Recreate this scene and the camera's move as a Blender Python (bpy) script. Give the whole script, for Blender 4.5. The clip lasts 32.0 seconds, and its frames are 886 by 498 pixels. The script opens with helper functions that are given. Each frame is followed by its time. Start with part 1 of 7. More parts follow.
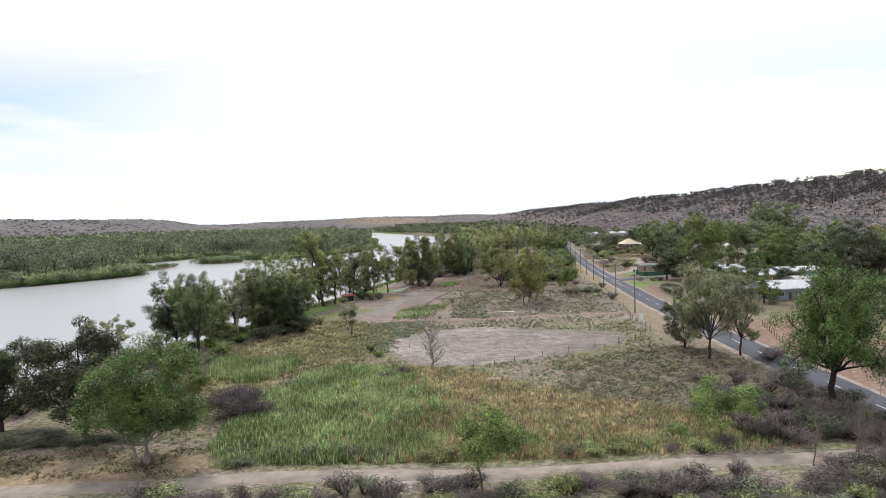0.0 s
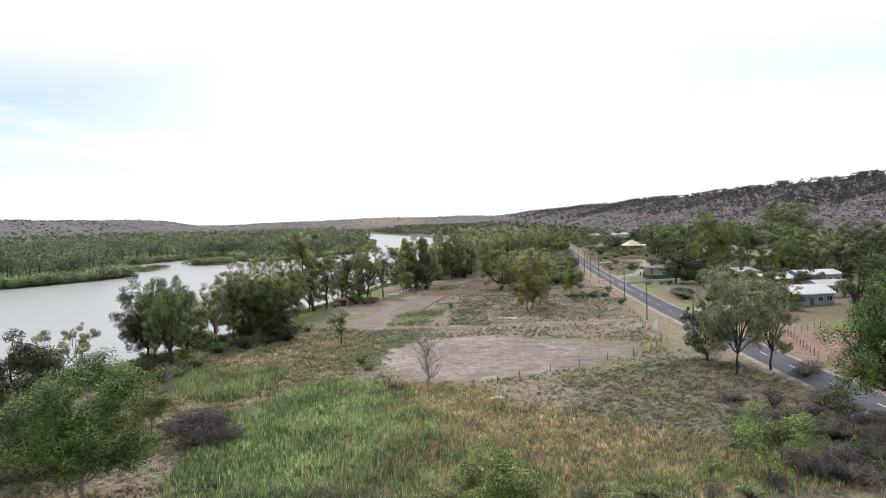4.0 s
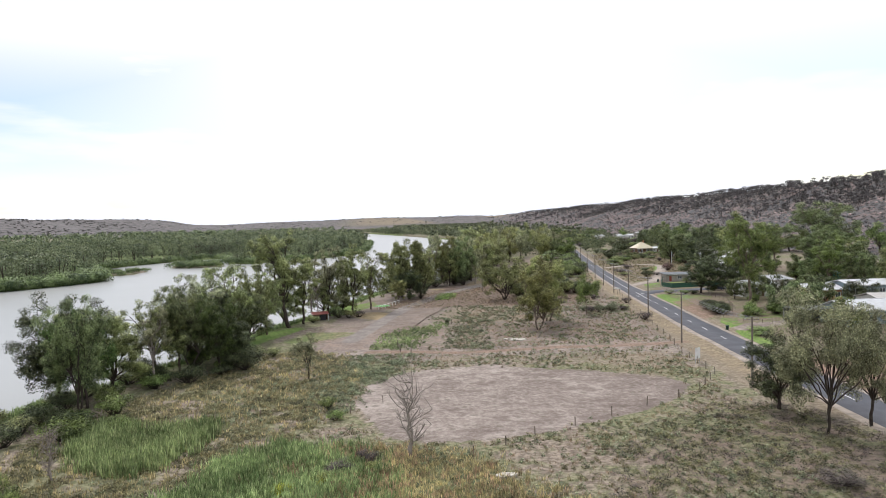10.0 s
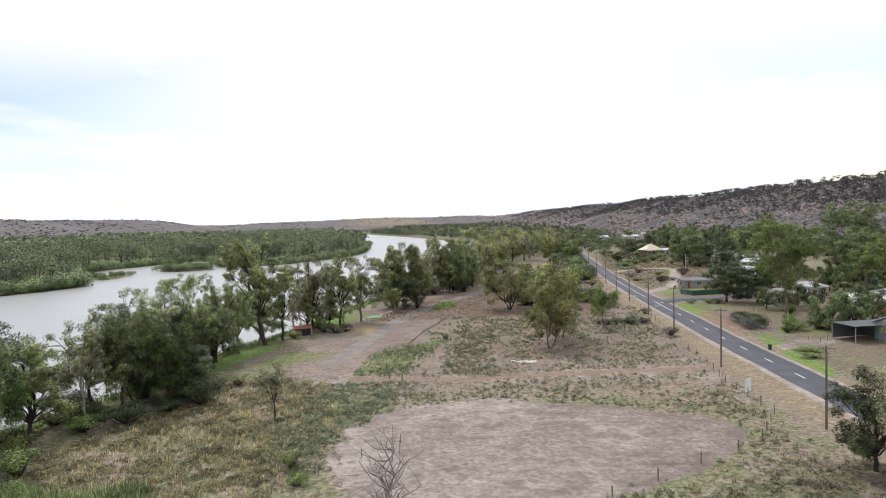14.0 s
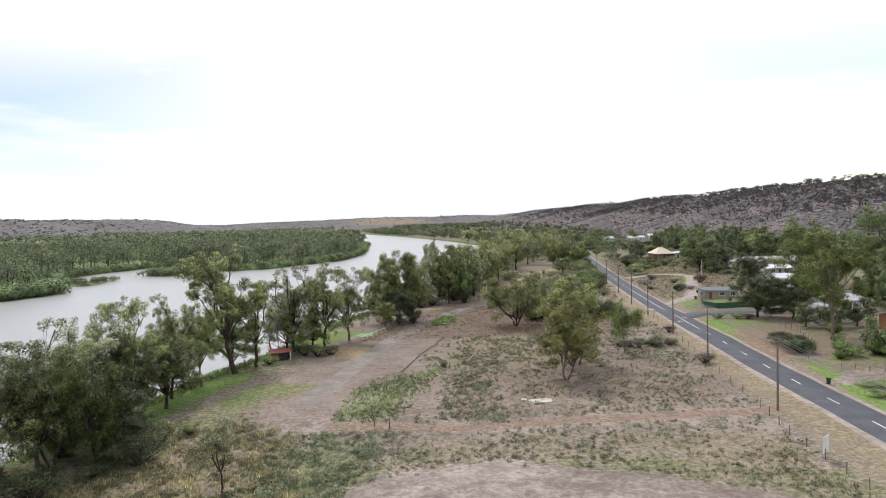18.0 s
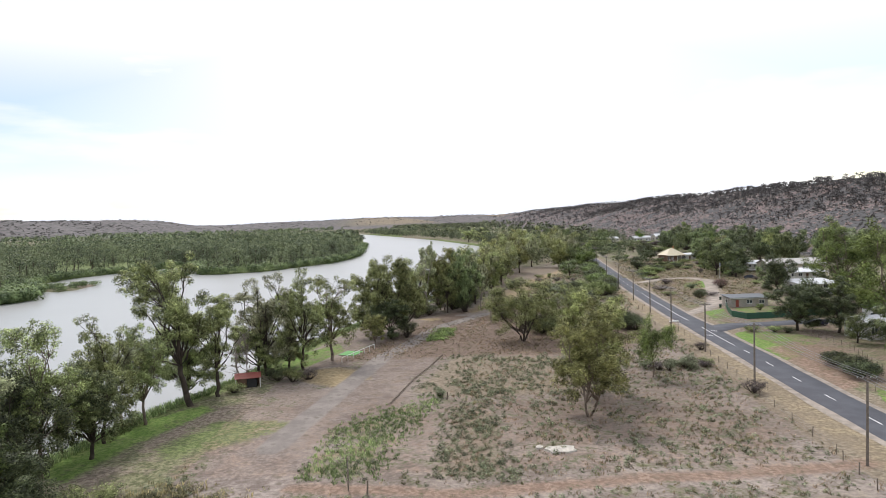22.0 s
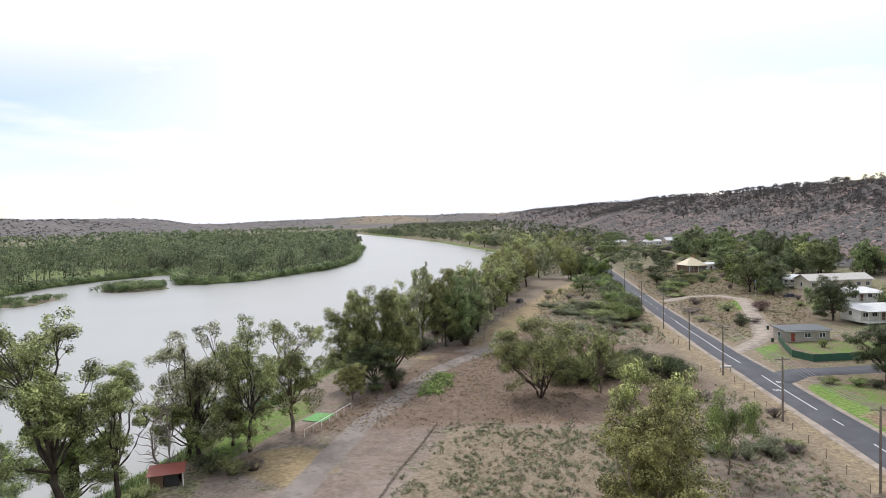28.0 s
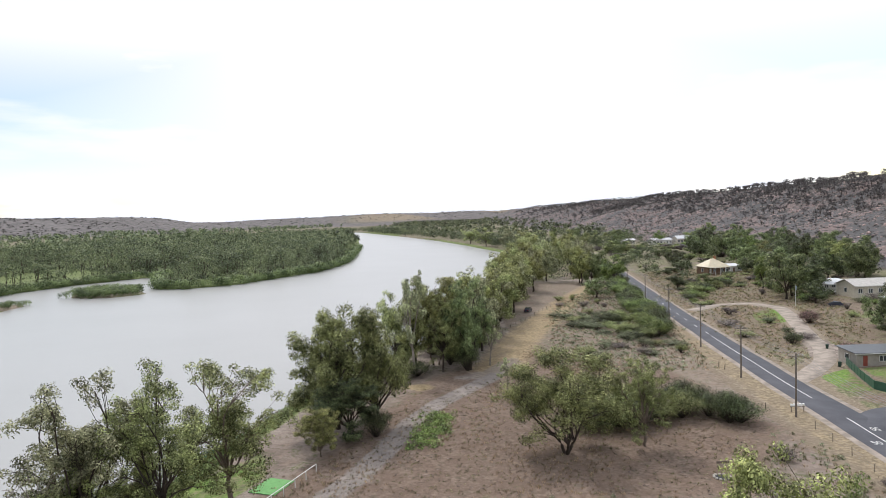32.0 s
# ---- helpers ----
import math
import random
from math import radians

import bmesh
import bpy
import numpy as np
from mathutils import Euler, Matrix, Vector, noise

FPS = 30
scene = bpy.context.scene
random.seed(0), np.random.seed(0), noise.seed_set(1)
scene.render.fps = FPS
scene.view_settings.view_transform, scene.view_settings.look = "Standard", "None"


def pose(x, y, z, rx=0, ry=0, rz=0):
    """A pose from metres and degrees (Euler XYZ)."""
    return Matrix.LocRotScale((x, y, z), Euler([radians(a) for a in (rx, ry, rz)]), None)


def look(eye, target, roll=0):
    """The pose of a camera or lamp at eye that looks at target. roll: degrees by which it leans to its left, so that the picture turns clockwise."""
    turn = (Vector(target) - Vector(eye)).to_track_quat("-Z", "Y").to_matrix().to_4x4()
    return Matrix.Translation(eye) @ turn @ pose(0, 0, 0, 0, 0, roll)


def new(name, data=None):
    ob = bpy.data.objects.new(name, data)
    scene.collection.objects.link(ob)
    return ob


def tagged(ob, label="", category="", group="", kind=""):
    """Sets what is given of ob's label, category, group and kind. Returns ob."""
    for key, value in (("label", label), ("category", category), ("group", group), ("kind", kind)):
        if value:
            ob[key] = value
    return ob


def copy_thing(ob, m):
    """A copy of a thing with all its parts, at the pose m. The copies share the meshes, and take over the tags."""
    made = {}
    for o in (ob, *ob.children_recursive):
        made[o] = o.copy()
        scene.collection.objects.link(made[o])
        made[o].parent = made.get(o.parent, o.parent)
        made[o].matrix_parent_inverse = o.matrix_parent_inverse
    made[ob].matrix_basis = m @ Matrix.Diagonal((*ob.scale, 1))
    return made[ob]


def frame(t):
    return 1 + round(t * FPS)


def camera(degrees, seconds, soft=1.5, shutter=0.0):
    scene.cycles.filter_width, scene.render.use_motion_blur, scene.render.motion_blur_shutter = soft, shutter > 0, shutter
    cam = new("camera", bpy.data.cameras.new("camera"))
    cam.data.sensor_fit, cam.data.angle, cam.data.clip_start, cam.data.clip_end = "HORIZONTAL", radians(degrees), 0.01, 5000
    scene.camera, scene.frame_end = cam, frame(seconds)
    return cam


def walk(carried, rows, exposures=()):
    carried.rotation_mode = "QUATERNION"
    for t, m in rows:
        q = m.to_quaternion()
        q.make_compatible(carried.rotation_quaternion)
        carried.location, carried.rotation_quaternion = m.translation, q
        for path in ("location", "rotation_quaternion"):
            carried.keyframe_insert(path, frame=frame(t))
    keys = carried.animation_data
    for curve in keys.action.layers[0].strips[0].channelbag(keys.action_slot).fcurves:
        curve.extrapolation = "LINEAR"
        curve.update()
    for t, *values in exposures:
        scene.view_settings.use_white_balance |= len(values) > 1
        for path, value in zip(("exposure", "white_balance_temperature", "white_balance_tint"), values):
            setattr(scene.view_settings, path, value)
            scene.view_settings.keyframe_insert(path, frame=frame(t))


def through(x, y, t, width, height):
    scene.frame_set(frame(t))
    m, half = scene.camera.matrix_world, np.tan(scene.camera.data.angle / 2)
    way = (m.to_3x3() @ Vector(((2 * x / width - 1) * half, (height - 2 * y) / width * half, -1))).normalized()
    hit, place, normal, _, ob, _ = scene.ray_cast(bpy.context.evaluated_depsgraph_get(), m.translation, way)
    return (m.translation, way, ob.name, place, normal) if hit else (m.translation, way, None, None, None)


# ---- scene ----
cam = camera(68.0, 32.0, soft=0.5)
PATH = [
    (0, (0.095, 4.13, 25.664), (0.083, 6.128, 25.578), -1.6),
    (3, (0.202, 12.372, 25.258), (0.193, 14.371, 25.176), -1.5),
    (6, (0.86, 24.43, 25.474), (0.849, 26.428, 25.391), -1.5),
    (9, (1.419, 38.113, 25.763), (1.409, 40.111, 25.681), -1.4),
    (11, (1.669, 47.623, 25.904), (1.659, 49.621, 25.821), -1.4),
    (13, (1.919, 57.846, 26.04), (1.908, 59.844, 25.958), -1.4),
    (16.5, (2.552, 75.432, 27.759), (2.538, 77.431, 27.675), -1.6),
    (18, (2.645, 82.969, 28.265), (2.631, 84.967, 28.18), -1.5),
    (19, (2.855, 87.697, 28.14), (2.84, 89.695, 28.056), -1.7),
    (21, (3.041, 97.852, 28.264), (3.027, 99.85, 28.179), -1.6),
    (23, (3.405, 109.238, 29.197), (3.389, 111.236, 29.111), -1.7),
    (24.5, (3.339, 116.978, 30.835), (3.326, 118.976, 30.748), -1.7),
    (26, (3.807, 125.75, 32.456), (3.791, 127.748, 32.367), -1.7),
    (29, (4.151, 141.878, 33.351), (4.133, 143.876, 33.258), -1.6),
    (30.5, (4.185, 152.384, 33.179), (4.168, 154.382, 33.085), -1.8),
    (32, (4.736, 164.925, 33.632), (4.716, 166.922, 33.533), -1.8),
]
walk(cam, [(t, look(eye, target, roll)) for t, eye, target, roll in PATH])

# ---- sky, sun and exposure ----
SUN_AZ, SUN_EL = radians(-20), radians(52)
world = bpy.data.worlds.new("overcast_sky")
scene.world = world
world.use_nodes = True
wt = world.node_tree
wt.nodes.clear()


def wnode(kind, **inputs):
    n = wt.nodes.new(kind)
    for key, value in inputs.items():
        n.inputs[key].default_value = value
    return n


sky = wnode("ShaderNodeTexSky")
sky.sky_type, sky.sun_disc = "NISHITA", False
sky.sun_elevation, sky.sun_rotation = SUN_EL, -SUN_AZ
sky.dust_density = 0.6
sky_part = wnode("ShaderNodeMix")
sky_part.data_type, sky_part.blend_type = "RGBA", "MULTIPLY"
sky_part.inputs[0].default_value = 1.0
sky_part.inputs[7].default_value = (0.158, 0.147, 0.138, 1)
wt.links.new(sky.outputs[0], sky_part.inputs[6])
co = wnode("ShaderNodeTexCoord")
stretch = wnode("ShaderNodeMapping")
stretch.inputs["Scale"].default_value = (1.0, 1.0, 5.0)
stretch.inputs["Location"].default_value = (2.3, 0.2, 1.45)
cloud = wnode("ShaderNodeTexNoise")
cloud.inputs["Scale"].default_value, cloud.inputs["Detail"].default_value = 3.4, 5.0
cloud.inputs["Roughness"].default_value = 0.5
ramp = wnode("ShaderNodeMapRange")
for k, v in (("From Min", 0.44), ("From Max", 0.60), ("To Min", 0.1), ("To Max", 1.0)):
    ramp.inputs[k].default_value = v
white = wnode("ShaderNodeMix")
white.data_type = "RGBA"
white.inputs[7].default_value = (0.955, 0.99, 1.09, 1)
back = wnode("ShaderNodeBackground", Strength=1.0)
wout = wnode("ShaderNodeOutputWorld")
wt.links.new(co.outputs["Generated"], stretch.inputs["Vector"])
wt.links.new(stretch.outputs[0], cloud.inputs["Vector"])
wt.links.new(cloud.outputs[0], ramp.inputs["Value"])
# thinner cloud low down on both sides, where the blue shows through
apart = wnode("ShaderNodeSeparateXYZ")
side = wnode("ShaderNodeMath")
side.operation = "ABSOLUTE"
edge_of = wnode("ShaderNodeMapRange")
for k, v in (("From Min", 0.30), ("From Max", 0.58), ("To Min", 1.0), ("To Max", 0.0)):
    edge_of.inputs[k].default_value = v
cover = wnode("ShaderNodeMath")
cover.operation = "MAXIMUM"
wt.links.new(co.outputs["Generated"], apart.inputs[0])
wt.links.new(apart.outputs["X"], side.inputs[0])
wt.links.new(side.outputs[0], edge_of.inputs["Value"])
wt.links.new(ramp.outputs[0], cover.inputs[0])
wt.links.new(edge_of.outputs[0], cover.inputs[1])
high = wnode("ShaderNodeMapRange")
for k, v in (("From Min", 0.15), ("From Max", 0.24), ("To Min", 0.0), ("To Max", 1.0)):
    high.inputs[k].default_value = v
cover_all = wnode("ShaderNodeMath")
cover_all.operation = "MAXIMUM"
wt.links.new(apart.outputs["Z"], high.inputs["Value"])
wt.links.new(cover.outputs[0], cover_all.inputs[0])
wt.links.new(high.outputs[0], cover_all.inputs[1])
wt.links.new(cover_all.outputs[0], white.inputs[0])
wt.links.new(sky_part.outputs[2], white.inputs[6])
wt.links.new(white.outputs[2], back.inputs["Color"])
wt.links.new(back.outputs[0], wout.inputs["Surface"])

sun = new("sun", bpy.data.lights.new("sun", "SUN"))
sun.data.energy, sun.data.angle, sun.data.color = 2.3, radians(12), (1.0, 0.96, 0.92)
sun.matrix_basis = look((math.sin(SUN_AZ) * 50, math.cos(SUN_AZ) * 50, math.tan(SUN_EL) * 50), (0, 0, 0))
scene.view_settings.exposure = 0.08


# ---- materials ----
def material(name, build, rough=0.85, spec=0.2):
    m = bpy.data.materials.new(name)
    m.use_nodes = True
    nt = m.node_tree
    b = nt.nodes["Principled BSDF"]
    b.inputs["Roughness"].default_value = rough
    b.inputs["Specular IOR Level"].default_value = spec
    build(G(nt, b))
    return m


class G:
    """Short-hand for a node tree."""

    def __init__(self, nt, b):
        self.nt, self.b = nt, b

    def put(self, value, socket):
        if isinstance(value, bpy.types.NodeSocket):
            self.nt.links.new(value, socket)
        elif isinstance(value, tuple) and len(value) == 3 and socket.type == "RGBA":
            socket.default_value = (*value, 1)
        else:
            socket.default_value = value

    def coords(self, which="Object"):
        return self.nt.nodes.new("ShaderNodeTexCoord").outputs[which]

    def noise(self, scale, detail=4.0, rough=0.55, vec=None, stretch=None):
        n = self.nt.nodes.new("ShaderNodeTexNoise")
        n.inputs["Scale"].default_value, n.inputs["Detail"].default_value, n.inputs["Roughness"].default_value = scale, detail, rough
        v = vec if vec is not None else self.coords()
        if stretch:
            mp = self.nt.nodes.new("ShaderNodeMapping")
            mp.inputs["Scale"].default_value = stretch
            self.nt.links.new(v, mp.inputs[0])
            v = mp.outputs[0]
        self.nt.links.new(v, n.inputs["Vector"])
        return n.outputs[0]

    def noise_colour(self, scale, vec):
        n = self.nt.nodes.new("ShaderNodeTexNoise")
        n.inputs["Scale"].default_value = scale
        self.nt.links.new(vec, n.inputs["Vector"])
        return n.outputs["Color"]

    def cells(self, scale, vec=None, feature="F1", out="Distance"):
        n = self.nt.nodes.new("ShaderNodeTexVoronoi")
        n.feature = feature
        n.inputs["Scale"].default_value = scale
        self.nt.links.new(vec if vec is not None else self.coords(), n.inputs["Vector"])
        return n.outputs[out]

    def mix(self, f, a, b, kind="MIX"):
        n = self.nt.nodes.new("ShaderNodeMix")
        n.data_type, n.blend_type = "RGBA", kind
        self.put(f, n.inputs[0]), self.put(a, n.inputs[6]), self.put(b, n.inputs[7])
        return n.outputs[2]

    def span(self, v, a, b, c=0.0, d=1.0):
        n = self.nt.nodes.new("ShaderNodeMapRange")
        n.interpolation_type = "SMOOTHSTEP"
        for i, value in enumerate((v, a, b, c, d)):
            self.put(value, n.inputs[i])
        return n.outputs[0]

    def math(self, op, a, b=0.0):
        n = self.nt.nodes.new("ShaderNodeMath")
        n.operation = op
        self.put(a, n.inputs[0]), self.put(b, n.inputs[1])
        return n.outputs[0]

    def chance(self, which="object"):
        if which == "object":
            return self.nt.nodes.new("ShaderNodeObjectInfo").outputs["Random"]
        return self.nt.nodes.new("ShaderNodeNewGeometry").outputs["Random Per Island"]

    def layer(self, name):
        n = self.nt.nodes.new("ShaderNodeAttribute")
        n.attribute_name = name
        s = self.nt.nodes.new("ShaderNodeSeparateColor")
        self.nt.links.new(n.outputs["Color"], s.inputs[0])
        return s.outputs

    def colour(self, c):
        self.put(c, self.b.inputs["Base Color"])

    def bump(self, h, strength=0.4, dist=0.05):
        n = self.nt.nodes.new("ShaderNodeBump")
        n.inputs["Strength"].default_value, n.inputs["Distance"].default_value = strength, dist
        self.put(h, n.inputs["Height"])
        self.nt.links.new(n.outputs[0], self.b.inputs["Normal"])


def plain(name, c, rough=0.7, spec=0.3, vary=0.25, scale=3.0, metal=0.0, grain=30.0):
    def build(g):
        n = g.span(g.noise(scale, 5), 0.3, 0.7)
        f = g.noise(grain, 3)
        lo, hi = tuple(v * (1 - vary) for v in c), tuple(min(1, v * (1 + vary * 0.6)) for v in c)
        g.colour(g.mix(g.math("MULTIPLY", f, 0.4), g.mix(n, lo, hi), tuple(v * (1 - vary) for v in c)))
        g.bump(f, 0.2, 0.01)
        g.b.inputs["Metallic"].default_value = metal
    return material(name, build, rough, spec)


def foliage(name, dark, light, tip, through=0.3, patch_size=0.5, vary=1.0):
    dark, light, tip = [(q[0] * k * 1.06, q[1] * k, q[2] * k * 1.05) for q, k in ((dark, 0.82), (light, 1.03), (tip, 1.06))]

    def build(g):
        patch = g.span(g.noise(patch_size, 3), 0.36, 0.64)
        c = g.mix(patch, dark, light)
        c = g.mix(g.span(g.chance("island"), 0.4, 1.0, 0.0, 0.34 * vary), c, tip)
        tint = g.span(g.chance(), 0, 1, 0.78, 1.18)
        if vary >= 1:
            tint = g.math("MULTIPLY", tint, g.span(g.noise(1.5, 2), 0.36, 0.64, 0.66, 1.36))
        v = g.nt.nodes.new("ShaderNodeHueSaturation")
        g.put(g.math("MULTIPLY", tint, g.span(g.chance("island"), 0, 1, 1 - 0.28 * vary, 1 + 0.3 * vary)), v.inputs["Value"]), g.put(c, v.inputs["Color"])
        g.put(g.span(g.chance(), 0, 1, 0.485, 0.512), v.inputs["Hue"])
        g.colour(v.outputs[0])
        tr = g.nt.nodes.new("ShaderNodeBsdfTranslucent")
        g.put(v.outputs[0], tr.inputs["Color"])
        ms = g.nt.nodes.new("ShaderNodeMixShader")
        ms.inputs[0].default_value = through * 0.55
        out = g.nt.nodes["Material Output"]
        g.nt.links.new(g.b.outputs[0], ms.inputs[1])
        g.nt.links.new(tr.outputs[0], ms.inputs[2])
        g.nt.links.new(ms.outputs[0], out.inputs["Surface"])
    return material(name, build, 0.6, 0.25)


LEAF_OLIVE = foliage("gum_leaves_olive", (0.085, 0.108, 0.036), (0.30, 0.36, 0.132), (0.52, 0.575, 0.26), 0.38)
LEAF_SAGE_GUM = foliage("gum_leaves_sage", (0.115, 0.135, 0.066), (0.36, 0.40, 0.21), (0.57, 0.59, 0.36), 0.36)
LEAF_DARK = foliage("leaves_dark_green", (0.026, 0.037, 0.017), (0.092, 0.118, 0.05), (0.21, 0.245, 0.105), 0.16)
LEAF_GREEN = foliage("leaves_mid_green", (0.048, 0.073, 0.03), (0.205, 0.268, 0.107), (0.36, 0.43, 0.18), 0.3)
LEAF_ROW = foliage("gum_leaves_pale_olive", (0.13, 0.165, 0.065), (0.41, 0.47, 0.19), (0.62, 0.66, 0.32), 0.4)
LEAF_BRIGHT = foliage("leaves_bright_green", (0.06, 0.095, 0.024), (0.21, 0.295, 0.08), (0.37, 0.46, 0.155), 0.3)
LEAF_BRIGHT_DARK = foliage("leaves_deep_green", (0.032, 0.058, 0.013), (0.105, 0.17, 0.042), (0.21, 0.295, 0.09), 0.24)
LEAF_YELLOW = foliage("leaves_yellow_olive", (0.10, 0.115, 0.034), (0.315, 0.355, 0.12), (0.53, 0.55, 0.225), 0.36)
LEAF_LIME = foliage("lime_yellow_leaves", (0.22, 0.25, 0.03), (0.42, 0.47, 0.06), (0.62, 0.64, 0.14), 0.5)
LEAF_WILLOW = foliage("thicket_leaves", (0.06, 0.095, 0.035), (0.18, 0.245, 0.09), (0.31, 0.38, 0.16), 0.26, 0.15, 0.45)
LEAF_GREY = foliage("dry_shrub_twigs", (0.066, 0.056, 0.05), (0.135, 0.115, 0.102), (0.25, 0.215, 0.185), 0.12)
LEAF_SAGE = foliage("saltbush_leaves", (0.12, 0.15, 0.082), (0.22, 0.262, 0.15), (0.37, 0.405, 0.25), 0.6)
LEAF_PINK = foliage("oleander_leaves", (0.08, 0.085, 0.042), (0.19, 0.13, 0.105), (0.46, 0.24, 0.26))
LEAF_FAR = foliage("woodland_leaves", (0.05, 0.074, 0.038), (0.20, 0.25, 0.125), (0.33, 0.375, 0.20), 0.3, 0.06, 0.4)
LEAF_SCRUB = foliage("hill_scrub_leaves", (0.055, 0.054, 0.053), (0.115, 0.112, 0.10), (0.20, 0.195, 0.17), 0.12, 0.5, 0.6)
REED = foliage("reed_blades", (0.145, 0.215, 0.08), (0.27, 0.36, 0.15), (0.47, 0.46, 0.26), 0.75, 0.1)
REED_OLIVE = foliage("olive_grass_blades", (0.29, 0.27, 0.13), (0.47, 0.425, 0.22), (0.64, 0.53, 0.33), 0.75, 0.2)
REED_BROWN = foliage("brown_seed_grass", (0.286, 0.195, 0.124), (0.43, 0.305, 0.20), (0.57, 0.44, 0.29), 0.7, 0.2)
WEED = foliage("dull_weed_leaves", (0.095, 0.098, 0.045), (0.21, 0.208, 0.10), (0.34, 0.33, 0.18), 0.6)
GRASS_DRY = foliage("dry_grass_blades", (0.28, 0.225, 0.13), (0.39, 0.32, 0.195), (0.52, 0.44, 0.28), 0.6)
BARK_BLACK = plain("blackened_bark", (0.045, 0.036, 0.032), 0.9, 0.1, 0.4, 1.5, grain=9)
TRACK_DIRT = plain("packed_pale_track_dirt", (0.325, 0.27, 0.222), 0.95, 0.1, 0.28, 0.5, grain=5)
BARK = plain("gum_bark", (0.22, 0.175, 0.14), 0.9, 0.1, 0.45, 1.2, grain=9)
BARK_DARK = plain("dark_bark", (0.075, 0.06, 0.05), 0.9, 0.1, 0.4, 1.5, grain=9)
BARK_PALE = plain("bleached_dead_wood", (0.32, 0.275, 0.24), 0.85, 0.1, 0.3, 1.5, grain=9)


def ground_nodes(g):
    pos = g.coords("Object")
    big, mid = g.noise(0.05, 6, 0.65, pos), g.noise(0.28, 7, 0.68, pos)
    fine, grit = g.noise(1.7, 6, 0.7, pos), g.noise(9, 4, 0.65, pos)
    a, b = g.layer("cover"), g.layer("cover_b")
    blend = g.math("SUBTRACT", g.math("ADD", g.math("MULTIPLY", mid, 0.6), g.math("MULTIPLY", fine, 0.4)), 0.5)

    def mask(v, soft=0.12, wild=1.7):
        return g.span(g.math("ADD", v, g.math("MULTIPLY", blend, wild)), 0.5 - soft, 0.5 + soft)

    speck, tone = g.span(fine, 0.38, 0.63), g.span(mid, 0.38, 0.62)
    olive = g.mix(speck, (0.115, 0.122, 0.058), (0.30, 0.28, 0.165))
    brown = g.mix(speck, (0.17, 0.132, 0.10), (0.385, 0.31, 0.24))
    c = g.mix(g.span(g.math("ADD", g.math("MULTIPLY", big, 0.5), g.math("MULTIPLY", mid, 0.5)), 0.45, 0.56), olive, brown)
    pale = g.mix(speck, (0.345, 0.282, 0.24), (0.47, 0.40, 0.345))
    dark = g.mix(speck, (0.20, 0.155, 0.13), (0.34, 0.28, 0.24))
    streak = g.noise(0.4, 7, 0.75, pos, (0.5, 1.0, 1.0))
    dark = g.mix(g.span(streak, 0.42, 0.64), dark, (0.18, 0.138, 0.118))
    pale = g.mix(g.span(streak, 0.46, 0.7, 0.0, 0.8), pale, (0.275, 0.215, 0.182))
    c = g.mix(mask(a[0]), c, g.mix(g.span(g.math("ADD", g.math("MULTIPLY", big, 0.55), g.math("MULTIPLY", mid, 0.45)), 0.43, 0.62), dark, pale))
    lush = g.mix(speck, (0.11, 0.15, 0.05), (0.25, 0.28, 0.115))
    c = g.mix(mask(a[1]), c, lush)
    straw = g.mix(speck, (0.21, 0.165, 0.118), g.mix(tone, (0.305, 0.243, 0.172), (0.375, 0.308, 0.222)))
    c = g.mix(mask(a[2], 0.12, 0.9), c, straw)
    lawn = g.mix(speck, (0.12, 0.20, 0.045), g.mix(tone, (0.20, 0.31, 0.07), (0.29, 0.34, 0.115)))
    c = g.mix(mask(b[0], 0.08, 0.6), c, lawn)
    red = g.mix(speck, (0.22, 0.14, 0.10), g.mix(tone, (0.31, 0.205, 0.15), (0.40, 0.29, 0.22)))
    c = g.mix(mask(b[2], 0.15, 1.2), c, red)
    vor = g.cells(0.16, pos)
    rock = g.mix(g.span(fine, 0.4, 0.62), (0.165, 0.122, 0.113), (0.355, 0.265, 0.242))
    scrub = g.mix(fine, (0.085, 0.083, 0.085), (0.155, 0.148, 0.145))
    slope = g.mix(g.span(g.math("ADD", g.noise(0.022, 7, 0.7, pos), g.math("MULTIPLY", vor, 0.12)), 0.48, 0.6), rock, scrub)
    slope = g.mix(g.span(mid, 0.47, 0.6, 0.0, 0.85), slope, g.mix(fine, (0.07, 0.066, 0.068), (0.13, 0.122, 0.12)))
    c = g.mix(g.span(b[1], 0.2, 0.8), c, slope)
    third = g.layer("cover_c")
    loam = g.mix(g.span(fine, 0.3, 0.7), (0.137, 0.096, 0.072), g.mix(tone, (0.213, 0.149, 0.112), (0.295, 0.219, 0.168)))
    c = g.mix(mask(third[0], 0.2, 1.5), c, loam)
    n = g.nt.nodes.new("ShaderNodeAttribute")
    n.attribute_name = "cover"
    worn = g.mix(g.span(mid, 0.35, 0.65), (0.215, 0.18, 0.16), (0.305, 0.265, 0.24))
    c = g.mix(mask(n.outputs["Alpha"], 0.2, 0.7), c, worn)
    gold = g.mix(speck, (0.30, 0.222, 0.125), g.mix(tone, (0.38, 0.29, 0.168), (0.46, 0.36, 0.215)))
    c = g.mix(mask(third[2], 0.2, 0.8), c, gold)
    rut = g.mix(g.span(mid, 0.35, 0.65), (0.235, 0.20, 0.178), (0.315, 0.272, 0.24))
    c = g.mix(mask(third[1], 0.2, 0.3), c, rut)
    n = g.nt.nodes.new("ShaderNodeAttribute")
    n.attribute_name = "cover_b"
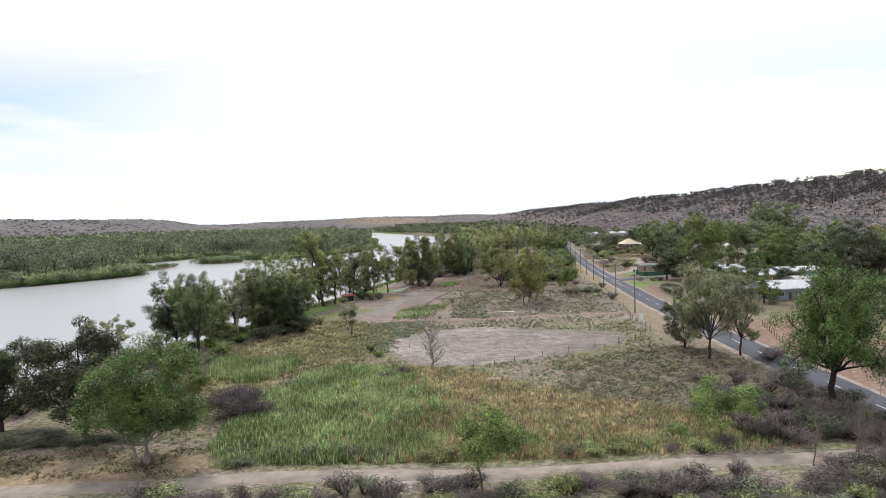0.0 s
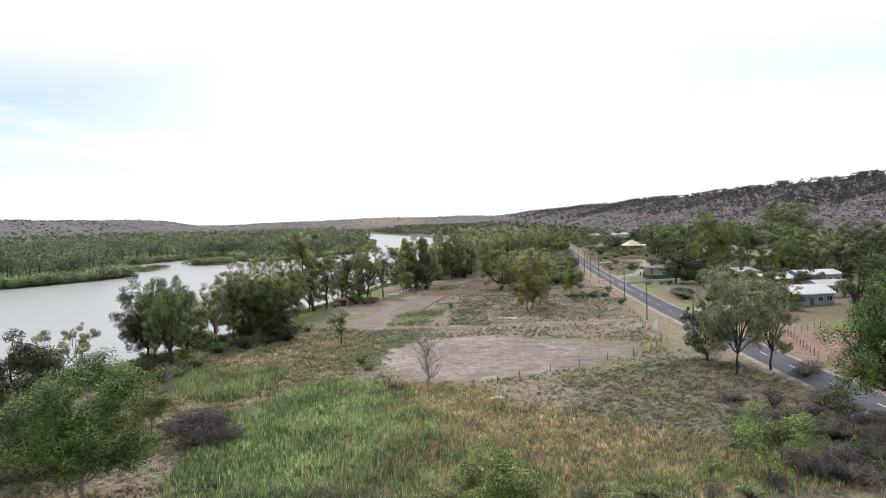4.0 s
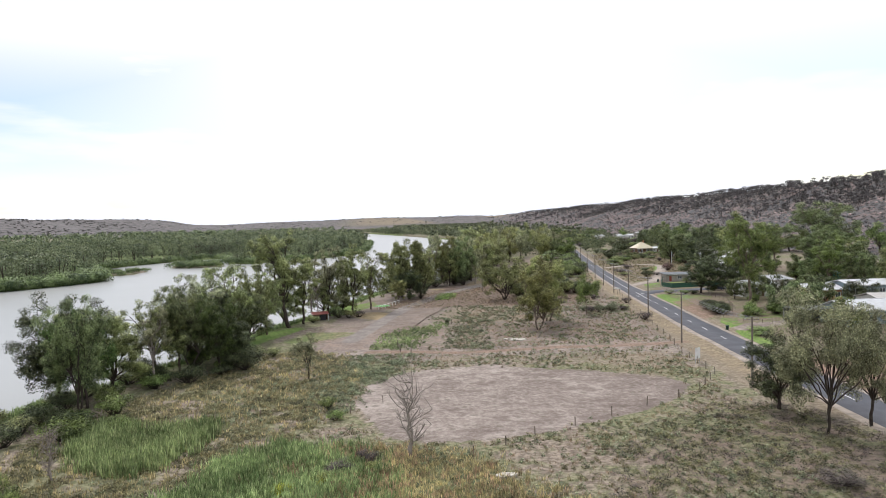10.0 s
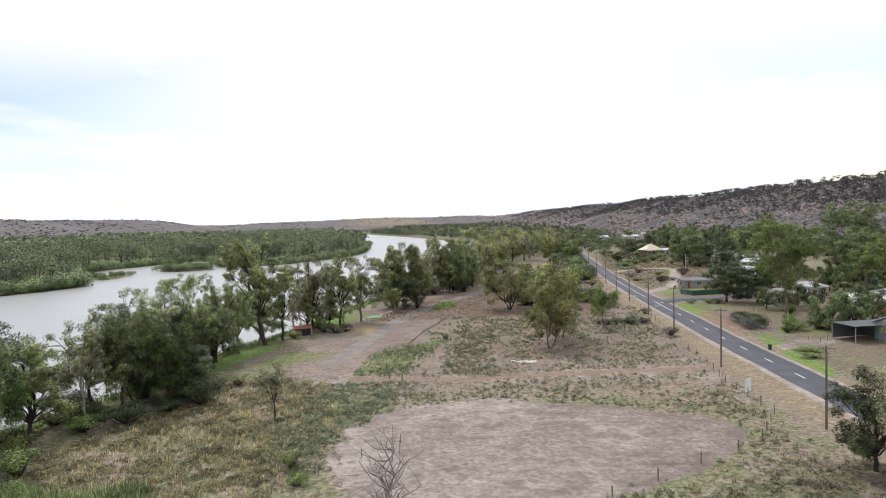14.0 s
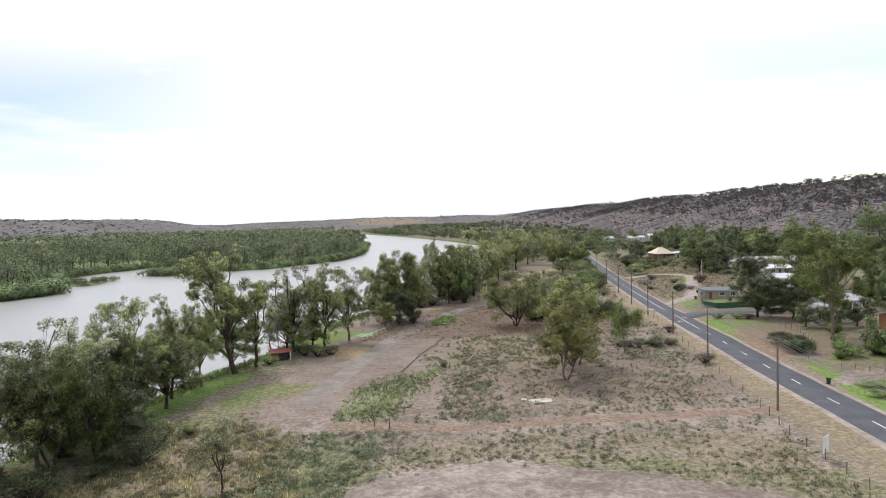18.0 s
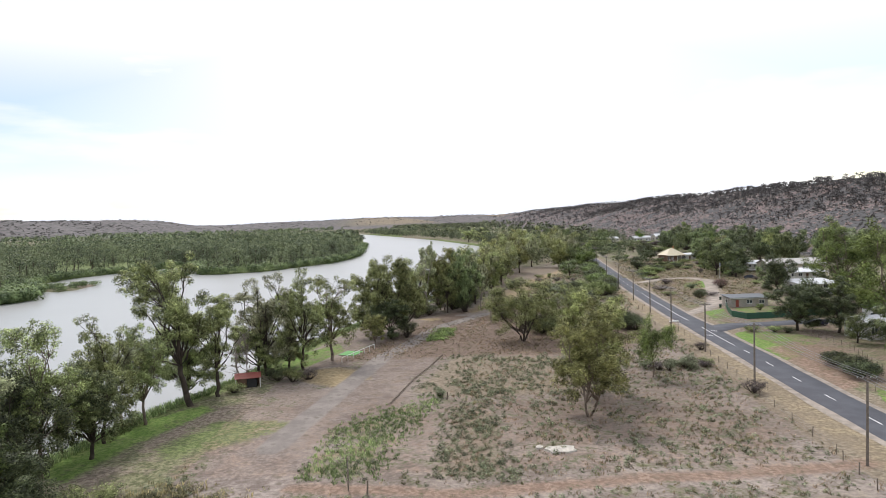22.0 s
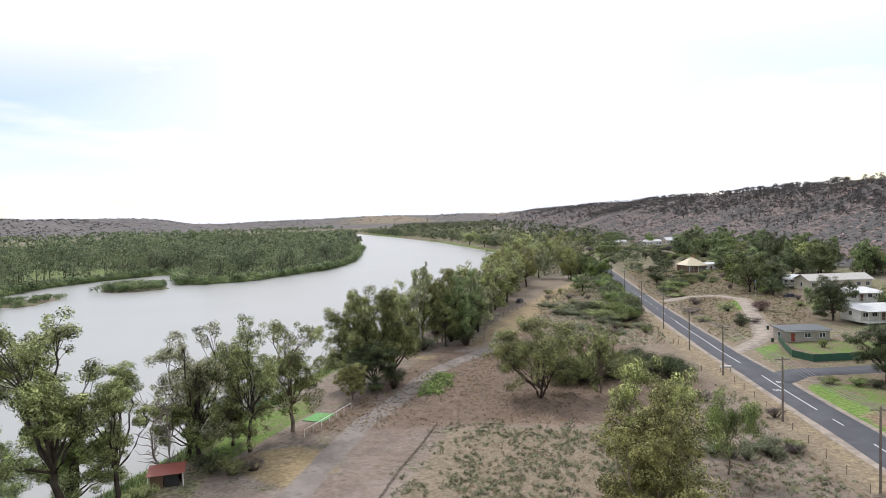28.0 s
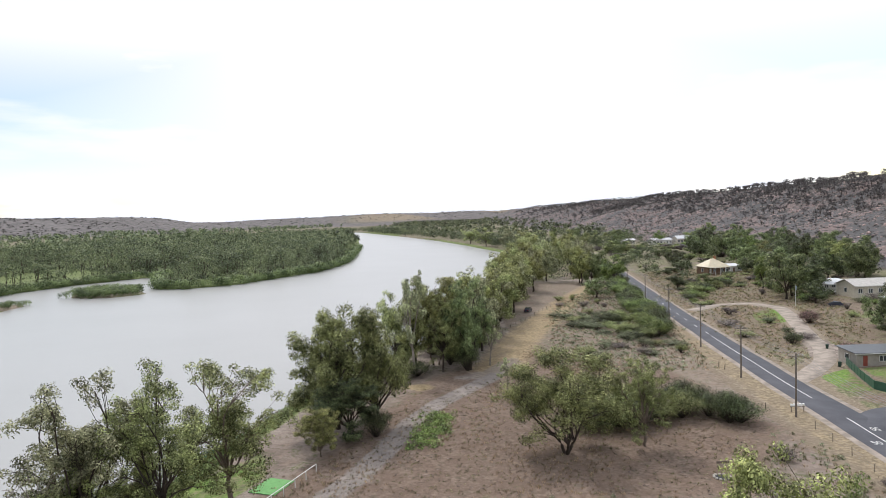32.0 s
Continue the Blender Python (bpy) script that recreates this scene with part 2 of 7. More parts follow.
    # far hills: scrub patches in a grey with distance haze put into it
    hazed_scrub = g.mix(g.span(g.noise(0.03, 8, 0.75, pos), 0.44, 0.58), (0.208, 0.186, 0.178), (0.122, 0.113, 0.110))
    c = g.mix(g.span(n.outputs["Alpha"], 0.1, 0.9), c, hazed_scrub)
    c = g.mix(g.span(grit, 0.53, 0.66, 0.0, 0.34), c, (0.075, 0.062, 0.045))
    c = g.mix(g.span(grit, 0.34, 0.46, 0.12, 0.0), c, (0.50, 0.46, 0.40))
    spot = g.cells(0.95, g.mix(0.25, pos, g.noise_colour(0.8, pos)))
    c = g.mix(g.math("MULTIPLY", g.span(spot, 0.16, 0.46, 1.0, 0.0), g.span(mid, 0.42, 0.6, 0.0, 0.5)), c, (0.115, 0.10, 0.07))
    g.colour(g.mix(1.0, c, (0.872, 0.89, 0.912), "MULTIPLY"))
    g.bump(g.math("ADD", fine, g.math("MULTIPLY", grit, 0.3)), 0.5, 0.1)


GROUND = material("field_soil_and_grass", ground_nodes, 0.95, 0.1)


def water_nodes(g):
    pos = g.coords("Object")
    g.colour(g.mix(g.noise(0.02, 4, 0.6, pos), (0.30, 0.30, 0.29), (0.36, 0.36, 0.35)))
    g.b.inputs["IOR"].default_value = 1.33
    w = g.math("ADD", g.noise(1.3, 4, 0.6, pos, (1, 0.45, 1)), g.math("MULTIPLY", g.noise(0.12, 3, 0.6, pos), 2.0))
    g.bump(w, 0.25, 0.06)


WATER = material("muddy_river_water", water_nodes, 0.28, 0.5)


def asphalt_nodes(g):
    pos = g.coords("Object")
    worn = g.noise(0.25, 5, 0.6, pos)
    c = g.mix(g.span(worn, 0.35, 0.7), (0.07, 0.071, 0.083), (0.092, 0.094, 0.108))
    g.colour(g.mix(g.span(g.noise(25, 3, 0.6, pos), 0.5, 0.8, 0, 0.4), c, (0.12, 0.12, 0.13)))
    g.bump(g.noise(40, 3), 0.3, 0.01)


ASPHALT = material("grey_asphalt", asphalt_nodes, 0.8, 0.3)
LINE_PAINT = plain("white_road_paint", (0.72, 0.72, 0.70), 0.7, 0.3, 0.15, 2)
GRAVEL = plain("pale_gravel", (0.36, 0.31, 0.265), 0.95, 0.1, 0.3, 0.6, grain=6)
POLE = plain("weathered_concrete_pole", (0.20, 0.17, 0.145), 0.85, 0.2, 0.25, 2)
STEEL = plain("galvanised_steel", (0.42, 0.43, 0.44), 0.45, 0.5, 0.2, 4, 0.6)
WIRE = plain("weathered_cable", (0.26, 0.26, 0.27), 0.6, 0.3, 0.1)
WOOD_GREY = plain("weathered_timber", (0.23, 0.19, 0.155), 0.9, 0.1, 0.4, 2)


# ---- plan: river, road, relief ----
def smooth(a, b, v):
    t = np.clip((np.asarray(v, float) - a) / (b - a), 0, 1)
    return t * t * (3 - 2 * t)


def outline(px, py, poly):
    """Signed distance to a closed outline, negative inside."""
    px, py = np.asarray(px, float), np.asarray(py, float)
    best, inside = np.full(px.shape, 1e18), np.zeros(px.shape, bool)
    n = len(poly)
    for i in range(n):
        (ax, ay), (bx, by) = poly[i], poly[(i + 1) % n]
        ex, ey = bx - ax, by - ay
        t = np.clip(((px - ax) * ex + (py - ay) * ey) / (ex * ex + ey * ey), 0, 1)
        best = np.minimum(best, (px - ax - t * ex) ** 2 + (py - ay - t * ey) ** 2)
        cross = ((ay > py) != (by > py)) & (px < (bx - ax) * (py - ay) / (by - ay if by != ay else 1e-9) + ax)
        inside ^= cross
    d = np.sqrt(best)
    return np.where(inside, -d, d)


def along(px, py, line):
    """Distance to an open line."""
    px, py = np.asarray(px, float), np.asarray(py, float)
    best = np.full(px.shape, 1e18)
    for (ax, ay), (bx, by) in zip(line, line[1:]):
        ex, ey = bx - ax, by - ay
        t = np.clip(((px - ax) * ex + (py - ay) * ey) / (ex * ex + ey * ey), 0, 1)
        best = np.minimum(best, (px - ax - t * ex) ** 2 + (py - ay - t * ey) ** 2)
    return np.sqrt(best)


RIVER_LEVEL = -1.5
NEAR_BANK = [(-110, -400), (-88, 0), (-76, 60), (-68, 115), (-63, 145), (-53, 165), (-45, 205), (-40, 218), (-33, 252), (-26, 284), (-14, 315), (2, 355),
             (14, 410), (28, 500), (42, 620), (52, 778), (25, 930), (-11, 1105), (-98, 1431), (-217, 1834), (-420, 2200)]
FAR_LAND = [(-620, 2300), (-330, 2050), (-245, 1840), (-150, 1300), (-104, 960), (-88, 800), (-77, 682), (-85, 607), (-100, 575), (-116, 536), (-139, 519), (-155, 521),
            (-167, 545), (-187, 600), (-203, 600), (-226, 558), (-236, 520), (-232, 480), (-222, 450), (-203, 431), (-181, 390), (-195, 355), (-218, 322),
            (-262, 285), (-300, 200), (-320, 0), (-340, -450), (-5200, -450), (-5200, 2300)]
RIVER = NEAR_BANK + [(-620, 2300), (-330, 2050)] + FAR_LAND[2:27]
ISLET = [(-194, 505), (-186, 489), (-164, 485), (-151, 500), (-160, 514), (-180, 520)]
REED_SPIT = [(-222, 446), (-196, 470), (-189, 462), (-187, 436), (-192, 428), (-212, 434)]
ROAD = [(50, -80), (54, 40), (55.6, 100), (57, 145), (58.8, 179), (60.2, 202), (62.3, 225), (65.6, 265), (68.5, 300), (75, 360), (84.5, 435), (94, 505), (106, 590), (118, 700), (130, 900)]
ROAD_HALF = 3.15


def road_x(y):
    return np.interp(y, [p[1] for p in ROAD], [p[0] for p in ROAD])


def relief(x, y):
    x, y = np.asarray(x, float), np.asarray(y, float)
    rough = 9 * np.sin(x * 0.011 + 1.3) * np.sin(y * 0.008 + 0.4) + 5 * np.sin(x * 0.031 + y * 0.017) + 3 * np.sin(y * 0.05 - x * 0.02)
    dx = x - road_x(y) - 7
    z = 0.15 + 0.03 * np.clip(dx, 0, 110) + 0.12 * np.sin(x * 0.21) * np.sin(y * 0.17)
    foot = 215 + 12 * np.sin(y * 0.012) - 60 * smooth(1400, 3200, y)
    hill = 57 * (0.72 * smooth(foot, foot + 215, x) ** 0.85 + 0.28 * smooth(foot + 120, foot + 260, x))
    z = z + hill + rough * 0.35 * smooth(foot, foot + 90, x) * (1 - 0.7 * smooth(foot + 200, foot + 300, x))
    far = smooth(3700, 4500, y + 0.25 * x) * (54 + 9 * np.sin(x * 0.0021 + 2.2) + 3 * np.sin(x * 0.009))
    west = smooth(-1560, -2150, x + 60 * np.sin(y * 0.004)) * smooth(2550, 3250, y) * (92 + 4 * np.sin(x * 0.006))
    west2 = smooth(-2100, -3000, x) * smooth(1200, 2600, y) * 50
    z = np.maximum(np.maximum(z, far), np.maximum(west, west2))
    d = outline(x, y, RIVER)
    d = np.maximum(d, -outline(x, y, ISLET) - 0.0)
    d = np.maximum(d, -outline(x, y, REED_SPIT) - 0.0)
    land = np.where(x < np.interp(y, [-400, 300, 900, 2200], [-100, -40, -20, -300]), np.minimum(z, np.maximum(z - 0.9, -0.75)), z)
    return -4.0 + (land + 4.0) * smooth(-3.5, 2.5, d)


def ground_z(x, y):
    return float(relief(np.array([x]), np.array([y]))[0])


def steps(*spans):
    out = []
    for a, b, n in spans:
        out += list(np.linspace(a, b, n, endpoint=False))
    return np.array(out + [spans[-1][1]])


xs = steps((-5200, -1400, 40), (-1400, -300, 44), (-300, -90, 60), (-90, 112, 140), (112, 260, 56), (260, 520, 46), (520, 1200, 18), (1200, 5200, 16))
ys = steps((-500, 40, 30), (40, 300, 180), (300, 560, 80), (560, 1100, 60), (1100, 2400, 44), (2400, 4990, 52))
gx, gy = np.meshgrid(xs, ys)
gx, gy = gx.ravel(), gy.ravel()
gz = relief(gx, gy)
nx, ny = len(xs), len(ys)
i0 = (np.arange(ny - 1)[:, None] * nx + np.arange(nx - 1)[None, :]).ravel()
quads = np.stack([i0, i0 + 1, i0 + 1 + nx, i0 + nx], 1)


def mesh_of(name, verts, faces, mat=None, flat=True, normals=None):
    """A mesh from arrays of corners and equal-sided faces; foliage brings the rounded normals of its clumps."""
    me = bpy.data.meshes.new(name)
    verts, faces = np.asarray(verts, np.float32), np.asarray(faces, np.int32)
    k = faces.shape[1]
    me.vertices.add(len(verts)), me.loops.add(faces.size), me.polygons.add(len(faces))
    me.vertices.foreach_set("co", verts.ravel())
    me.loops.foreach_set("vertex_index", faces.ravel())
    me.polygons.foreach_set("loop_start", np.arange(0, faces.size, k, dtype=np.int32))
    me.polygons.foreach_set("use_smooth", np.full(len(faces), not flat or normals is not None))
    me.update(calc_edges=True)
    if normals is not None:
        soft = me.attributes.new("custom_normal", "FLOAT_VECTOR", "POINT")
        soft.data.foreach_set("vector", np.asarray(normals, np.float32).ravel())
    if mat:
        me.materials.append(mat)
    return me


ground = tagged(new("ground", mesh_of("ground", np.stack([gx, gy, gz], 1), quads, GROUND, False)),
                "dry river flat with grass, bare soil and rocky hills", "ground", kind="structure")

# what covers the ground, as areas of the plan
OVAL = [(-12, 136), (-11, 148), (-6, 155), (7, 158), (24, 154), (36, 148), (38.6, 142.5), (34, 135), (28.4, 130), (11.7, 120), (2, 118), (-6, 120)]
YARD = [(-27, 176), (-25, 194), (-20, 215), (-9, 246), (-3, 272), (9, 296), (16, 296), (9.4, 274), (1, 250), (3, 240), (-3, 222), (-5, 201), (-10, 178), (-16, 170)]
REDS = [(3, 239), (20, 237), (36, 238), (38, 252), (20, 252), (2, 252)]
LOW_TRACK = [(-60, 70), (-46, 67.5), (-30, 68), (-20, 70), (0, 68.8), (26, 70.3), (50, 72.5)]
FAR_TRACK = [(9, 283), (14, 315), (21, 342), (44, 404), (68, 466), (90, 505)]
CROSS = [(-14, 173), (3, 171), (26, 173.5), (50, 176)]
FIELD_EDGE = [(38, 140), (45, 152), (48, 178), (52, 205), (56, 232), (60, 262), (66, 310)]
REEDS = [(-27.5, 80), (-23, 73.5), (0, 72.5), (14, 73.5), (11, 80), (2, 88), (-3, 100), (-7, 113), (-11, 118.5), (-18, 117.5), (-23, 112), (-25.5, 104), (-28, 92)]
MEADOW = [(8, 73), (31, 74.5), (40, 75.5), (36, 84), (24, 92), (12, 103), (3, 114), (-8, 119), (-6, 104), (2, 88)]
SEDGE = [(-38, 113), (-33, 109), (-30, 114), (-27, 121.5), (-29.5, 126), (-37, 124.5), (-41.5, 128), (-46, 126), (-43, 118)]
STRIP = [(-14.8, 175.5), (-6.5, 173.8), (-2.4, 194.2), (2.0, 210.0), (-3.3, 204.2), (-7.5, 202.3), (-12.8, 193.3)]
HERB = [(-17.8, 165.9), (-13.6, 170.2), (-4.6, 169.2), (-6.6, 158.9), (-11.5, 145), (-13, 131), (-18, 132), (-19, 146), (-20, 158)]
PATCH = [(-37, 188), (-32, 200), (-19.1, 198.6), (-16.7, 194), (-22.3, 189.1), (-32, 181.5)]
DRIVE = [(69, 289), (75, 294), (84, 304), (90, 315), (93, 325), (98, 340), (104.5, 357), (110.5, 376), (107, 388), (96, 389), (84, 381)]
PAD = [(64.4, 190.2), (71.5, 196.5), (81.8, 198.2), (79.1, 192.9), (74.5, 191.6), (66.9, 187)]
MOUTH = [(67.5, 281), (72, 283), (79, 289), (88, 305), (86, 311), (76, 302), (69.5, 302)]
CORNER = [(-62, 64), (-27, 66), (-24, 74), (-30, 80.5), (-42, 80), (-62, 79)]
FLAT_SOIL = [(-24, 236), (4, 238), (40, 238), (56, 262), (52, 300), (24, 330), (-2, 300), (-14, 262)]
SIDE_ROAD = [(66, 262), (74, 268.5), (90, 268), (115, 262)]
LAWNS = [[(62.5, 165), (64.5, 186), (67, 200), (70, 207), (72, 204), (70, 192), (68, 176)], [(73, 203), (76, 211), (90, 206), (92, 200)], [(65, 226), (68, 248), (82, 254), (84, 246), (72, 232)],
         [(75, 281), (76, 292), (84, 297), (79, 281)], [(84, 284), (87, 297), (104, 295), (108, 285), (95, 281)], [(92, 350), (97, 367), (107, 376), (106, 360), (99, 350)],
         [(66.5, 244), (70.5, 258.5), (77, 261), (81, 255), (75, 243)], [(120, 352), (128, 360), (136, 352), (128, 345)], [(76.6, 155.4), (81.2, 160.4), (89.6, 160.5), (85.2, 152.8), (74.7, 149.2)]]
HEATH = [(12, 95), (28, 84), (44, 76), (53, 100), (50, 126), (40, 134), (22, 118)]
LOT = [(-5.2, 211), (3.0, 241), (28, 239), (36, 236), (33, 208), (6, 207)]
LOT_B = [(-0.1, 175), (9.1, 173.6), (11, 195.2), (8.8, 203.6), (3.0, 201.2), (1.6, 188.4)]
BANK_GRASS = [(-47, 178), (-47, 191), (-43.5, 200.6), (-36, 209), (-33, 204), (-38, 190), (-40, 174)]
BEACH = [(-26.9, 228.8), (-19.1, 232.6), (-13, 229.5), (-11, 222), (-17.7, 216.5), (-24.1, 221.5)]
near = (gx > -320) & (gx < 270) & (gy > -500) & (gy < 1200)


def area(poly, soft):
    out = np.zeros(gx.shape)
    out[near] = 1 - smooth(-soft, soft, outline(gx[near], gy[near], poly))
    return out


def strip(line, half, soft):
    out = np.zeros(gx.shape)
    out[near] = 1 - smooth(half - soft, half + soft, along(gx[near], gy[near], line))
    return out


rx = road_x(gy)
bank = np.full(gx.shape, 200.0)
bank[near] = outline(gx[near], gy[near], RIVER)
dirt = np.maximum.reduce([area(OVAL, 2.0), 0.85 * area(YARD, 3), strip(LOW_TRACK, 1.7, 0.8), 0.9 * strip(FAR_TRACK, 3.2, 2), strip(DRIVE, 3.2, 1.0), area(MOUTH, 1.5), area(PAD, 0.8)])
dirt = np.maximum(dirt, 0.6 * smooth(140, 170, gy) * (1 - smooth(470, 560, gy)) * (gx > -28) * (gx < rx))
lush = np.maximum.reduce([0.95 * area(REEDS, 4), 0.5 * area(MEADOW, 5), area(SEDGE, 3), 0.48 * area(STRIP, 2), 0.45 * area(HERB, 3), 0.62 * area(PATCH, 3), 0.72 * area(BANK_GRASS, 3), 0.4 * area(LOT_B, 3), 0.3 * area(LOT, 3),
                          0.9 * (1 - smooth(3, 7, bank)) * (bank > -3), 0.9 * (gx < -90) * (bank > 0) * (1 - smooth(1500, 2200, gy)) * (gx > -900)])
straw = np.maximum(smooth(-13, -9, gx - rx) * (1 - smooth(-2.5, -2, gx - rx)) * (gy > 125), 0.8 * smooth(3, 4, gx - rx) * (1 - smooth(5, 9, gx - rx)))
straw = np.maximum(straw, np.maximum(1.0 * area(BEACH, 1.5), 0.4 * smooth(140, 170, gy) * (gx > -10) * (gx < rx) * (gy < 300)))
straw = np.maximum(straw, 0.5 * area([(24, 148), (40, 143), (46, 160), (46, 171), (28, 170)], 4))
straw = np.maximum.reduce([straw, 0.6 * area(LOT, 3), 0.56 * area(LOT_B, 2), 0.5 * area([(-4, 158), (30, 158), (40, 169), (-2, 169)], 2), 0.62 * area([(30, 165), (42, 170), (43, 159), (40, 152), (29, 155)], 3), 0.55 * area([(19, 157), (21, 166), (27, 166), (24, 157)], 2)])
straw = np.maximum(straw, 0.5 * smooth(250, 290, gy) * (gx > 20) * (gx < rx - 4) * (gy < 480))
straw = np.maximum(straw, 0.55 * (gx > rx + 6) * (gx < rx + 40) * smooth(300, 330, gy) * (gy < 420))
straw = np.maximum.reduce([straw, 0.62 * area(CORNER, 3), area(MOUTH, 1.5), 0.3 * strip(LOW_TRACK, 3, 2)])
far_fields = smooth(3900, 4200, gy) * smooth(-900, -300, gx) * (1 - smooth(500, 1200, gx)) * (np.sin(gx * 0.006 + gy * 0.004) > -0.2)
straw = np.maximum(straw, far_fields)
lawn = (1 - area(PAD, 0.8)) * np.maximum.reduce([area(p, 0.8) for p in LAWNS] + [0.75 * area([(-33, 226), (-27, 227), (-24, 236), (-20, 250), (-23, 260), (-31, 246)], 2), 0.62 * area(BANK_GRASS, 2.5)])
hills = np.maximum(smooth(190, 235, gx + 0.02 * np.minimum(gy, 1500)) * (gy < 3600), smooth(2300, 2600, gy) * (gx < -1300))
hills = np.maximum(hills, 0.75 * smooth(2600, 3600, gy))
red = np.maximum.reduce([0.6 * area([(64, 205), (68, 240), (78, 246), (84, 236), (76, 220), (70, 208)], 2), 0.62 * area(REDS, 5), 0.42 * area(CORNER, 3), 0.6 * area(FLAT_SOIL, 6), 0.62 * strip(CROSS, 2.0, 1.5), 0.75 * (gx > rx + 4) * (gx < rx + 26) * smooth(60, 80, gy) * (1 - smooth(150, 172, gy)),
                         0.55 * (gx > -30) * (gx < 45) * smooth(172, 178, gy) * (1 - smooth(200, 230, gy)) * 0.8])
TRACK = [(-20, 186), (-16.5, 208), (-13, 230), (-10.7, 243), (-8.5, 247.5), (-5.3, 258.7), (-2.7, 270), (2, 281.6), (8.4, 292.4), (13.5, 300), (18.3, 315), (21.8, 334), (31, 370), (38, 398), (51, 419), (72, 466)]
worn = 0.35 * strip(TRACK, 6.0, 2.5)
# where the far hills take the haze-grey tone, growing with distance
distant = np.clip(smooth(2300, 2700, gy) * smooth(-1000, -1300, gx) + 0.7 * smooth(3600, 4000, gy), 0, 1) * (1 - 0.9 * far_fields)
loam = np.maximum.reduce([0.72 * area(FLAT_SOIL, 6), 0.46 * area(HEATH, 5), 0.55 * area(CORNER, 3), 0.44 * (gx > -28) * (gx < rx - 9) * smooth(172, 190, gy) * (1 - smooth(300, 330, gy)), 0.5 * (gx > rx + 6) * (gx < rx + 80) * smooth(290, 320, gy) * (gy < 520),
                          0.45 * (gx > 20) * (gx < rx - 9) * smooth(300, 320, gy) * (gy < 480), 0.5 * (gx > rx + 8) * (gx < rx + 90) * (gy < 300) * smooth(150, 170, gy)])
loam = loam * (1 - 0.8 * lush) * (1 - area(PAD, 0.8)) * (1 - area(PATCH, 4)) * (1 - area(BEACH, 2)) * (1 - area(MOUTH, 1.5)) * (1 - strip(DRIVE, 3.2, 1.0))
gold = np.maximum.reduce([0.5 * area(CORNER, 3), 0.6 * strip([(14, 303), (21, 334), (34, 372), (48, 410), (70, 462)], 7.0, 4.0), 0.75 * area(BEACH, 2.5), 0.7 * area([(-8, 294), (-1, 296), (2, 292), (-2, 289)], 1.5), 0.45 * smooth(-11, -8, gx - rx) * (1 - smooth(-2.5, -2, gx - rx)) * (gy > 140) * (gy < 500)])
path_clear = np.maximum(strip([p for p in TRACK if p[1] < 305], 2.0, 1.2), 0.55 * strip([(7, 300), (13, 302.5), (18.5, 314)], 3.0, 1.0))
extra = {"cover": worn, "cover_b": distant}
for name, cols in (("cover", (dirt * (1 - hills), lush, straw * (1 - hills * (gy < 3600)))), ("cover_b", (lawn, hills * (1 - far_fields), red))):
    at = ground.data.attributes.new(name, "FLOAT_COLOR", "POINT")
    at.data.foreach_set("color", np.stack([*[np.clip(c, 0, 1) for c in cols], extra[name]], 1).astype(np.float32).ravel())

at = ground.data.attributes.new("cover_c", "FLOAT_COLOR", "POINT")
at.data.foreach_set("color", np.stack([np.clip(loam, 0, 1), path_clear, gold, 0 * loam], 1).astype(np.float32).ravel())
wx, wy = np.meshgrid(np.linspace(-720, 120, 43), np.linspace(-480, 2400, 73))
n0 = (np.arange(72)[:, None] * 43 + np.arange(42)[None, :]).ravel()
water = tagged(new("water", mesh_of("water", np.stack([wx.ravel(), wy.ravel(), np.full(wx.size, RIVER_LEVEL)], 1), np.stack([n0, n0 + 1, n0 + 44, n0 + 43], 1), WATER, False)),
               "wide calm muddy river reflecting a white sky", "water", kind="structure")


# ---- road ----
def ribbon(name, line, half, lift, mat, close=1.0):
    pts, out = [], []
    for (ax, ay), (bx, by) in zip(line, line[1:]):
        n = max(1, int(math.hypot(bx - ax, by - ay) / close))
        pts += [(ax + (bx - ax) * i / n, ay + (by - ay) * i / n) for i in range(n)]
    pts.append(line[-1])
    p = np.array(pts)
    for _ in range(6):
        p[1:-1] = (p[:-2] + 2 * p[1:-1] + p[2:]) / 4
    t = np.gradient(p, axis=0)
    t /= np.linalg.norm(t, axis=1)[:, None]
    nrm = np.stack([t[:, 1], -t[:, 0]], 1)
    cols = [p + nrm * w for w in (-half - 0.25, -half, 0, half, half + 0.25)]
    zc = np.max([relief(c[:, 0], c[:, 1]) for c in cols[1:4]], 0) + lift
    for _ in range(4):
        zc[1:-1] = np.maximum(zc[1:-1], (zc[:-2] + zc[2:]) / 2)
    v = [np.column_stack([c, zc + dz]) for c, dz in zip(cols, (-0.3, -0.03, 0, -0.03, -0.3))]
    m = len(p)
    f = [[j * m + i, (j + 1) * m + i, (j + 1) * m + i + 1, j * m + i + 1] for j in range(4) for i in range(m - 1)]
    return new(name, mesh_of(name, np.concatenate(v), f, mat, False)), np.column_stack([p, zc])


road, road_mid = ribbon("road", ROAD, ROAD_HALF, 0.12, ASPHALT)
tagged(road, "two-lane grey asphalt road with a broken white centre line", "road", kind="structure")
side, _ = ribbon("side_road", SIDE_ROAD, 3.0, 0.09, ASPHALT)
tagged(side, "short asphalt side street joining the main road", "road", kind="structure")
shoulder, _ = ribbon("gravel_shoulder", [(x, y) for x, y in ROAD], ROAD_HALF + 1.1, 0.06, GRAVEL)
tagged(shoulder, "pale gravel shoulder along the asphalt", "road", kind="structure")
drive, _ = ribbon("driveway", DRIVE, 2.1, 0.04, GRAVEL)
low_track, _ = ribbon("dirt_track", LOW_TRACK, 1.45, 0.03, TRACK_DIRT)
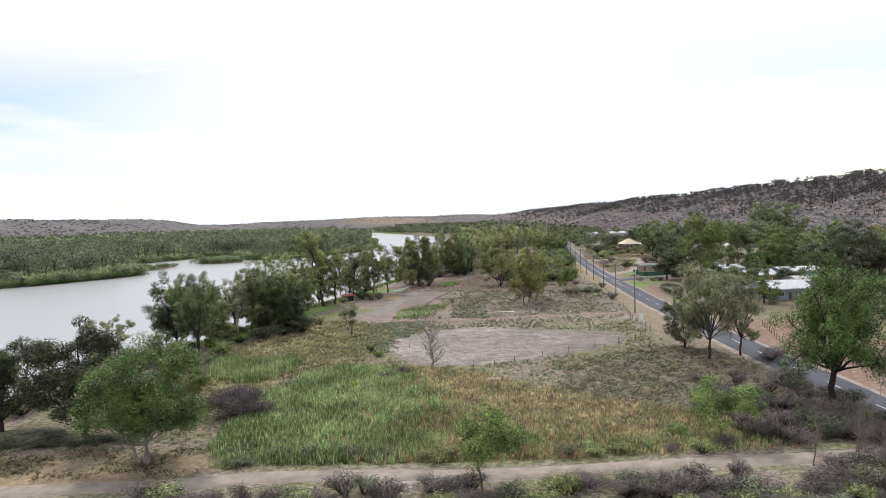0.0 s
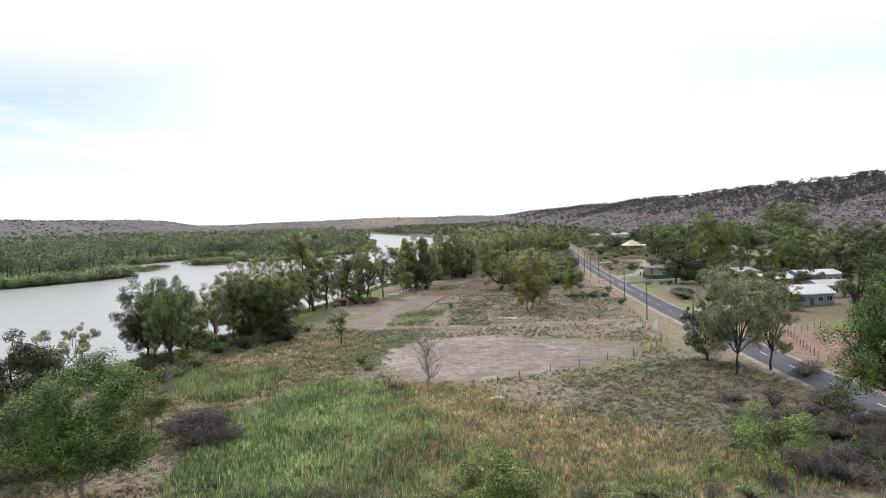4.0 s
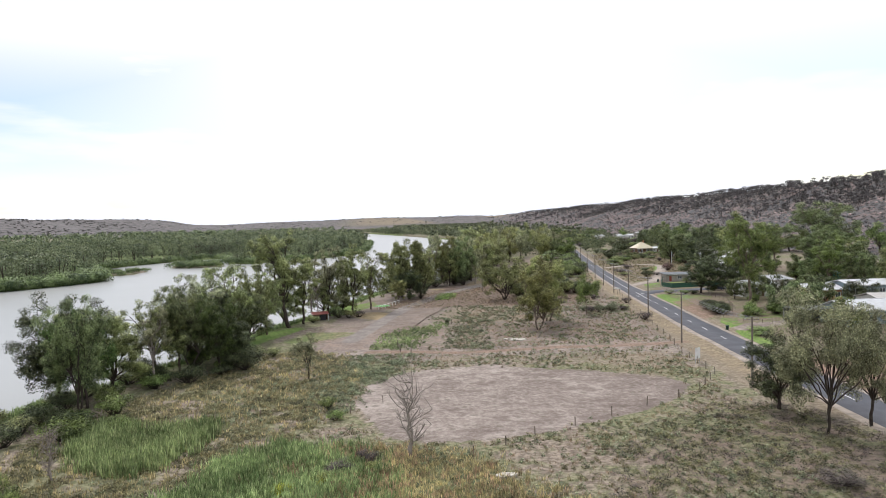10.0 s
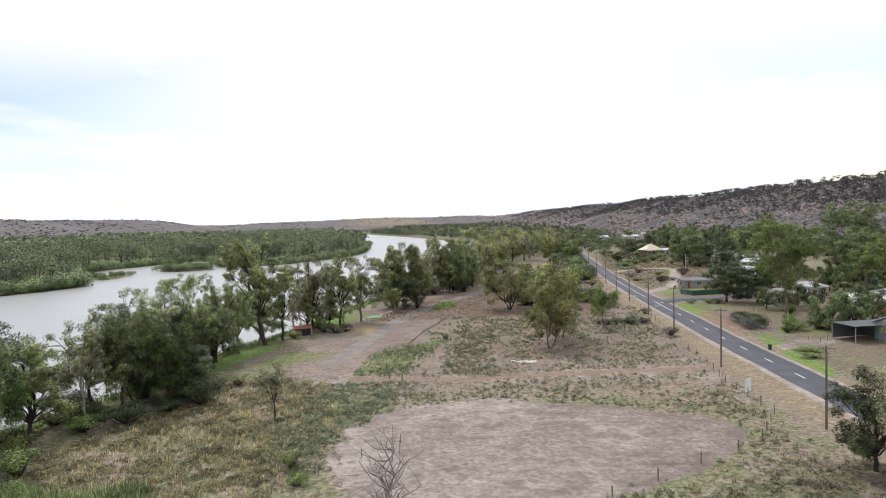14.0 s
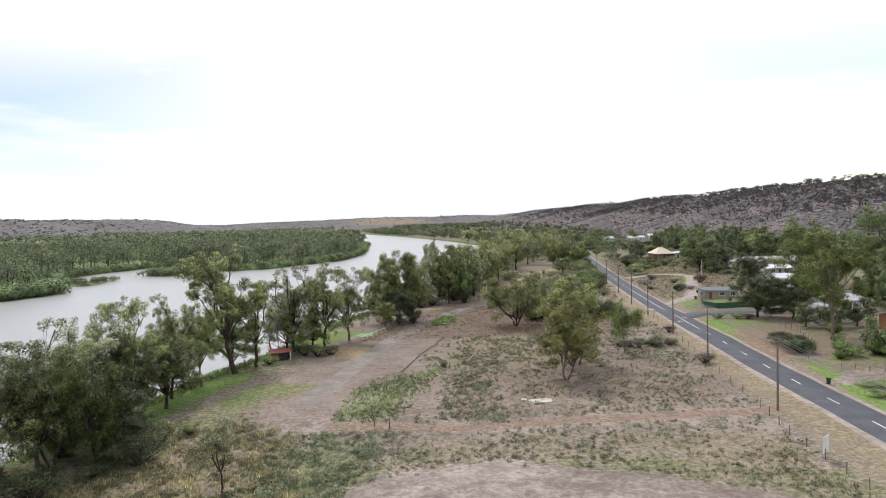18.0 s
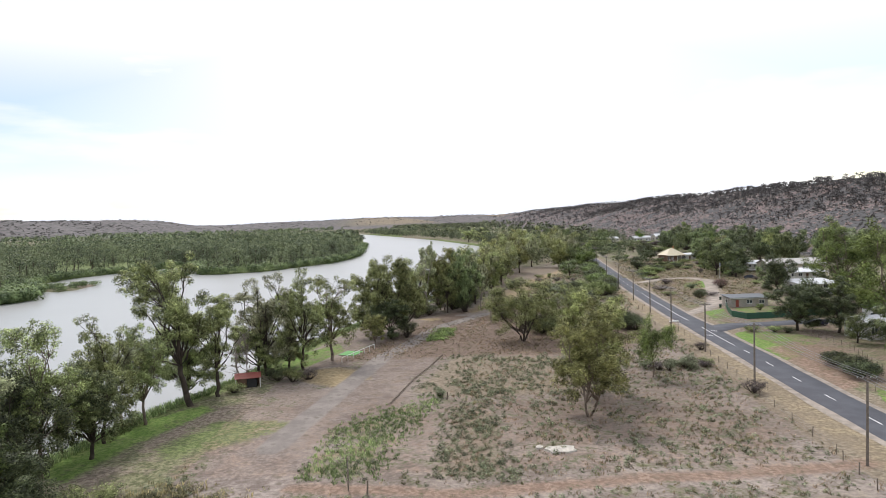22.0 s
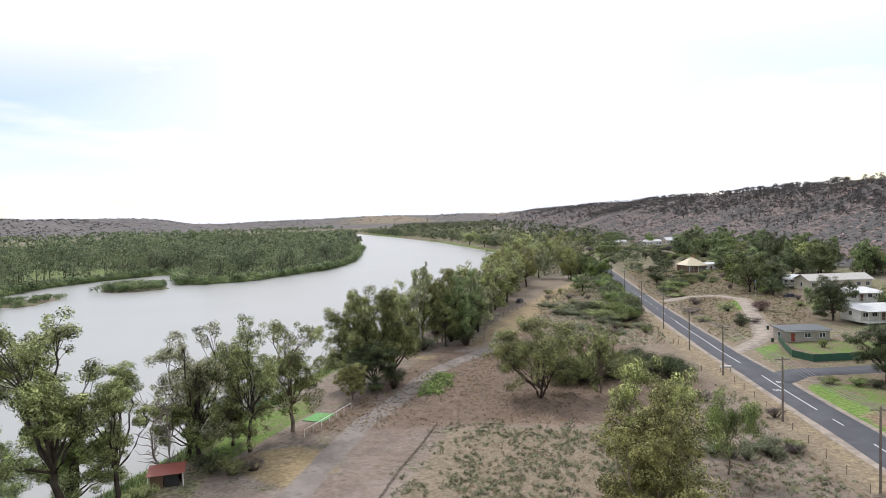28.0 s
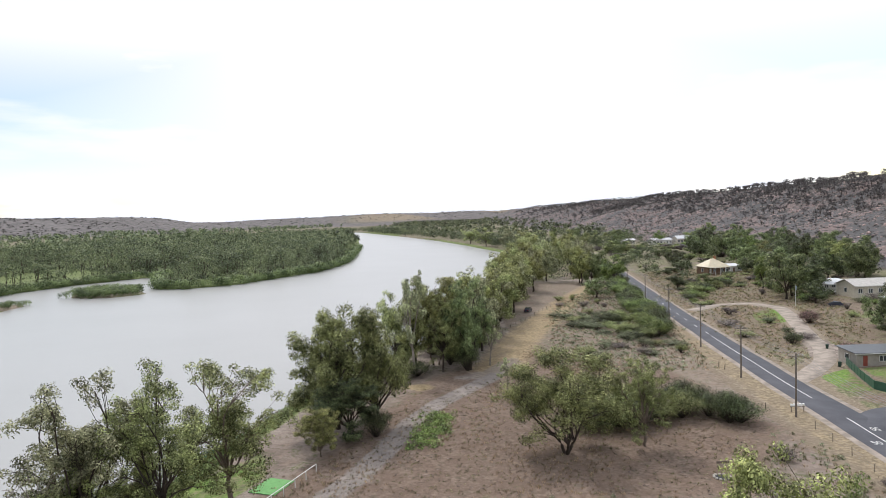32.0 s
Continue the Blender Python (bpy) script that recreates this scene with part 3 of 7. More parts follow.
tagged(low_track, "smooth pale dirt track along the embankment", "track", kind="structure")
tagged(drive, "curving pale gravel driveway up to the houses", "driveway", kind="structure")
run = np.concatenate([[0], np.cumsum(np.linalg.norm(np.diff(road_mid, axis=0), axis=1))])


def road_at(s, off=0.0):
    p = np.array([np.interp(s, run, road_mid[:, k]) for k in range(3)])
    q = np.array([np.interp(s + 0.5, run, road_mid[:, k]) for k in range(3)])
    d = (q - p) / np.linalg.norm(q - p)
    return p + off * np.array([d[1], -d[0], 0]), d


def painted(s0, s1, off=0.0, half=0.09):
    v = []
    k = max(1, int((s1 - s0) / 3))
    for i in range(k + 1):
        p, d = road_at(s0 + (s1 - s0) * i / k, off)
        w = np.array([d[1], -d[0], 0]) * half
        v += [p - w + (0, 0, 0.006), p + w + (0, 0, 0.006)]
    f = [[2 * i, 2 * i + 1, 2 * i + 3, 2 * i + 2] for i in range(k)]
    ob = new("lane_mark", mesh_of("lane_mark", v, f, LINE_PAINT))
    ob.parent = road
    return ob


dash_start = float(np.interp(179, road_mid[:, 1], run)) - 1.7
solid_a, solid_b = float(np.interp(243, road_mid[:, 1], run)), float(np.interp(335, road_mid[:, 1], run))
s = dash_start - 11.5 * 14
while s < float(np.interp(520, road_mid[:, 1], run)):
    if s < solid_a or s > solid_b:
        painted(s, s + 3.4)
    s += 11.5
s = solid_a
while s < solid_b:
    if not 258 < float(np.interp(s, run, road_mid[:, 1])) < 270:
        painted(s, s + 11.6)
    s += 11.6


# ---- vegetation kit ----
def tube(points, radii, sides=6):
    """Corners and faces of a tapering limb along points."""
    p, r = np.asarray(points, float), np.asarray(radii, float)
    t = np.gradient(p, axis=0)
    t /= np.linalg.norm(t, axis=1)[:, None] + 1e-9
    ref = np.where(np.abs(t[:, 2:3]) > 0.9, [[1.0, 0, 0]], [[0, 0, 1.0]])
    u = np.cross(t, ref)
    u /= np.linalg.norm(u, axis=1)[:, None] + 1e-9
    w = np.cross(t, u)
    a = np.linspace(0, 2 * np.pi, sides, endpoint=False)
    v = p[:, None] + r[:, None, None] * (np.cos(a)[None, :, None] * u[:, None] + np.sin(a)[None, :, None] * w[:, None])
    n = len(p)
    f = [[i * sides + j, i * sides + (j + 1) % sides, (i + 1) * sides + (j + 1) % sides, (i + 1) * sides + j] for i in range(n - 1) for j in range(sides)]
    return v.reshape(-1, 3), np.array(f)


def joined(pieces):
    vs, fs, n = [], [], 0
    for v, f in pieces:
        vs.append(v), fs.append(np.asarray(f) + n)
        n += len(v)
    return np.concatenate(vs), np.concatenate(fs)


def bend(rng, a, b, k=5, sway=0.12, sag=0.0):
    a, b = np.asarray(a, float), np.asarray(b, float)
    t = np.linspace(0, 1, k)[:, None]
    n = np.linalg.norm(b - a)
    off = rng.normal(0, sway * n, 3)
    return a + (b - a) * t + off * (t * (1 - t)) * 2 + np.array([0, 0, sag * n]) * (t * (1 - t)) + np.where((t > 0) & (t < 1), rng.normal(0, 0.02 * n, (k, 3)), 0)


def leaves(rng, centres, radii, count, length, width, droop=0.3, tight=0.0, dome=0.6):
    """Many small leaf cards round clump centres: corners, faces and normals rounded over each clump and over the whole crown."""
    centres, radii = np.asarray(centres, float), np.asarray(radii, float)
    wgt = radii[:, 0] * radii[:, 1]
    k = rng.choice(len(centres), count, p=wgt / wgt.sum())
    d = rng.normal(0, 1, (count, 3))
    d /= np.linalg.norm(d, axis=1)[:, None]
    d[:, 2] = np.where(rng.random(count) < dome, np.abs(d[:, 2]), d[:, 2])
    rad = (tight + (1 - tight) * rng.random(count) ** 0.45) * rng.uniform(0.75 + 0.15 * tight, 1.12, count)
    c = centres[k] + d * radii[k] * rad[:, None]
    nrm = d + rng.normal(0, 0.5 - 0.25 * tight, (count, 3)) + (0, 0, 0.25)
    nrm /= np.linalg.norm(nrm, axis=1)[:, None]
    ax = rng.normal(0, 1, (count, 3)) - (0, 0, droop)
    ax -= nrm * (ax * nrm).sum(1)[:, None]
    ax /= np.linalg.norm(ax, axis=1)[:, None] + 1e-9
    bx = np.cross(nrm, ax)
    sz = rng.uniform(0.6, 1.35, count)[:, None]
    L, W = ax * sz * length / 2, bx * sz * width / 2
    v = np.stack([c - L, c - 0.1 * L - W, c + L, c - 0.1 * L + W], 1).reshape(-1, 3)
    mid = centres.mean(0)
    out = (c - mid) / (np.abs(centres - mid).max(0) + radii.max(0))
    soft = 0.7 * d * np.minimum(1, rad)[:, None] + 0.35 * out + 0.5 * nrm + (0, 0, 0.1)
    soft /= np.linalg.norm(soft, axis=1)[:, None]
    return v, np.arange(count * 4).reshape(-1, 4), np.repeat(soft, 4, 0)


def leafy(name, cloud, mat):
    return mesh_of(name, cloud[0], cloud[1], mat, normals=cloud[2])


def part(name, mesh, parent, label=""):
    ob = new(name, mesh)
    ob.parent = parent
    if label:
        ob["label"] = label
    return ob


def gum(seed, h=16.0, r=5.5, clumps=90, count=15000, leaf=(0.25, 0.13), mat=LEAF_OLIVE, bark=BARK, fork=0.22, low=0.16, lean=0.0, trunk=0.34, size=(0.11, 0.21), forks=9, stems=1, open_air=0.0):
    """One tree: trunk with limbs that end in lobes of foliage, each a cloud of small hanging leaf clumps."""
    rng = np.random.default_rng(seed)
    cen = np.array([lean * 0.75 * h, 0, h * (1 + low) / 2])
    ext = np.array([r, r, h * (1 - low) / 2])
    lobes, lobe_r = [], []
    for k in range(forks):
        up = 0.97 - 1.75 * (k + 0.5) / forks + rng.normal(0, 0.12)
        a = 2.4 * k + rng.normal(0, 0.4)
        flat = math.sqrt(max(0.05, 1 - min(abs(up), 0.97) ** 2)) if up > -0.1 else max(0.66, 1 - 0.4 * abs(up))
        d = np.array([math.cos(a) * flat, math.sin(a) * flat, up])
        q = rng.uniform(0.22, 0.40)
        lobes.append(cen + d * ext * (1 - q * 0.85) * (rng.uniform(0.78, 1.06) if k % 4 != 1 else rng.uniform(0.1, 0.5)))
        lobe_r.append(q * np.array([r, r, min(r * 1.25, h * 0.45)]) * (1 - open_air * 0.25))
    lobes, lobe_r = np.array(lobes), np.array(lobe_r)
    lobes[:, 2] *= (h - 0.3) / (lobes[:, 2] + lobe_r[:, 2]).max()
    w = lobe_r[:, 0] ** 2
    clumps = int(clumps * 0.84)
    own = rng.choice(forks, clumps, p=w / w.sum())
    d = rng.normal(0, 1, (clumps, 3))
    d /= np.linalg.norm(d, axis=1)[:, None]
    pts = lobes[own] + d * lobe_r[own] * rng.uniform(0.35, 1.05, (clumps, 1))
    cr = rng.uniform(size[0], size[1], clumps)[:, None] ** 1.0 * r * np.array([[1.0, 1.0, 0.92]])
    wood = []
    starts = []
    for k in range(stems):
        a = 2 * math.pi * k / stems + rng.uniform(0, 1)
        off = 0.0 if stems == 1 else 0.07 * h
        f = np.array([lean * fork * h + off * math.cos(a) + rng.normal(0, 0.2), off * math.sin(a) + rng.normal(0, 0.2), fork * h * rng.uniform(0.9, 1.15)])
        starts.append(f)
        thick = trunk * (1.0 if stems == 1 else 0.7)
        wood.append(tube(bend(rng, (0.1 * math.cos(a), 0.1 * math.sin(a), -0.5), f, 6, 0.07), np.linspace(thick * 1.2, thick * 0.8, 6), 8))
    for j in range(forks):
        f = starts[j % stems]
        limb = bend(rng, f, lobes[j], 7, 0.14, 0.3 if lobes[j][2] > f[2] + 1 else 0.6)
        wood.append(tube(limb, np.linspace(trunk * 0.46, trunk * 0.12, 7), 6))
        for i in np.nonzero(own == j)[0]:
            wood.append(tube(bend(rng, limb[rng.integers(4, 7)], pts[i], 4, 0.14, 0.1), np.linspace(trunk * 0.13, 0.02, 4), 3))
    ob = new("gum_tree")
    part("trunk", mesh_of("trunk", *joined(wood), bark, False), ob)
    part("crown", leafy("crown", leaves(rng, pts, cr, int(count * 1.45), leaf[0] * 0.9, leaf[1] * 0.86, droop=0.8, tight=0.3, dome=0.2), mat), ob)
    return ob


def bush(seed, h=3.0, r=2.2, count=1100, leaf=(0.3, 0.14), mat=LEAF_DARK, clumps=14, name="bush"):
    rng = np.random.default_rng(seed)
    a, q = rng.uniform(0, 2 * np.pi, clumps), rng.random(clumps) ** 0.5
    pts = np.stack([np.cos(a) * q * r * 0.7, np.sin(a) * q * r * 0.7, h * (0.3 + 0.42 * rng.random(clumps) * (1.1 - 0.5 * q))], 1)
    cr = rng.uniform(0.3, 0.48, clumps)[:, None] * np.array([[r, r, h * 0.62]])
    wood = [tube(bend(rng, (0, 0, -0.2), p, 4, 0.1), np.linspace(0.07, 0.02, 4), 4) for p in pts]
    ob = new(name)
    part("woody_base", mesh_of("woody_base", *joined(wood), BARK_DARK, False), ob)["kind"] = "stuff"
    part("leaf_mass", leafy("leaf_mass", leaves(rng, pts, cr, count, *leaf), mat), ob)
    return ob


def dead(seed, h=8.0, r=3.0, mat=BARK_PALE, trunks=2, twigs=26, name="dead_tree", thick=1.0):
    """A leafless tree: forked stems and bare branches."""
    rng = np.random.default_rng(seed)
    ob = new(name)
    wood, fine = [], []
    for k in range(trunks):
        a = 2 * np.pi * k / trunks + rng.normal(0, 0.4)
        tip = np.array([np.cos(a) * r * 0.45, np.sin(a) * r * 0.3, h * rng.uniform(0.75, 1.0)])
        stem = bend(rng, (0.15 * np.cos(a), 0.15 * np.sin(a), -0.3), tip, 9, 0.08)
        wood.append(tube(stem, np.linspace(0.19, 0.035, 9) * thick, 6))
        for _ in range(twigs // trunks):
            s = stem[rng.integers(2, 9)]
            b = rng.uniform(0, 2 * np.pi)
            e = s + np.array([np.cos(b) * r * rng.uniform(0.2, 0.65), np.sin(b) * r * rng.uniform(0.2, 0.65), h * rng.uniform(0.05, 0.25)])
            br = bend(rng, s, e, 5, 0.15)
            wood.append(tube(br, np.linspace(0.075, 0.022, 5) * thick, 4))
            for _ in range(3):
                s2 = br[rng.integers(1, 5)]
                fine.append(tube(bend(rng, s2, s2 + rng.normal(0, 0.55, 3) + (0, 0, 0.5), 3, 0.1), np.array([0.03, 0.02, 0.01]), 3))
    part("trunk", mesh_of("trunk", *joined(wood), mat, False), ob)
    part("twig_work", mesh_of("twig_work", *joined(fine), mat, False), ob)["kind"] = "stuff"
    return ob


def scaled(x, y, h, r, kind, turn, sink=0.0):
    """A pose on the ground for a plant of size (h, r) made from one of the patterns."""
    h0, r0 = SIZES[kind]
    return Matrix.Translation((x, y, ground_z(x, y) - sink)) @ Matrix.Rotation(turn, 4, "Z") @ Matrix.Diagonal((r / r0, r / r0, h / h0, 1))


PATTERNS, SIZES, MADE = {}, {}, {}


def pattern(kind, h, r, make):
    """Notes how a kind of plant is made; it is made at its first use."""
    PATTERNS[kind], SIZES[kind] = make, (h, r)


def plant(kind, x, y, h, r, label, category="tree", group="", turn=None, name=None, sink=0.05):
    turn = random.uniform(0, 6.28) if turn is None else turn
    if kind.startswith("bush_") and h > 4.0:
        kind = "big" + kind
    m = scaled(x, y, h, r, kind, turn, sink)
    if kind in MADE:
        s = MADE[kind].scale
        ob = copy_thing(MADE[kind], m @ Matrix.Diagonal((1 / s[0], 1 / s[1], 1 / s[2], 1)))
    else:
        ob = MADE[kind] = PATTERNS[kind]()
        ob.matrix_basis = m
    if name == "shrub":
        name = "dry_bush" if "grey" in kind else "saltbush" if "sage" in kind else "hedge_bush" if "hedge" in label else "undergrowth_bush" if "undergrowth" in label else "shrub"
    if name:
        ob.name = name
    return tagged(ob, label, category, group)


for i in range(4):
    pattern(f"open{i}", 16, 5.5, lambda i=i: gum(11 + i, 16, 5.5, 250, 20000, (0.22, 0.115), forks=19, low=0.02, trunk=0.22, size=(0.08, 0.155), mat=LEAF_OLIVE if i != 1 else LEAF_SAGE_GUM, bark=BARK_DARK if i % 2 else BARK))
    pattern(f"dense{i}", 14, 5.5, lambda i=i: gum(31 + i, 14, 5.5, 190, 26000, (0.25, 0.135), (LEAF_GREEN, LEAF_DARK, LEAF_OLIVE, LEAF_DARK)[i], BARK_DARK, 0.14, 0.0, 0, 0.27, (0.11, 0.2), 19))
    pattern(f"row{i}", 18, 7.0, lambda i=i: gum(211 + i, 18, 7.0, 130, 8500, (0.42, 0.25), (LEAF_ROW, LEAF_YELLOW, LEAF_SAGE_GUM, LEAF_OLIVE)[i], BARK_DARK, 0.2, 0.0, 0, 0.34, (0.13, 0.23), 14))
    pattern(f"garden{i}", 12, 6.0, lambda i=i: gum(231 + i, 12, 6.0, 80, 4200, (0.46, 0.29), (LEAF_GREEN, LEAF_BRIGHT, LEAF_DARK, LEAF_GREEN)[i], BARK_DARK, 0.16, -0.05, 0, 0.3, (0.15, 0.27), 13))
for i in range(2):
    pattern(f"lean{i}", 18, 5.0, lambda i=i: gum(51 + i, 18, 5.0, 190, 22000, (0.22, 0.12), LEAF_OLIVE, BARK_DARK, 0.26, 0.06, -0.12 + 0.06 * i, 0.27, (0.09, 0.18), 14))
    pattern(f"tall{i}", 26, 8.0, lambda i=i: gum(61 + i, 26, 8.0, 170, 22000, (0.32, 0.19), LEAF_BRIGHT if i == 0 else LEAF_GREEN, BARK, 0.3, 0.1, 0, 0.34, (0.11, 0.2), 16))
    pattern(f"mallee{i}", 16, 6.0, lambda i=i: gum(71 + i, 16, 6.0, 190, 27000, (0.25, 0.13), LEAF_YELLOW, BARK, 0.13, -0.02, 0, 0.24, (0.11, 0.19), 20, 2))
    pattern(f"sapling{i}", 8, 3.6, lambda i=i: gum(81 + i, 8, 3.6, 110, 10000, (0.18, 0.085), LEAF_BRIGHT, BARK, 0.3, 0.26, 0, 0.1, (0.13, 0.24), 12))
    pattern(f"sparse{i}", 12, 4.0, lambda i=i: gum(91 + i, 12, 4.0, 46, 4200, (0.26, 0.12), LEAF_SAGE_GUM, BARK_PALE, 0.26, 0.2, 0, 0.2, (0.09, 0.18), 8, 1, 1.0))
    pattern(f"dead{i}", 8, 3, lambda i=i: dead(101 + i, twigs=46, thick=0.8))
    pattern(f"dry{i}", 8, 3, lambda i=i: dead(105 + i, 8, 3, WOOD_GREY, 2 - i, 18, thick=0.55))
    pattern(f"clump{i}", 12, 5.5, lambda i=i: gum(151 + i, 12, 5.5, 300, 46000, (0.17, 0.095), LEAF_BRIGHT_DARK, BARK_PALE, 0.18, 0.12, 0, 0.2, (0.11, 0.2), 16, 3))
    pattern(f"giant{i}", 20, 9, lambda i=i: gum(161 + i, 20, 9, 330, 44000, (0.25, 0.135), LEAF_BRIGHT_DARK, BARK_BLACK, 0.24, 0.06, 0, 0.42, (0.095, 0.165), 22))
for kind, mat in (("grey", LEAF_GREY), ("sage", LEAF_SAGE), ("dark", LEAF_DARK), ("green", LEAF_BRIGHT), ("olive", LEAF_OLIVE), ("pink", LEAF_PINK), ("yellow", LEAF_YELLOW)):
    for i in range(2):
        pattern(f"bigbush_{kind}{i}", 6, 4.2, lambda i=i, mat=mat: bush(221 + i, 6, 4.2, 7600, (0.2, 0.1), mat, 46))
        pattern(f"bush_{kind}{i}", 3, 2.2, lambda i=i, mat=mat, kind=kind: bush(201 + i, mat=mat, leaf=(0.34, 0.03) if kind == "grey" else (0.18, 0.09), count=2300 if kind == "grey" else 2000, clumps=20))
# darker-leaved bank gums, with their backlit shade put into the leaf colour
for i in range(3):
    pattern(f"shade{i}", 17, 6.0, lambda i=i: gum(251 + i, 17, 6.0, 210, 22000, (0.25, 0.13), (LEAF_DARK, LEAF_GREEN, LEAF_BRIGHT_DARK)[i], BARK_DARK, 0.2, 0.04, 0.05, 0.24, (0.1, 0.18), 17, 1 + i % 2))
pattern("verge", 17, 6.5, lambda: gum(261, 17, 6.5, 230, 25000, (0.24, 0.12), LEAF_SAGE_GUM, BARK_DARK, 0.2, 0.02, 0.0, 0.2, (0.11, 0.2), 20, 2))
pattern("spread", 15, 8, lambda: gum(171, 15, 8, 220, 34000, (0.25, 0.125), LEAF_OLIVE, BARK_DARK, 0.13, -0.04, 0, 0.26, (0.1, 0.18), 20, 3, 0.0))
pattern("mound", 4.6, 5, lambda: bush(175, 4.6, 5, 20000, (0.26, 0.05), LEAF_GREY, 60))
pattern("ball", 2.4, 1.6, lambda: bush(177, 2.4, 1.6, 4200, (0.14, 0.08), LEAF_BRIGHT, 40))
pattern("lime_bush", 1.5, 1.4, lambda: bush(179, 1.5, 1.4, 2600, (0.13, 0.06), LEAF_LIME, 30))
pattern("hedge_ball", 2.6, 2.4, lambda: bush(178, 2.6, 2.4, 6500, (0.16, 0.09), LEAF_DARK, 60))
pattern("conifer", 20, 5.5, lambda: gum(131, 20, 5.5, 120, 11000, (0.45, 0.17), LEAF_DARK, BARK_DARK, 0.1, 0.02, 0, 0.4, (0.16, 0.28), 13))
pattern("small_dark", 8, 2.6, lambda: gum(141, 8, 2.6, 60, 4600, (0.2, 0.1), LEAF_SAGE_GUM, BARK_DARK, 0.24, 0.1, 0, 0.1, (0.14, 0.26), 9))


# ---- trees of the flat, one by one ----
RIVER_GUMS = "river red gums along the bank"
GUM_LABEL = "tall open-crowned river gum with grey bark on the bank"
plant("clump0", -33.3, 73.8, 13.8, 7.7, "leafy gum with pale twin trunks beside the dirt track", turn=1.0)
plant("dense1", -46.0, 84.8, 15, 7.0, "dark leaning gum on the grassy bank", group=RIVER_GUMS)
plant("dense3", -58.5, 88.0, 14.2, 7.0, "spreading dark gum close to the water", group=RIVER_GUMS)
plant("sapling1", -35.5, 94.0, 7.0, 3.2, "slender young gum with thin grey stem")
plant("sparse0", -65.0, 131.0, 12.0, 4.2, "sparse pale gum at the water's edge", group=RIVER_GUMS)
for kind, x, y, h, r in [("shade0", -55.7, 139.1, 18.0, 7.0), ("shade2", -51.2, 136.8, 16, 5.0), ("shade1", -49.2, 131.6, 18.3, 5.2), ("open3", -49.4, 156, 16, 6.2),
                         ("shade1", -43.5, 157.5, 17.0, 5.8), ("shade2", -39.5, 159, 15.5, 5.4), ("dense1", -38.5, 162, 9.5, 5.0), ("open1", -46.5, 167, 18, 6.5), ("open0", -44.5, 178, 19, 6.5),
                         ("open3", -43.5, 190, 18, 6.0), ("open2", -41.6, 198, 17, 5.5)]:
    plant(kind, x, y, h, r, GUM_LABEL, group=RIVER_GUMS)
plant("lean0", -38.4, 207, 25, 8.2, "leaning river gum with a dark bare trunk", group=RIVER_GUMS, turn=0.3)
plant("lean1", -35.8, 212, 18, 5.6, "leaning river gum with a dark bare trunk", group=RIVER_GUMS, turn=0.5)
plant("dead1", -34.6, 222.5, 11, 4.5, "leafless grey tree beside the red-roofed hut", group=RIVER_GUMS)
plant("open1", -32, 228, 20.5, 7.4, GUM_LABEL, group=RIVER_GUMS)
plant("open3", -25.6, 230, 21, 6.6, GUM_LABEL, group=RIVER_GUMS)
plant("open0", -21.4, 239, 18.6, 7.4, "lone gum beside the green mat and white rail", group=RIVER_GUMS)
plant("dense3", -11.5, 263.5, 10.2, 5.8, "low dense dark tree with a rounded crown")
plant("bush_dark1", -7.6, 264.5, 5.5, 3.0, "dark leafy bush below a rounded tree", "shrub", name="shrub")
plant("mallee1", -14.5, 256.5, 7.6, 3.6, "small yellow-green tree on a thin trunk")
for kind, x, y, h, r in [("dense2", -14.2, 268.5, 20.5, 8.0), ("dense2", -7.6, 270, 20.0, 6.4), ("open3", -15.5, 274, 18, 6.0), ("sparse0", -3.4, 302, 25.0, 5.4), ("dense0", 8.6, 306, 20.5, 6.2), ("open3", 2.6, 305, 18.5, 5.6),
                         ("mallee1", 1, 312, 21, 7), ("open1", 9, 318, 20, 7), ("row1", 11, 332, 20, 7), ("row2", 16, 345, 19, 7), ("row3", 18, 362, 20, 7.5),
                         ("row0", 22, 380, 19, 7), ("row1", 24, 398, 21, 8), ("row2", 30, 415, 18, 7), ("row3", 31, 436, 20, 8), ("row0", 36, 455, 19, 7.5),
                         ("row1", 38, 480, 21, 8.5), ("row2", 46, 500, 19, 8), ("row3", 48, 528, 21, 9), ("row0", 54, 552, 20, 8), ("row1", 55, 580, 21, 9),
                         ("row2", 62, 610, 20, 9), ("row3", 64, 645, 20, 9), ("row0", 68, 690, 20, 10), ("row1", 70, 740, 20, 10), ("row2", 62, 800, 20, 10),
                         ("row3", 44, 870, 20, 11), ("row0", 30, 950, 20, 12), ("row1", 80, 600, 21, 9), ("row2", 84, 560, 19, 8), ("row3", 90, 640, 22, 10),
                         ("row0", 70, 520, 20, 7.5), ("row1", 66, 470, 18, 7), ("row2", 76, 545, 20, 8.5), ("row3", 58, 510, 24, 7)]:
    plant(kind, x, y, h, r, "gum in the dense row of trees along the river", group=RIVER_GUMS)
for k in range(22):
    y = 96 + 78 * (k + random.random()) / 22
    x = float(np.interp(y, [b[1] for b in NEAR_BANK], [b[0] for b in NEAR_BANK])) + random.uniform(2, 11)
    plant(random.choice(["bush_dark0", "bush_olive1", "bush_green0", "bush_dark1", "bush_olive0"]), x, y, random.uniform(2.0, 3.6 if y < 150 else 6.0), random.uniform(2.2, 4.0), "leafy undergrowth shrub below the bank gums", "shrub", "bank undergrowth", name="shrub")
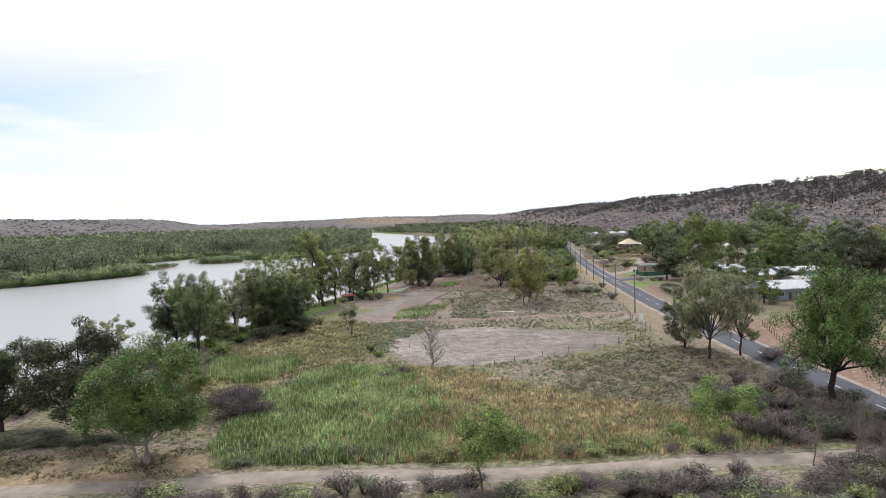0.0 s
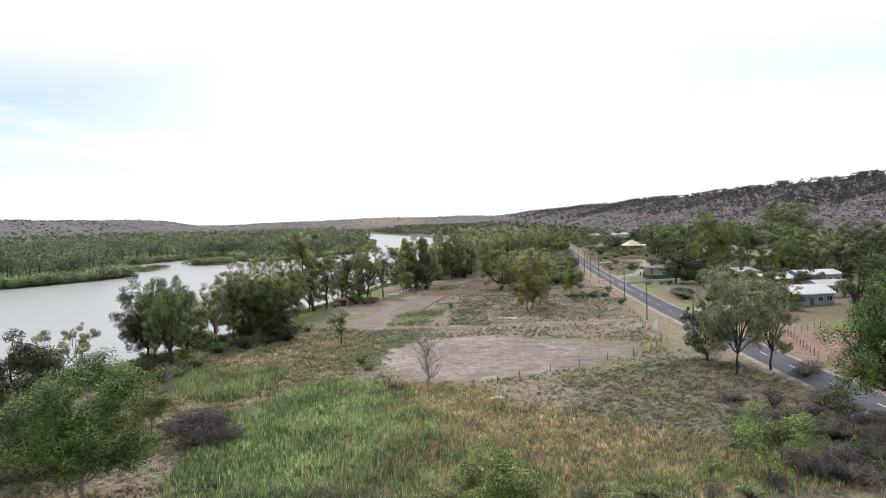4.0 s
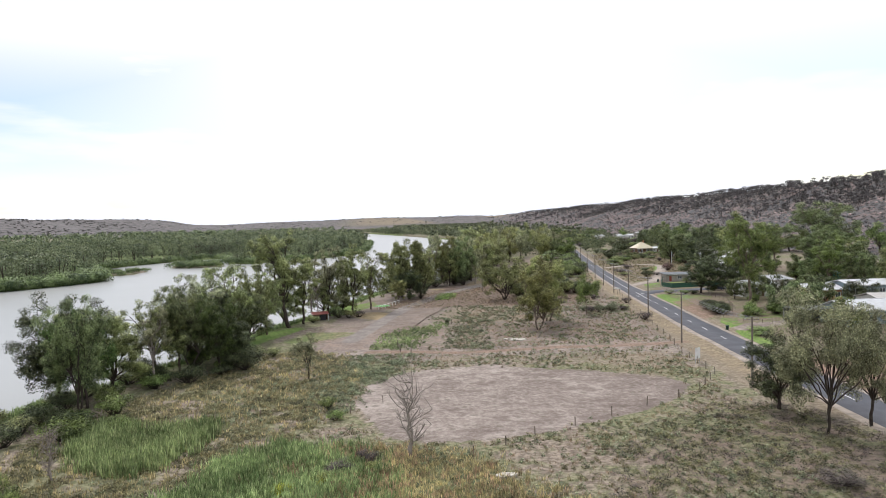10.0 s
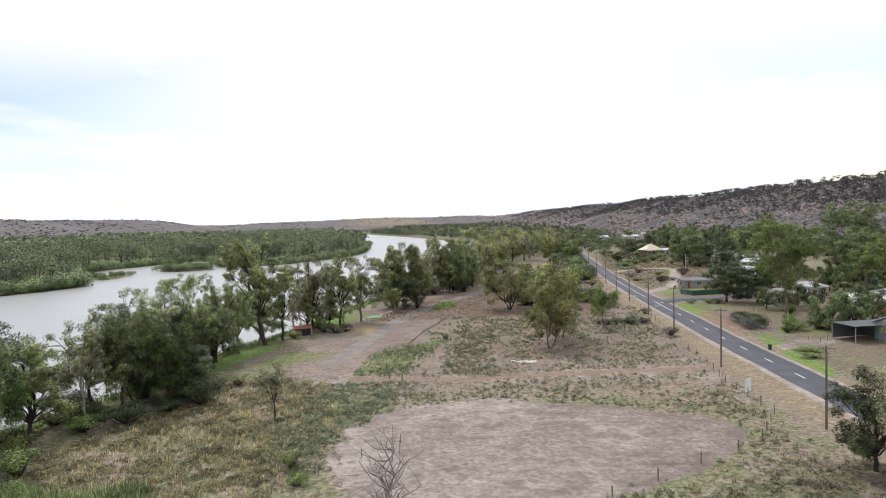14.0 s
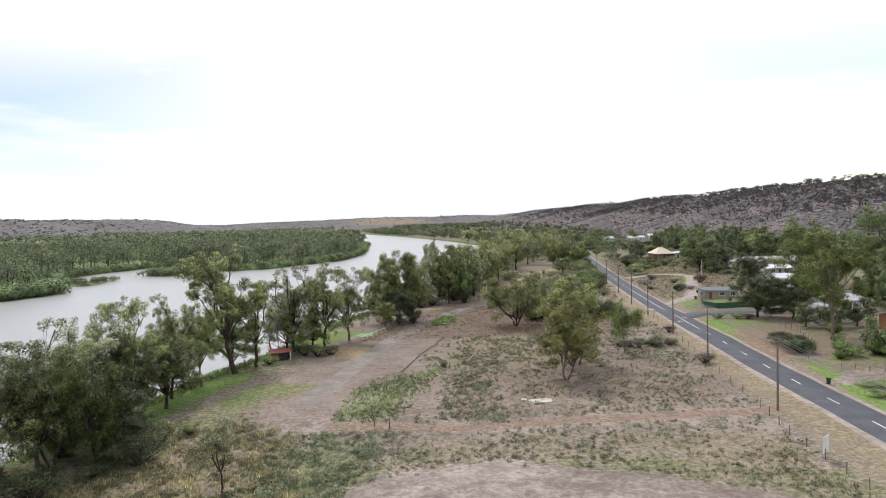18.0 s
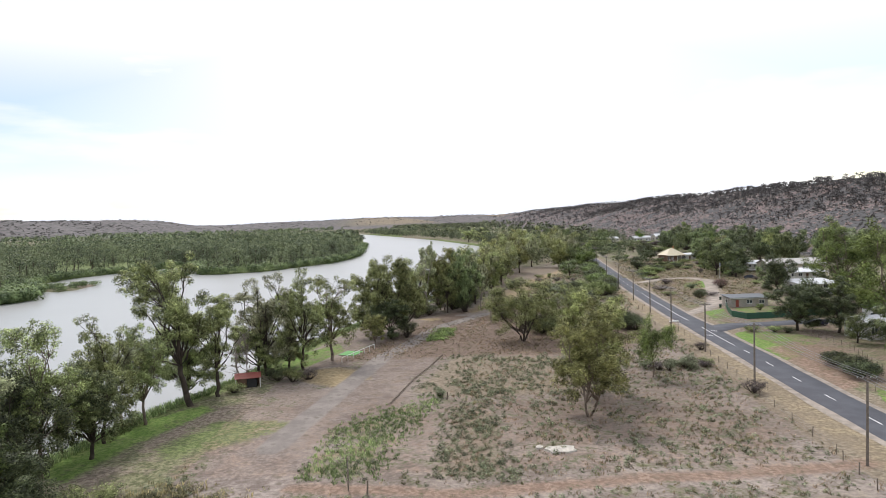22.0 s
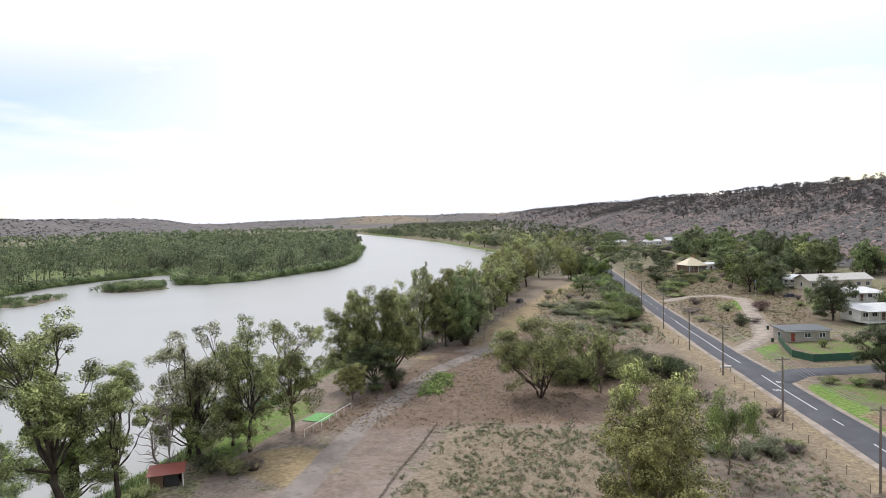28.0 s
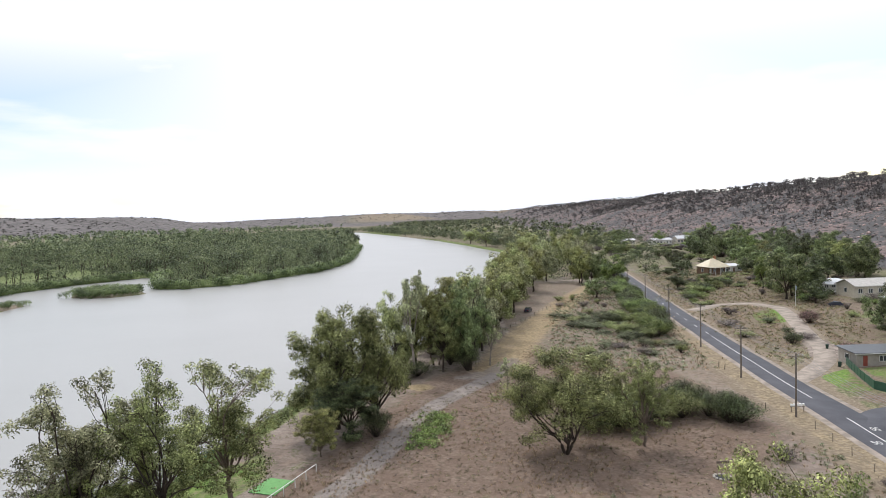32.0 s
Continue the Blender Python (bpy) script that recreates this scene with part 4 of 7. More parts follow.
for k in range(14):
    y = 285 + 120 * (k + random.random()) / 14
    x = float(np.interp(y, [b[1] for b in NEAR_BANK], [b[0] for b in NEAR_BANK])) + random.uniform(3, 12)
    plant(random.choice(["bush_dark0", "bush_olive1", "bush_dark1", "bush_olive0"]), x, y, random.uniform(4, 8.0), random.uniform(3, 5), "leafy undergrowth shrub below the bank gums", "shrub", "bank undergrowth", name="shrub")
for kind, x, y, h, r in [("open0", -60, 150, 15, 6), ("dense2", -52, 146, 13, 6), ("open2", -47, 160, 15, 6), ("dense1", -44, 172, 14, 6), ("dense0", -42, 184, 13, 5.5), ("open3", -48, 176, 17, 6),
                         ("sparse1", -47, 150, 13, 4), ("sparse0", -44, 196, 15, 5), ("sparse1", -57, 112, 12, 4.5)]:
    plant(kind, x, y, h, r, GUM_LABEL, group=RIVER_GUMS)
for kind, x, y, h, r in [("row0", -8, 312, 18, 5.5), ("row0", 3, 322, 20, 6.5), ("row1", 6, 326, 19, 7), ("row3", -4, 314, 20, 6.5), ("row2", 12, 326, 17, 6),
                         ("row1", 14, 352, 19, 7), ("row0", 20, 370, 20, 7), ("row3", 26, 388, 20, 7.5), ("row2", 10, 340, 20, 7), ("row0", 28, 424, 20, 8), ("row1", 40, 446, 19, 8), ("row3", 34, 468, 21, 8), ("row2", 52, 488, 19, 8), ("sparse0", 13, 310, 14, 4)]:
    plant(kind, x, y, h, r, "gum in the dense row of trees along the river", group=RIVER_GUMS)
# the middle of the flat
plant("mallee0", 22.9, 196.5, 17.2, 7.2, "yellowish gum with a full crown standing in the dry field", turn=0.4)
plant("mallee1", 26.9, 208, 17.6, 6.2, "yellowish gum with a full crown standing in the dry field", turn=2.0)
plant("sapling1", 38.8, 218, 12, 4.2, "slim bright-green young gum beside low shrubs")
plant("spread", 20.0, 254.8, 15.5, 9.6, "broad multi-stemmed gum on bare red soil")
plant("sparse1", 14.4, 283.5, 8, 2.6, "thin reddish sapling beside the track")
plant("open2", 31.6, 257, 15.0, 4.8, "upright bright-green gum with a forked grey trunk")
plant("small_dark", -22.0, 151, 8.2, 2.9, "small dark young tree in the weedy grass")
plant("dead0", -3.1, 114.2, 9.2, 4.2, "bleached leafless twin-stemmed tree in the field", turn=1.5)
plant("sapling0", 2.9, 64.5, 8.8, 4.3, "round-crowned young gum beside the dirt track")
plant("sapling1", 30.3, 77.1, 8.0, 4.6, "young gum with a flat light-green crown")
plant("giant0", 49.1, 87.2, 20.4, 8.6, "large dark gum with a thick black trunk beside the road", turn=2.4)
plant("verge", 45.6, 118.6, 18.0, 6.4, "airy olive gum with dark twin stems at the roadside fence", turn=1.2)
plant("open1", 51.9, 121, 15.2, 4.6, "thin dark-stemmed gum beside the road")
plant("dense3", 45.0, 128.5, 10.5, 5.0, "dark blue-green leafy tree beside the roadside gum")
plant("dry1", 36.4, 69.4, 8.0, 2.2, "bare grey dead sapling above dry brush")
plant("dry0", 41.8, 70.9, 5.6, 1.6, "bare grey dead sapling above dry brush")
plant("dry1", 44.8, 73, 4.6, 1.6, "bare grey dead sapling above dry brush")
for x, y, h, r in [(-14.4, 104.1, 1.5, 1.5), (-11.3, 106.4, 1.2, 1.4), (-12.2, 105.4, 0.9, 0.9)]:
    plant("lime_bush", x, y, h, r, "bright yellow-green bush among the reeds", "shrub", name="lime_shrub")
plant("bush_grey0", -10.1, 108.8, 2.2, 2.0, "dry grey shrub among the reeds", "shrub", name="shrub")
plant("dead0", -39.5, 109, 6.0, 2.2, "small bare dead tree in the reeds")
for x, y, h, r in [(-34, 229, 12, 6), (-29, 233, 10, 5), (-41, 212, 13, 6)]:
    plant("dense2", x, y, h, r, "low leafy gum growth below taller river gums", group=RIVER_GUMS)
for k in range(30):
    t = random.random()
    plant(random.choice(["bush_olive0", "bush_dark0", "bush_green1"]), -26.5 + 4 * t + random.uniform(-2, 1.5), 87 - 14 * t + random.uniform(-1, 1), random.uniform(0.5, 1.1), random.uniform(1.0, 2.0), "low dark green groundcover at the reed edge", "shrub", "reed edge shrubs", name="shrub")
for k in range(16):
    plant(random.choice(["bush_dark0", "bush_dark1"]), random.uniform(-56, -38), random.uniform(80.5, 86), random.uniform(0.5, 1.2), random.uniform(1.4, 2.6), "low dark green groundcover below the bank gums", "shrub", "bank undergrowth", name="shrub")
for k in range(10):
    plant(random.choice(["dry0", "dry1"]), random.uniform(37, 54), random.uniform(64, 74), random.uniform(3, 7), random.uniform(1.2, 2.2), "thin leafless grey sapling above dry brush", group="dead saplings")
INNER = [(-6, 299), (3, 304.5), (10, 305), (12.5, 328), (20, 366), (25, 396), (34, 440)]
for k in range(34):
    y = 296 + 140 * (k / 33) ** 1.3
    x = float(np.interp(y, [q[1] for q in INNER], [q[0] for q in INNER])) - random.uniform(0, 7)
    plant(random.choice(["bush_olive0", "bush_dark0", "bush_olive1", "bush_dark1"]), x, y, random.uniform(3.5, 8), random.uniform(2.6, 4.4), "leafy undergrowth shrub below the river row", "shrub", "bank undergrowth", name="shrub")
for k in range(44):
    plant(random.choice(["bush_sage0", "bush_grey1", "bush_olive0", "bush_sage1", "bush_dark1"]), random.uniform(38, 60), random.uniform(312, 382), random.uniform(1.2, 2.8), random.uniform(1.8, 3.6), "grey-green scrub bush on the open flat", "shrub", "scrub on the flat", name="shrub")


def in_sight(x, y):
    """True on the open lanes through which the far houses are seen."""
    for ex, ey, w in ((134, 486, 8), (205, 757, 12), (178, 798, 5), (153, 390, 13), (134.5, 346, 8), (121, 315, 7), (106, 226, 6)):
        t = (y - 150) / (ey - 150)
        if (0.6 if ey < 700 else 0.8) < t < 0.99 and abs(x - 4 - (ex - 4) * t) < w:
            return True
    return False


# beyond the road
for kind, x, y, h, r, label in [("tall0", 85, 224, 26.5, 8.2, "tall light-green gum with a dark trunk beside the street"), ("dense3", 84.6, 257, 12.8, 6.8, "dark dense tree at a house fence"),
                                ("dense1", 91, 252, 13, 6.6, "dark dense tree at a house fence"), ("sapling0", 97.5, 249, 12, 4.2, "bright-green tree beside dark ones"),
                                ("dense3", 113, 323, 13.2, 6.8, "dark tree with a dense crown in a garden"), ("tall0", 106, 275, 26, 9.4, "tall light-green gum in a garden"),
                                ("tall1", 137, 314, 23, 8.5, "tall dark gum behind the houses"), ("tall1", 143.5, 291, 31, 13, "very tall dark gum behind the houses"),
                                ("conifer", 96.5, 170, 21, 7.0, "large dark conifer-like tree"), ("conifer", 112, 176, 19, 7.5, "large dark conifer-like tree"),
                                ("dense0", 127, 400, 16, 9.5, "broad dark tree beside a driveway"), ("dense1", 136, 404, 13, 7, "broad dark tree beside a driveway"),
                                ("tall1", 128, 262, 22, 8, "tall dark gum behind the houses"), ("dense2", 132, 232, 14, 7, "rounded tree behind a blue house"),
                                ("tall0", 122, 250, 18, 6.5, "tall dark gum behind the houses"), ("dense3", 150, 250, 20, 10, "dark tree at the foot of the hill")]:
    plant(kind, x, y, h, r, label, group="garden trees beyond the road")
rng = random.Random(5)
for k in range(84):
    y = rng.uniform(215, 780)
    x = 146 + 0.08 * y + rng.uniform(-14, 46) + (14 if y < 300 else 0)
    if 380 < y < 420 and x < 175 or 330 < y < 372 and x < 165 or in_sight(x, y):
        continue
    plant(rng.choice(["garden0", "garden1", "garden2", "garden3", "row1"]), x, y, rng.uniform(9, 17), rng.uniform(5.5, 9), "tree at the foot of the scrubby hill", group="trees below the hill")
for k in range(76):
    y = rng.uniform(420, 1050)
    x = float(road_x(y)) + rng.choice([rng.uniform(-26, -9), rng.uniform(12, 78), rng.uniform(12, 78)])
    if 470 < y < 510 and 115 < x < 150 or in_sight(x, y):
        continue
    plant(rng.choice(["garden0", "garden1", "garden2", "garden3", "row3"]), x, y, rng.uniform(7, 15), rng.uniform(5, 8), "garden tree in the far township", group="township trees")

for kind, x, y, h, r in [("garden0", 92, 236, 8, 4.4), ("garden2", 98.5, 237, 7.5, 4.0), ("garden3", 88, 240, 6.5, 3.4), ("garden0", 101, 216, 7, 4.2), ("garden1", 94.5, 214, 6, 3.6), ("garden2", 110, 215, 8, 4.5), ("garden0", 116, 335, 9, 5),
                         ("garden2", 124, 380, 9, 5.5), ("garden0", 121, 393, 17, 8), ("garden2", 122, 498, 9, 5.5), ("garden2", 148, 482, 8, 5), ("garden2", 158, 470, 11, 6), ("garden0", 112, 440, 6, 5)]:
    plant(kind, x, y, h, r, "leafy garden tree among the houses", group="garden trees beyond the road")
HOMES = [(134, 489), (153, 392), (143, 405), (134.5, 349), (121, 318), (91.4, 301), (106, 229), (96, 246), (119, 229), (97, 190), (110, 204), (110, 262), (86, 195)]
for k in range(74):
    y = rng.uniform(165, 345)
    x = rng.uniform(80, 150) + 0.08 * (y - 165)
    if min(math.hypot(x - a, y - b) for a, b in HOMES) < 9.5 or min(math.hypot((x - a) * 1.5, y - b + 8) for a, b in HOMES[5:9]) < 5 or (y > 262 and x < 110) or x < 84 and y < 222 or in_sight(x, y):
        continue
    plant(rng.choice(["garden0", "garden2", "garden1", "garden3", "garden0"]), x, y, rng.uniform(4.5, 11.5), rng.uniform(3.0, 5.4), "leafy garden tree among the houses", group="garden trees beyond the road")

for x, y, h, r, label in [(79.3, 211, 3.0, 2.2, "ball-shaped clipped green shrub on a lawn"), (84.2, 208, 3.4, 2.6, "ball-shaped clipped green shrub on a lawn"), (88.8, 230, 3.0, 2.0, "ball-shaped clipped green shrub in a garden"),
                          (76, 206, 2.0, 1.6, "small ball-shaped green shrub on a lawn"), (-49.3, 73.6, 1.5, 1.2, "round clipped dark bush beside the track")]:
    plant("ball", x, y, h, r, label, "shrub", name="clipped_shrub")
for k in range(24):
    y = random.uniform(118, 178)
    x = float(np.interp(y, [b[1] for b in NEAR_BANK], [b[0] for b in NEAR_BANK])) + random.uniform(9, 19)
    plant(random.choice(["bush_dark0", "bush_dark1", "bush_olive0", "bush_green0"]), x, y, random.uniform(1.6, 3.8), random.uniform(1.8, 3.4), "leafy undergrowth shrub below the bank gums", "shrub", "bank undergrowth", name="shrub")
# shrubs
for kind, x, y, h, r, label in [("mound", -29.0, 91.5, 4.6, 5.2, "purplish-grey leafless shrub in the reeds"), ("bush_grey1", -25.5, 91, 3.0, 2.6, "purplish-grey leafless shrub in the reeds"),
                                ("bush_dark0", -35, 160, 5.0, 4.4, "dark green shrub under the gums"), ("bush_dark1", -38.5, 166, 5.2, 4.2, "dark green shrub under the gums"),
                                ("bush_dark0", -41.5, 150, 3.8, 3.6, "dark green shrub under the gums"), ("bush_green0", -44.5, 132, 4.0, 3.4, "leafy green shrub on the bank"),
                                ("bush_green1", -46, 122, 4.0, 4.0, "leafy green shrub on the bank"), ("bush_green0", -41, 126, 2.4, 2.4, "leafy green shrub on the bank"),
                                ("bush_dark1", -28.5, 223, 3.6, 3.6, "dark shrub beside the red-roofed hut"), ("bush_olive0", -25.6, 221.5, 3.2, 2.8, "dark shrub beside the red-roofed hut"),
                                ("bush_grey1", -23, 223, 3.0, 2.4, "grey twiggy shrub beside the hut"), ("bush_olive1", -34, 214.5, 2.4, 2.4, "low dark shrub beside the hut"),
                                ("bush_olive1", 30, 266, 5.6, 5.0, "rounded olive shrub on the flat"), ("bush_dark0", 25.5, 268, 5.0, 3.6, "rounded olive shrub on the flat"), ("bush_olive0", 36, 268, 5.2, 4.2, "rounded olive shrub on the flat"),
                                ("bush_olive1", 41, 269, 5.2, 4.4, "rounded olive shrub on the flat"), ("bush_dark1", 47.6, 268.5, 5.4, 3.8, "rounded dark shrub by the verge"), ("bush_olive0", 34, 274, 5.5, 4.5, "rounded olive shrub on the flat"),
                                ("bush_olive0", 34.8, 304, 3.5, 1.9, "ball-shaped olive shrub in the field"), ("bush_yellow1", -11, 107, 1.6, 1.4, "small yellow-green weed bush"), ("bush_yellow0", -6.5, 110, 1.4, 1.2, "small yellow-green weed bush"),
                                ("bush_grey0", -7.4, 112, 2.2, 1.8, "dry grey shrub in the field"), ("bush_green0", -15.4, 133, 2.4, 2.0, "low green shrub in dry grass"), ("bush_green1", -13.5, 128, 1.8, 1.6, "low green shrub in dry grass"),
                                ("bush_green1", 26.0, 79, 2.0, 1.7, "low green shrub in the grass"), ("bush_green0", -4, 80, 1.8, 1.6, "low green shrub in the grass"),
                                ("bush_grey1", 50.5, 206, 3.0, 2.6, "dry grey shrub beside a power pole"), ("bush_grey0", 55.4, 240, 2.4, 2.0, "dry grey shrub beside a power pole"), ("bush_grey0", 47.6, 250, 2.6, 2.2, "dry grey shrub in the field"),
                                ("bush_sage0", 1.2, 209, 2.0, 1.6, "grey shrub in the weedy field"), ("bush_grey1", 57.5, 119.5, 2.6, 3.2, "dry brown brush at the roadside"), ("bush_grey0", 55, 116, 2.4, 2.8, "dry brown brush at the roadside"),
                                ("hedge_ball", 73.5, 223, 3.2, 3.0, "clipped green hedge beside the street"), ("hedge_ball", 72.4, 213.5, 3.4, 3.4, "clipped green hedge beside the street"), ("hedge_ball", 73.4, 218.2, 3.4, 3.2, "clipped green hedge beside the street"),
                                ("bush_olive1", 83, 218, 3.0, 2.0, "grey-green shrub in a garden"), ("bush_green0", 78.5, 207.5, 3.0, 3.3, "light green shrub on a lawn"), ("bush_green1", 84.5, 207.5, 3.9, 3.2, "green rounded shrub on a lawn"),
                                ("bush_dark0", 88, 214, 4.0, 3.2, "dark green shrub in a garden"), ("bush_green0", 70, 186, 1.3, 3.6, "low green bed of garden plants"), ("bush_green1", 67.8, 181, 1.2, 3.0, "low green bed of garden plants"),
                                ("bush_pink0", 104, 347, 4.2, 3.6, "pinkish flowering shrub by the drive"), ("bush_pink1", 92, 310, 3.2, 2.4, "pinkish flowering shrub by the drive"), ("bush_grey0", 83, 350, 2.6, 4.0, "brown mound of dry brush"),
                                ("bush_olive0", 80, 333, 2.2, 3.2, "low green shrub at the roadside"), ("bush_dark1", 86.5, 322, 3.6, 2.6, "dark upright shrub by the driveway"), ("bush_dark0", 88.5, 325, 3.0, 2.2, "dark shrub by the driveway"),
                                ("bush_green1", 79, 257, 2.0, 2.4, "trimmed green hedge at a corner"), ("bush_green0", 75, 259, 2.0, 2.2, "trimmed green hedge at a corner"), ("bush_dark1", 81, 255, 2.0, 2.2, "trimmed green hedge at a corner"),
                                ("bush_green0", 91.5, 290, 2.6, 1.6, "clipped green shrub on the lawn")]:
    plant(kind, x, y, h, r, label, "shrub", name="shrub")
for k in range(46):
    y = 338 + 122 * k / 45
    plant("bush_dark0" if k % 2 else "bush_green1", float(road_x(y)) - rng.uniform(8.5, 15) * (1 - 0.25 * k / 45), y, rng.uniform(4.1, 6.2), rng.uniform(3.6, 5.0), "dense green shrub along the roadside", "shrub", "roadside hedge", name="shrub")
for k in range(14):
    plant(rng.choice(["bush_olive0", "bush_olive1", "bush_dark0", "bush_dark1"]), 24 + 2.0 * k + rng.uniform(-1.5, 1.5), 268 + rng.uniform(-4, 9), rng.uniform(4.0, 6.0), rng.uniform(3.2, 4.8), "rounded olive shrub in a dense clump", "shrub", "scrub on the flat", name="shrub")
for k in range(12):
    plant(rng.choice(["bush_olive0", "bush_sage0", "bush_dark1"]), rng.uniform(46, 60), rng.uniform(332, 372), rng.uniform(2.4, 4.4), rng.uniform(3, 5), "rounded shrub beside the roadside hedge", "shrub", "scrub on the flat", name="shrub")
for k in range(16):
    plant(rng.choice(["bush_sage0", "bush_grey1", "bush_olive0", "bush_dark1"]), rng.uniform(36, 62), rng.uniform(300, 420), rng.uniform(1.4, 3.4), rng.uniform(1.5, 3.4), "scrubby shrub on the open flat", "shrub", "scrub on the flat", name="shrub")
for k in range(190):
    x = -30 + 94 * (k + rng.random()) / 190
    plant(rng.choice(["bush_grey0", "bush_grey1", "bush_grey0", "bush_grey1", "bush_sage0", "bush_olive1"]), x, rng.uniform(53, 65.4), rng.uniform(1.4, 3.0), rng.uniform(1.5, 3.0), "dry grey shrub on the stony embankment", "shrub", "embankment shrubs", name="shrub")
for k in range(44):
    plant(rng.choice(["bush_grey0", "bush_grey1", "bush_grey0", "bush_dark1"]), rng.uniform(35, 53), rng.uniform(76, 106), rng.uniform(1.8, 3.2), rng.uniform(2.0, 3.4), "dry brown brush near the roadside gum", "shrub", "dry brush", name="shrub")
for k in range(14):
    plant(rng.choice(["bush_grey0", "bush_sage1", "bush_olive0"]), -24 + 58 * (k + rng.random()) / 14, rng.uniform(73, 75), rng.uniform(1.2, 2.0), rng.uniform(1.4, 2.4), "grey-green shrub at the edge of the reeds", "shrub", "reed edge shrubs", name="shrub")
for k in range(46):
    plant(rng.choice(["bush_grey0", "bush_grey1", "bush_grey0", "bush_dark1"]), rng.uniform(33, 58), rng.uniform(61, 68) if k % 2 else rng.uniform(74.5, 82), rng.uniform(2.0, 3.4), rng.uniform(2.0, 3.2), "dry brown brush on the embankment", "shrub", "dry brush", name="shrub")
for k in range(9):
    plant(rng.choice(["bush_sage0", "bush_olive0", "bush_grey1"]), 40 + 1.4 * k + rng.uniform(-1, 1), 222 + rng.uniform(-2, 5), rng.uniform(1.6, 3.0), rng.uniform(1.6, 2.6), "grey-green shrub beside the slim gum", "shrub", "field shrubs", name="shrub")
for k in range(18):
    plant(rng.choice(["bush_green0", "bush_olive0", "bush_dark0"]), 92 + 1.9 * k + rng.uniform(-2, 2), 408 + 2.6 * k + rng.uniform(-4, 4), rng.uniform(2.2, 4.2), rng.uniform(3, 5), "dense green shrub in a garden hedge", "shrub", "garden shrubs", name="shrub")
for k in range(190):
    y = rng.uniform(325, 740)
    x = float(road_x(y)) + rng.uniform(9, 70 + 0.03 * y)
    if min(math.hypot(x - a, (y - b) * 0.8) for a, b in HOMES[:6]) < 9:
        continue
    if x < road_x(y) + 9 or (96 < x < 112 and y < 400):
        continue
    plant(rng.choice(["bush_green0", "bush_olive0", "bush_dark0", "bush_olive1", "bush_dark1", "bush_grey0"]), x, y, rng.uniform(1.6, 4.0) * (1 if y < 560 else 1.4), rng.uniform(1.8, 4.2) * (1 if y < 560 else 1.5), "garden shrub beyond the road", "shrub", "garden shrubs", name="shrub")


# ---- masses of plants that nobody could count ----
def scatter(name, where, make, mat, label, category="vegetation"):
    """Copies a few small patterns over places (x, y, z, size) into one mesh."""
    vs, fs, ns, n = [], [], [], 0
    for i, (x, y, z, s, a) in enumerate(where):
        v, f, *soft = make[i % len(make)]
        c, d = math.cos(a) * s, math.sin(a) * s
        vs.append(np.column_stack([v[:, 0] * c - v[:, 1] * d + x, v[:, 0] * d + v[:, 1] * c + y, v[:, 2] * s + z]))
        if soft:
            w, c, d = soft[0], math.cos(a), math.sin(a)
            ns.append(np.column_stack([w[:, 0] * c - w[:, 1] * d, w[:, 0] * d + w[:, 1] * c, w[:, 2]]))
        fs.append(f + n)
        n += len(v)
    return tagged(new(name, mesh_of(name, np.concatenate(vs), np.concatenate(fs), mat, normals=np.concatenate(ns) if ns else None)), label, category, kind="stuff")


def within(poly, count, seed, size, grow=0.0, keep=None):
    r = np.random.default_rng(seed)
    p = np.array(poly)
    lo, hi = p.min(0), p.max(0)
    out = []
    while len(out) < count:
        q = r.uniform(lo, hi, (count * 2, 2))
        ok = outline(q[:, 0], q[:, 1], poly) < r.normal(grow, 1.2, len(q))
        if keep is not None:
            ok &= keep(q, r)
        q = q[ok]
        z = relief(q[:, 0], q[:, 1])
        out += [(x, y, zz, r.uniform(*size), r.uniform(0, 6.28)) for (x, y), zz in zip(q, z)]
    return out[:count]


def tuft(seed, blades, spread, height, width, curl=0.5):
    r = np.random.default_rng(seed)
    v, f = [], []
    for k in range(blades):
        a, b = r.uniform(0, 6.28), r.uniform(0, 6.28)
        p = np.array([math.cos(a), math.sin(a), 0]) * spread * r.random() ** 0.5
        lean = np.array([math.cos(b), math.sin(b), 0]) * curl * height * r.random()
        w = np.array([-math.sin(b), math.cos(b), 0]) * width
        h = height * r.uniform(0.55, 1.1)
        n = len(v)
        v += [p - w - (0, 0, 0.05), p + w - (0, 0, 0.05), p + lean * 0.4 + w * 0.8 + (0, 0, h * 0.6), p + lean + (0, 0, h)]
        f.append([n, n + 1, n + 2, n + 3])
    return np.array(v), np.array(f)


def herb(seed, count=14, r=0.4, h=0.42, leaf=(0.2, 0.1)):
    g = np.random.default_rng(seed)
    return leaves(g, np.array([[0, 0, h * 0.04]]), np.array([[r, r, h * 0.95]]), count, *leaf, tight=0.25, dome=1.0)


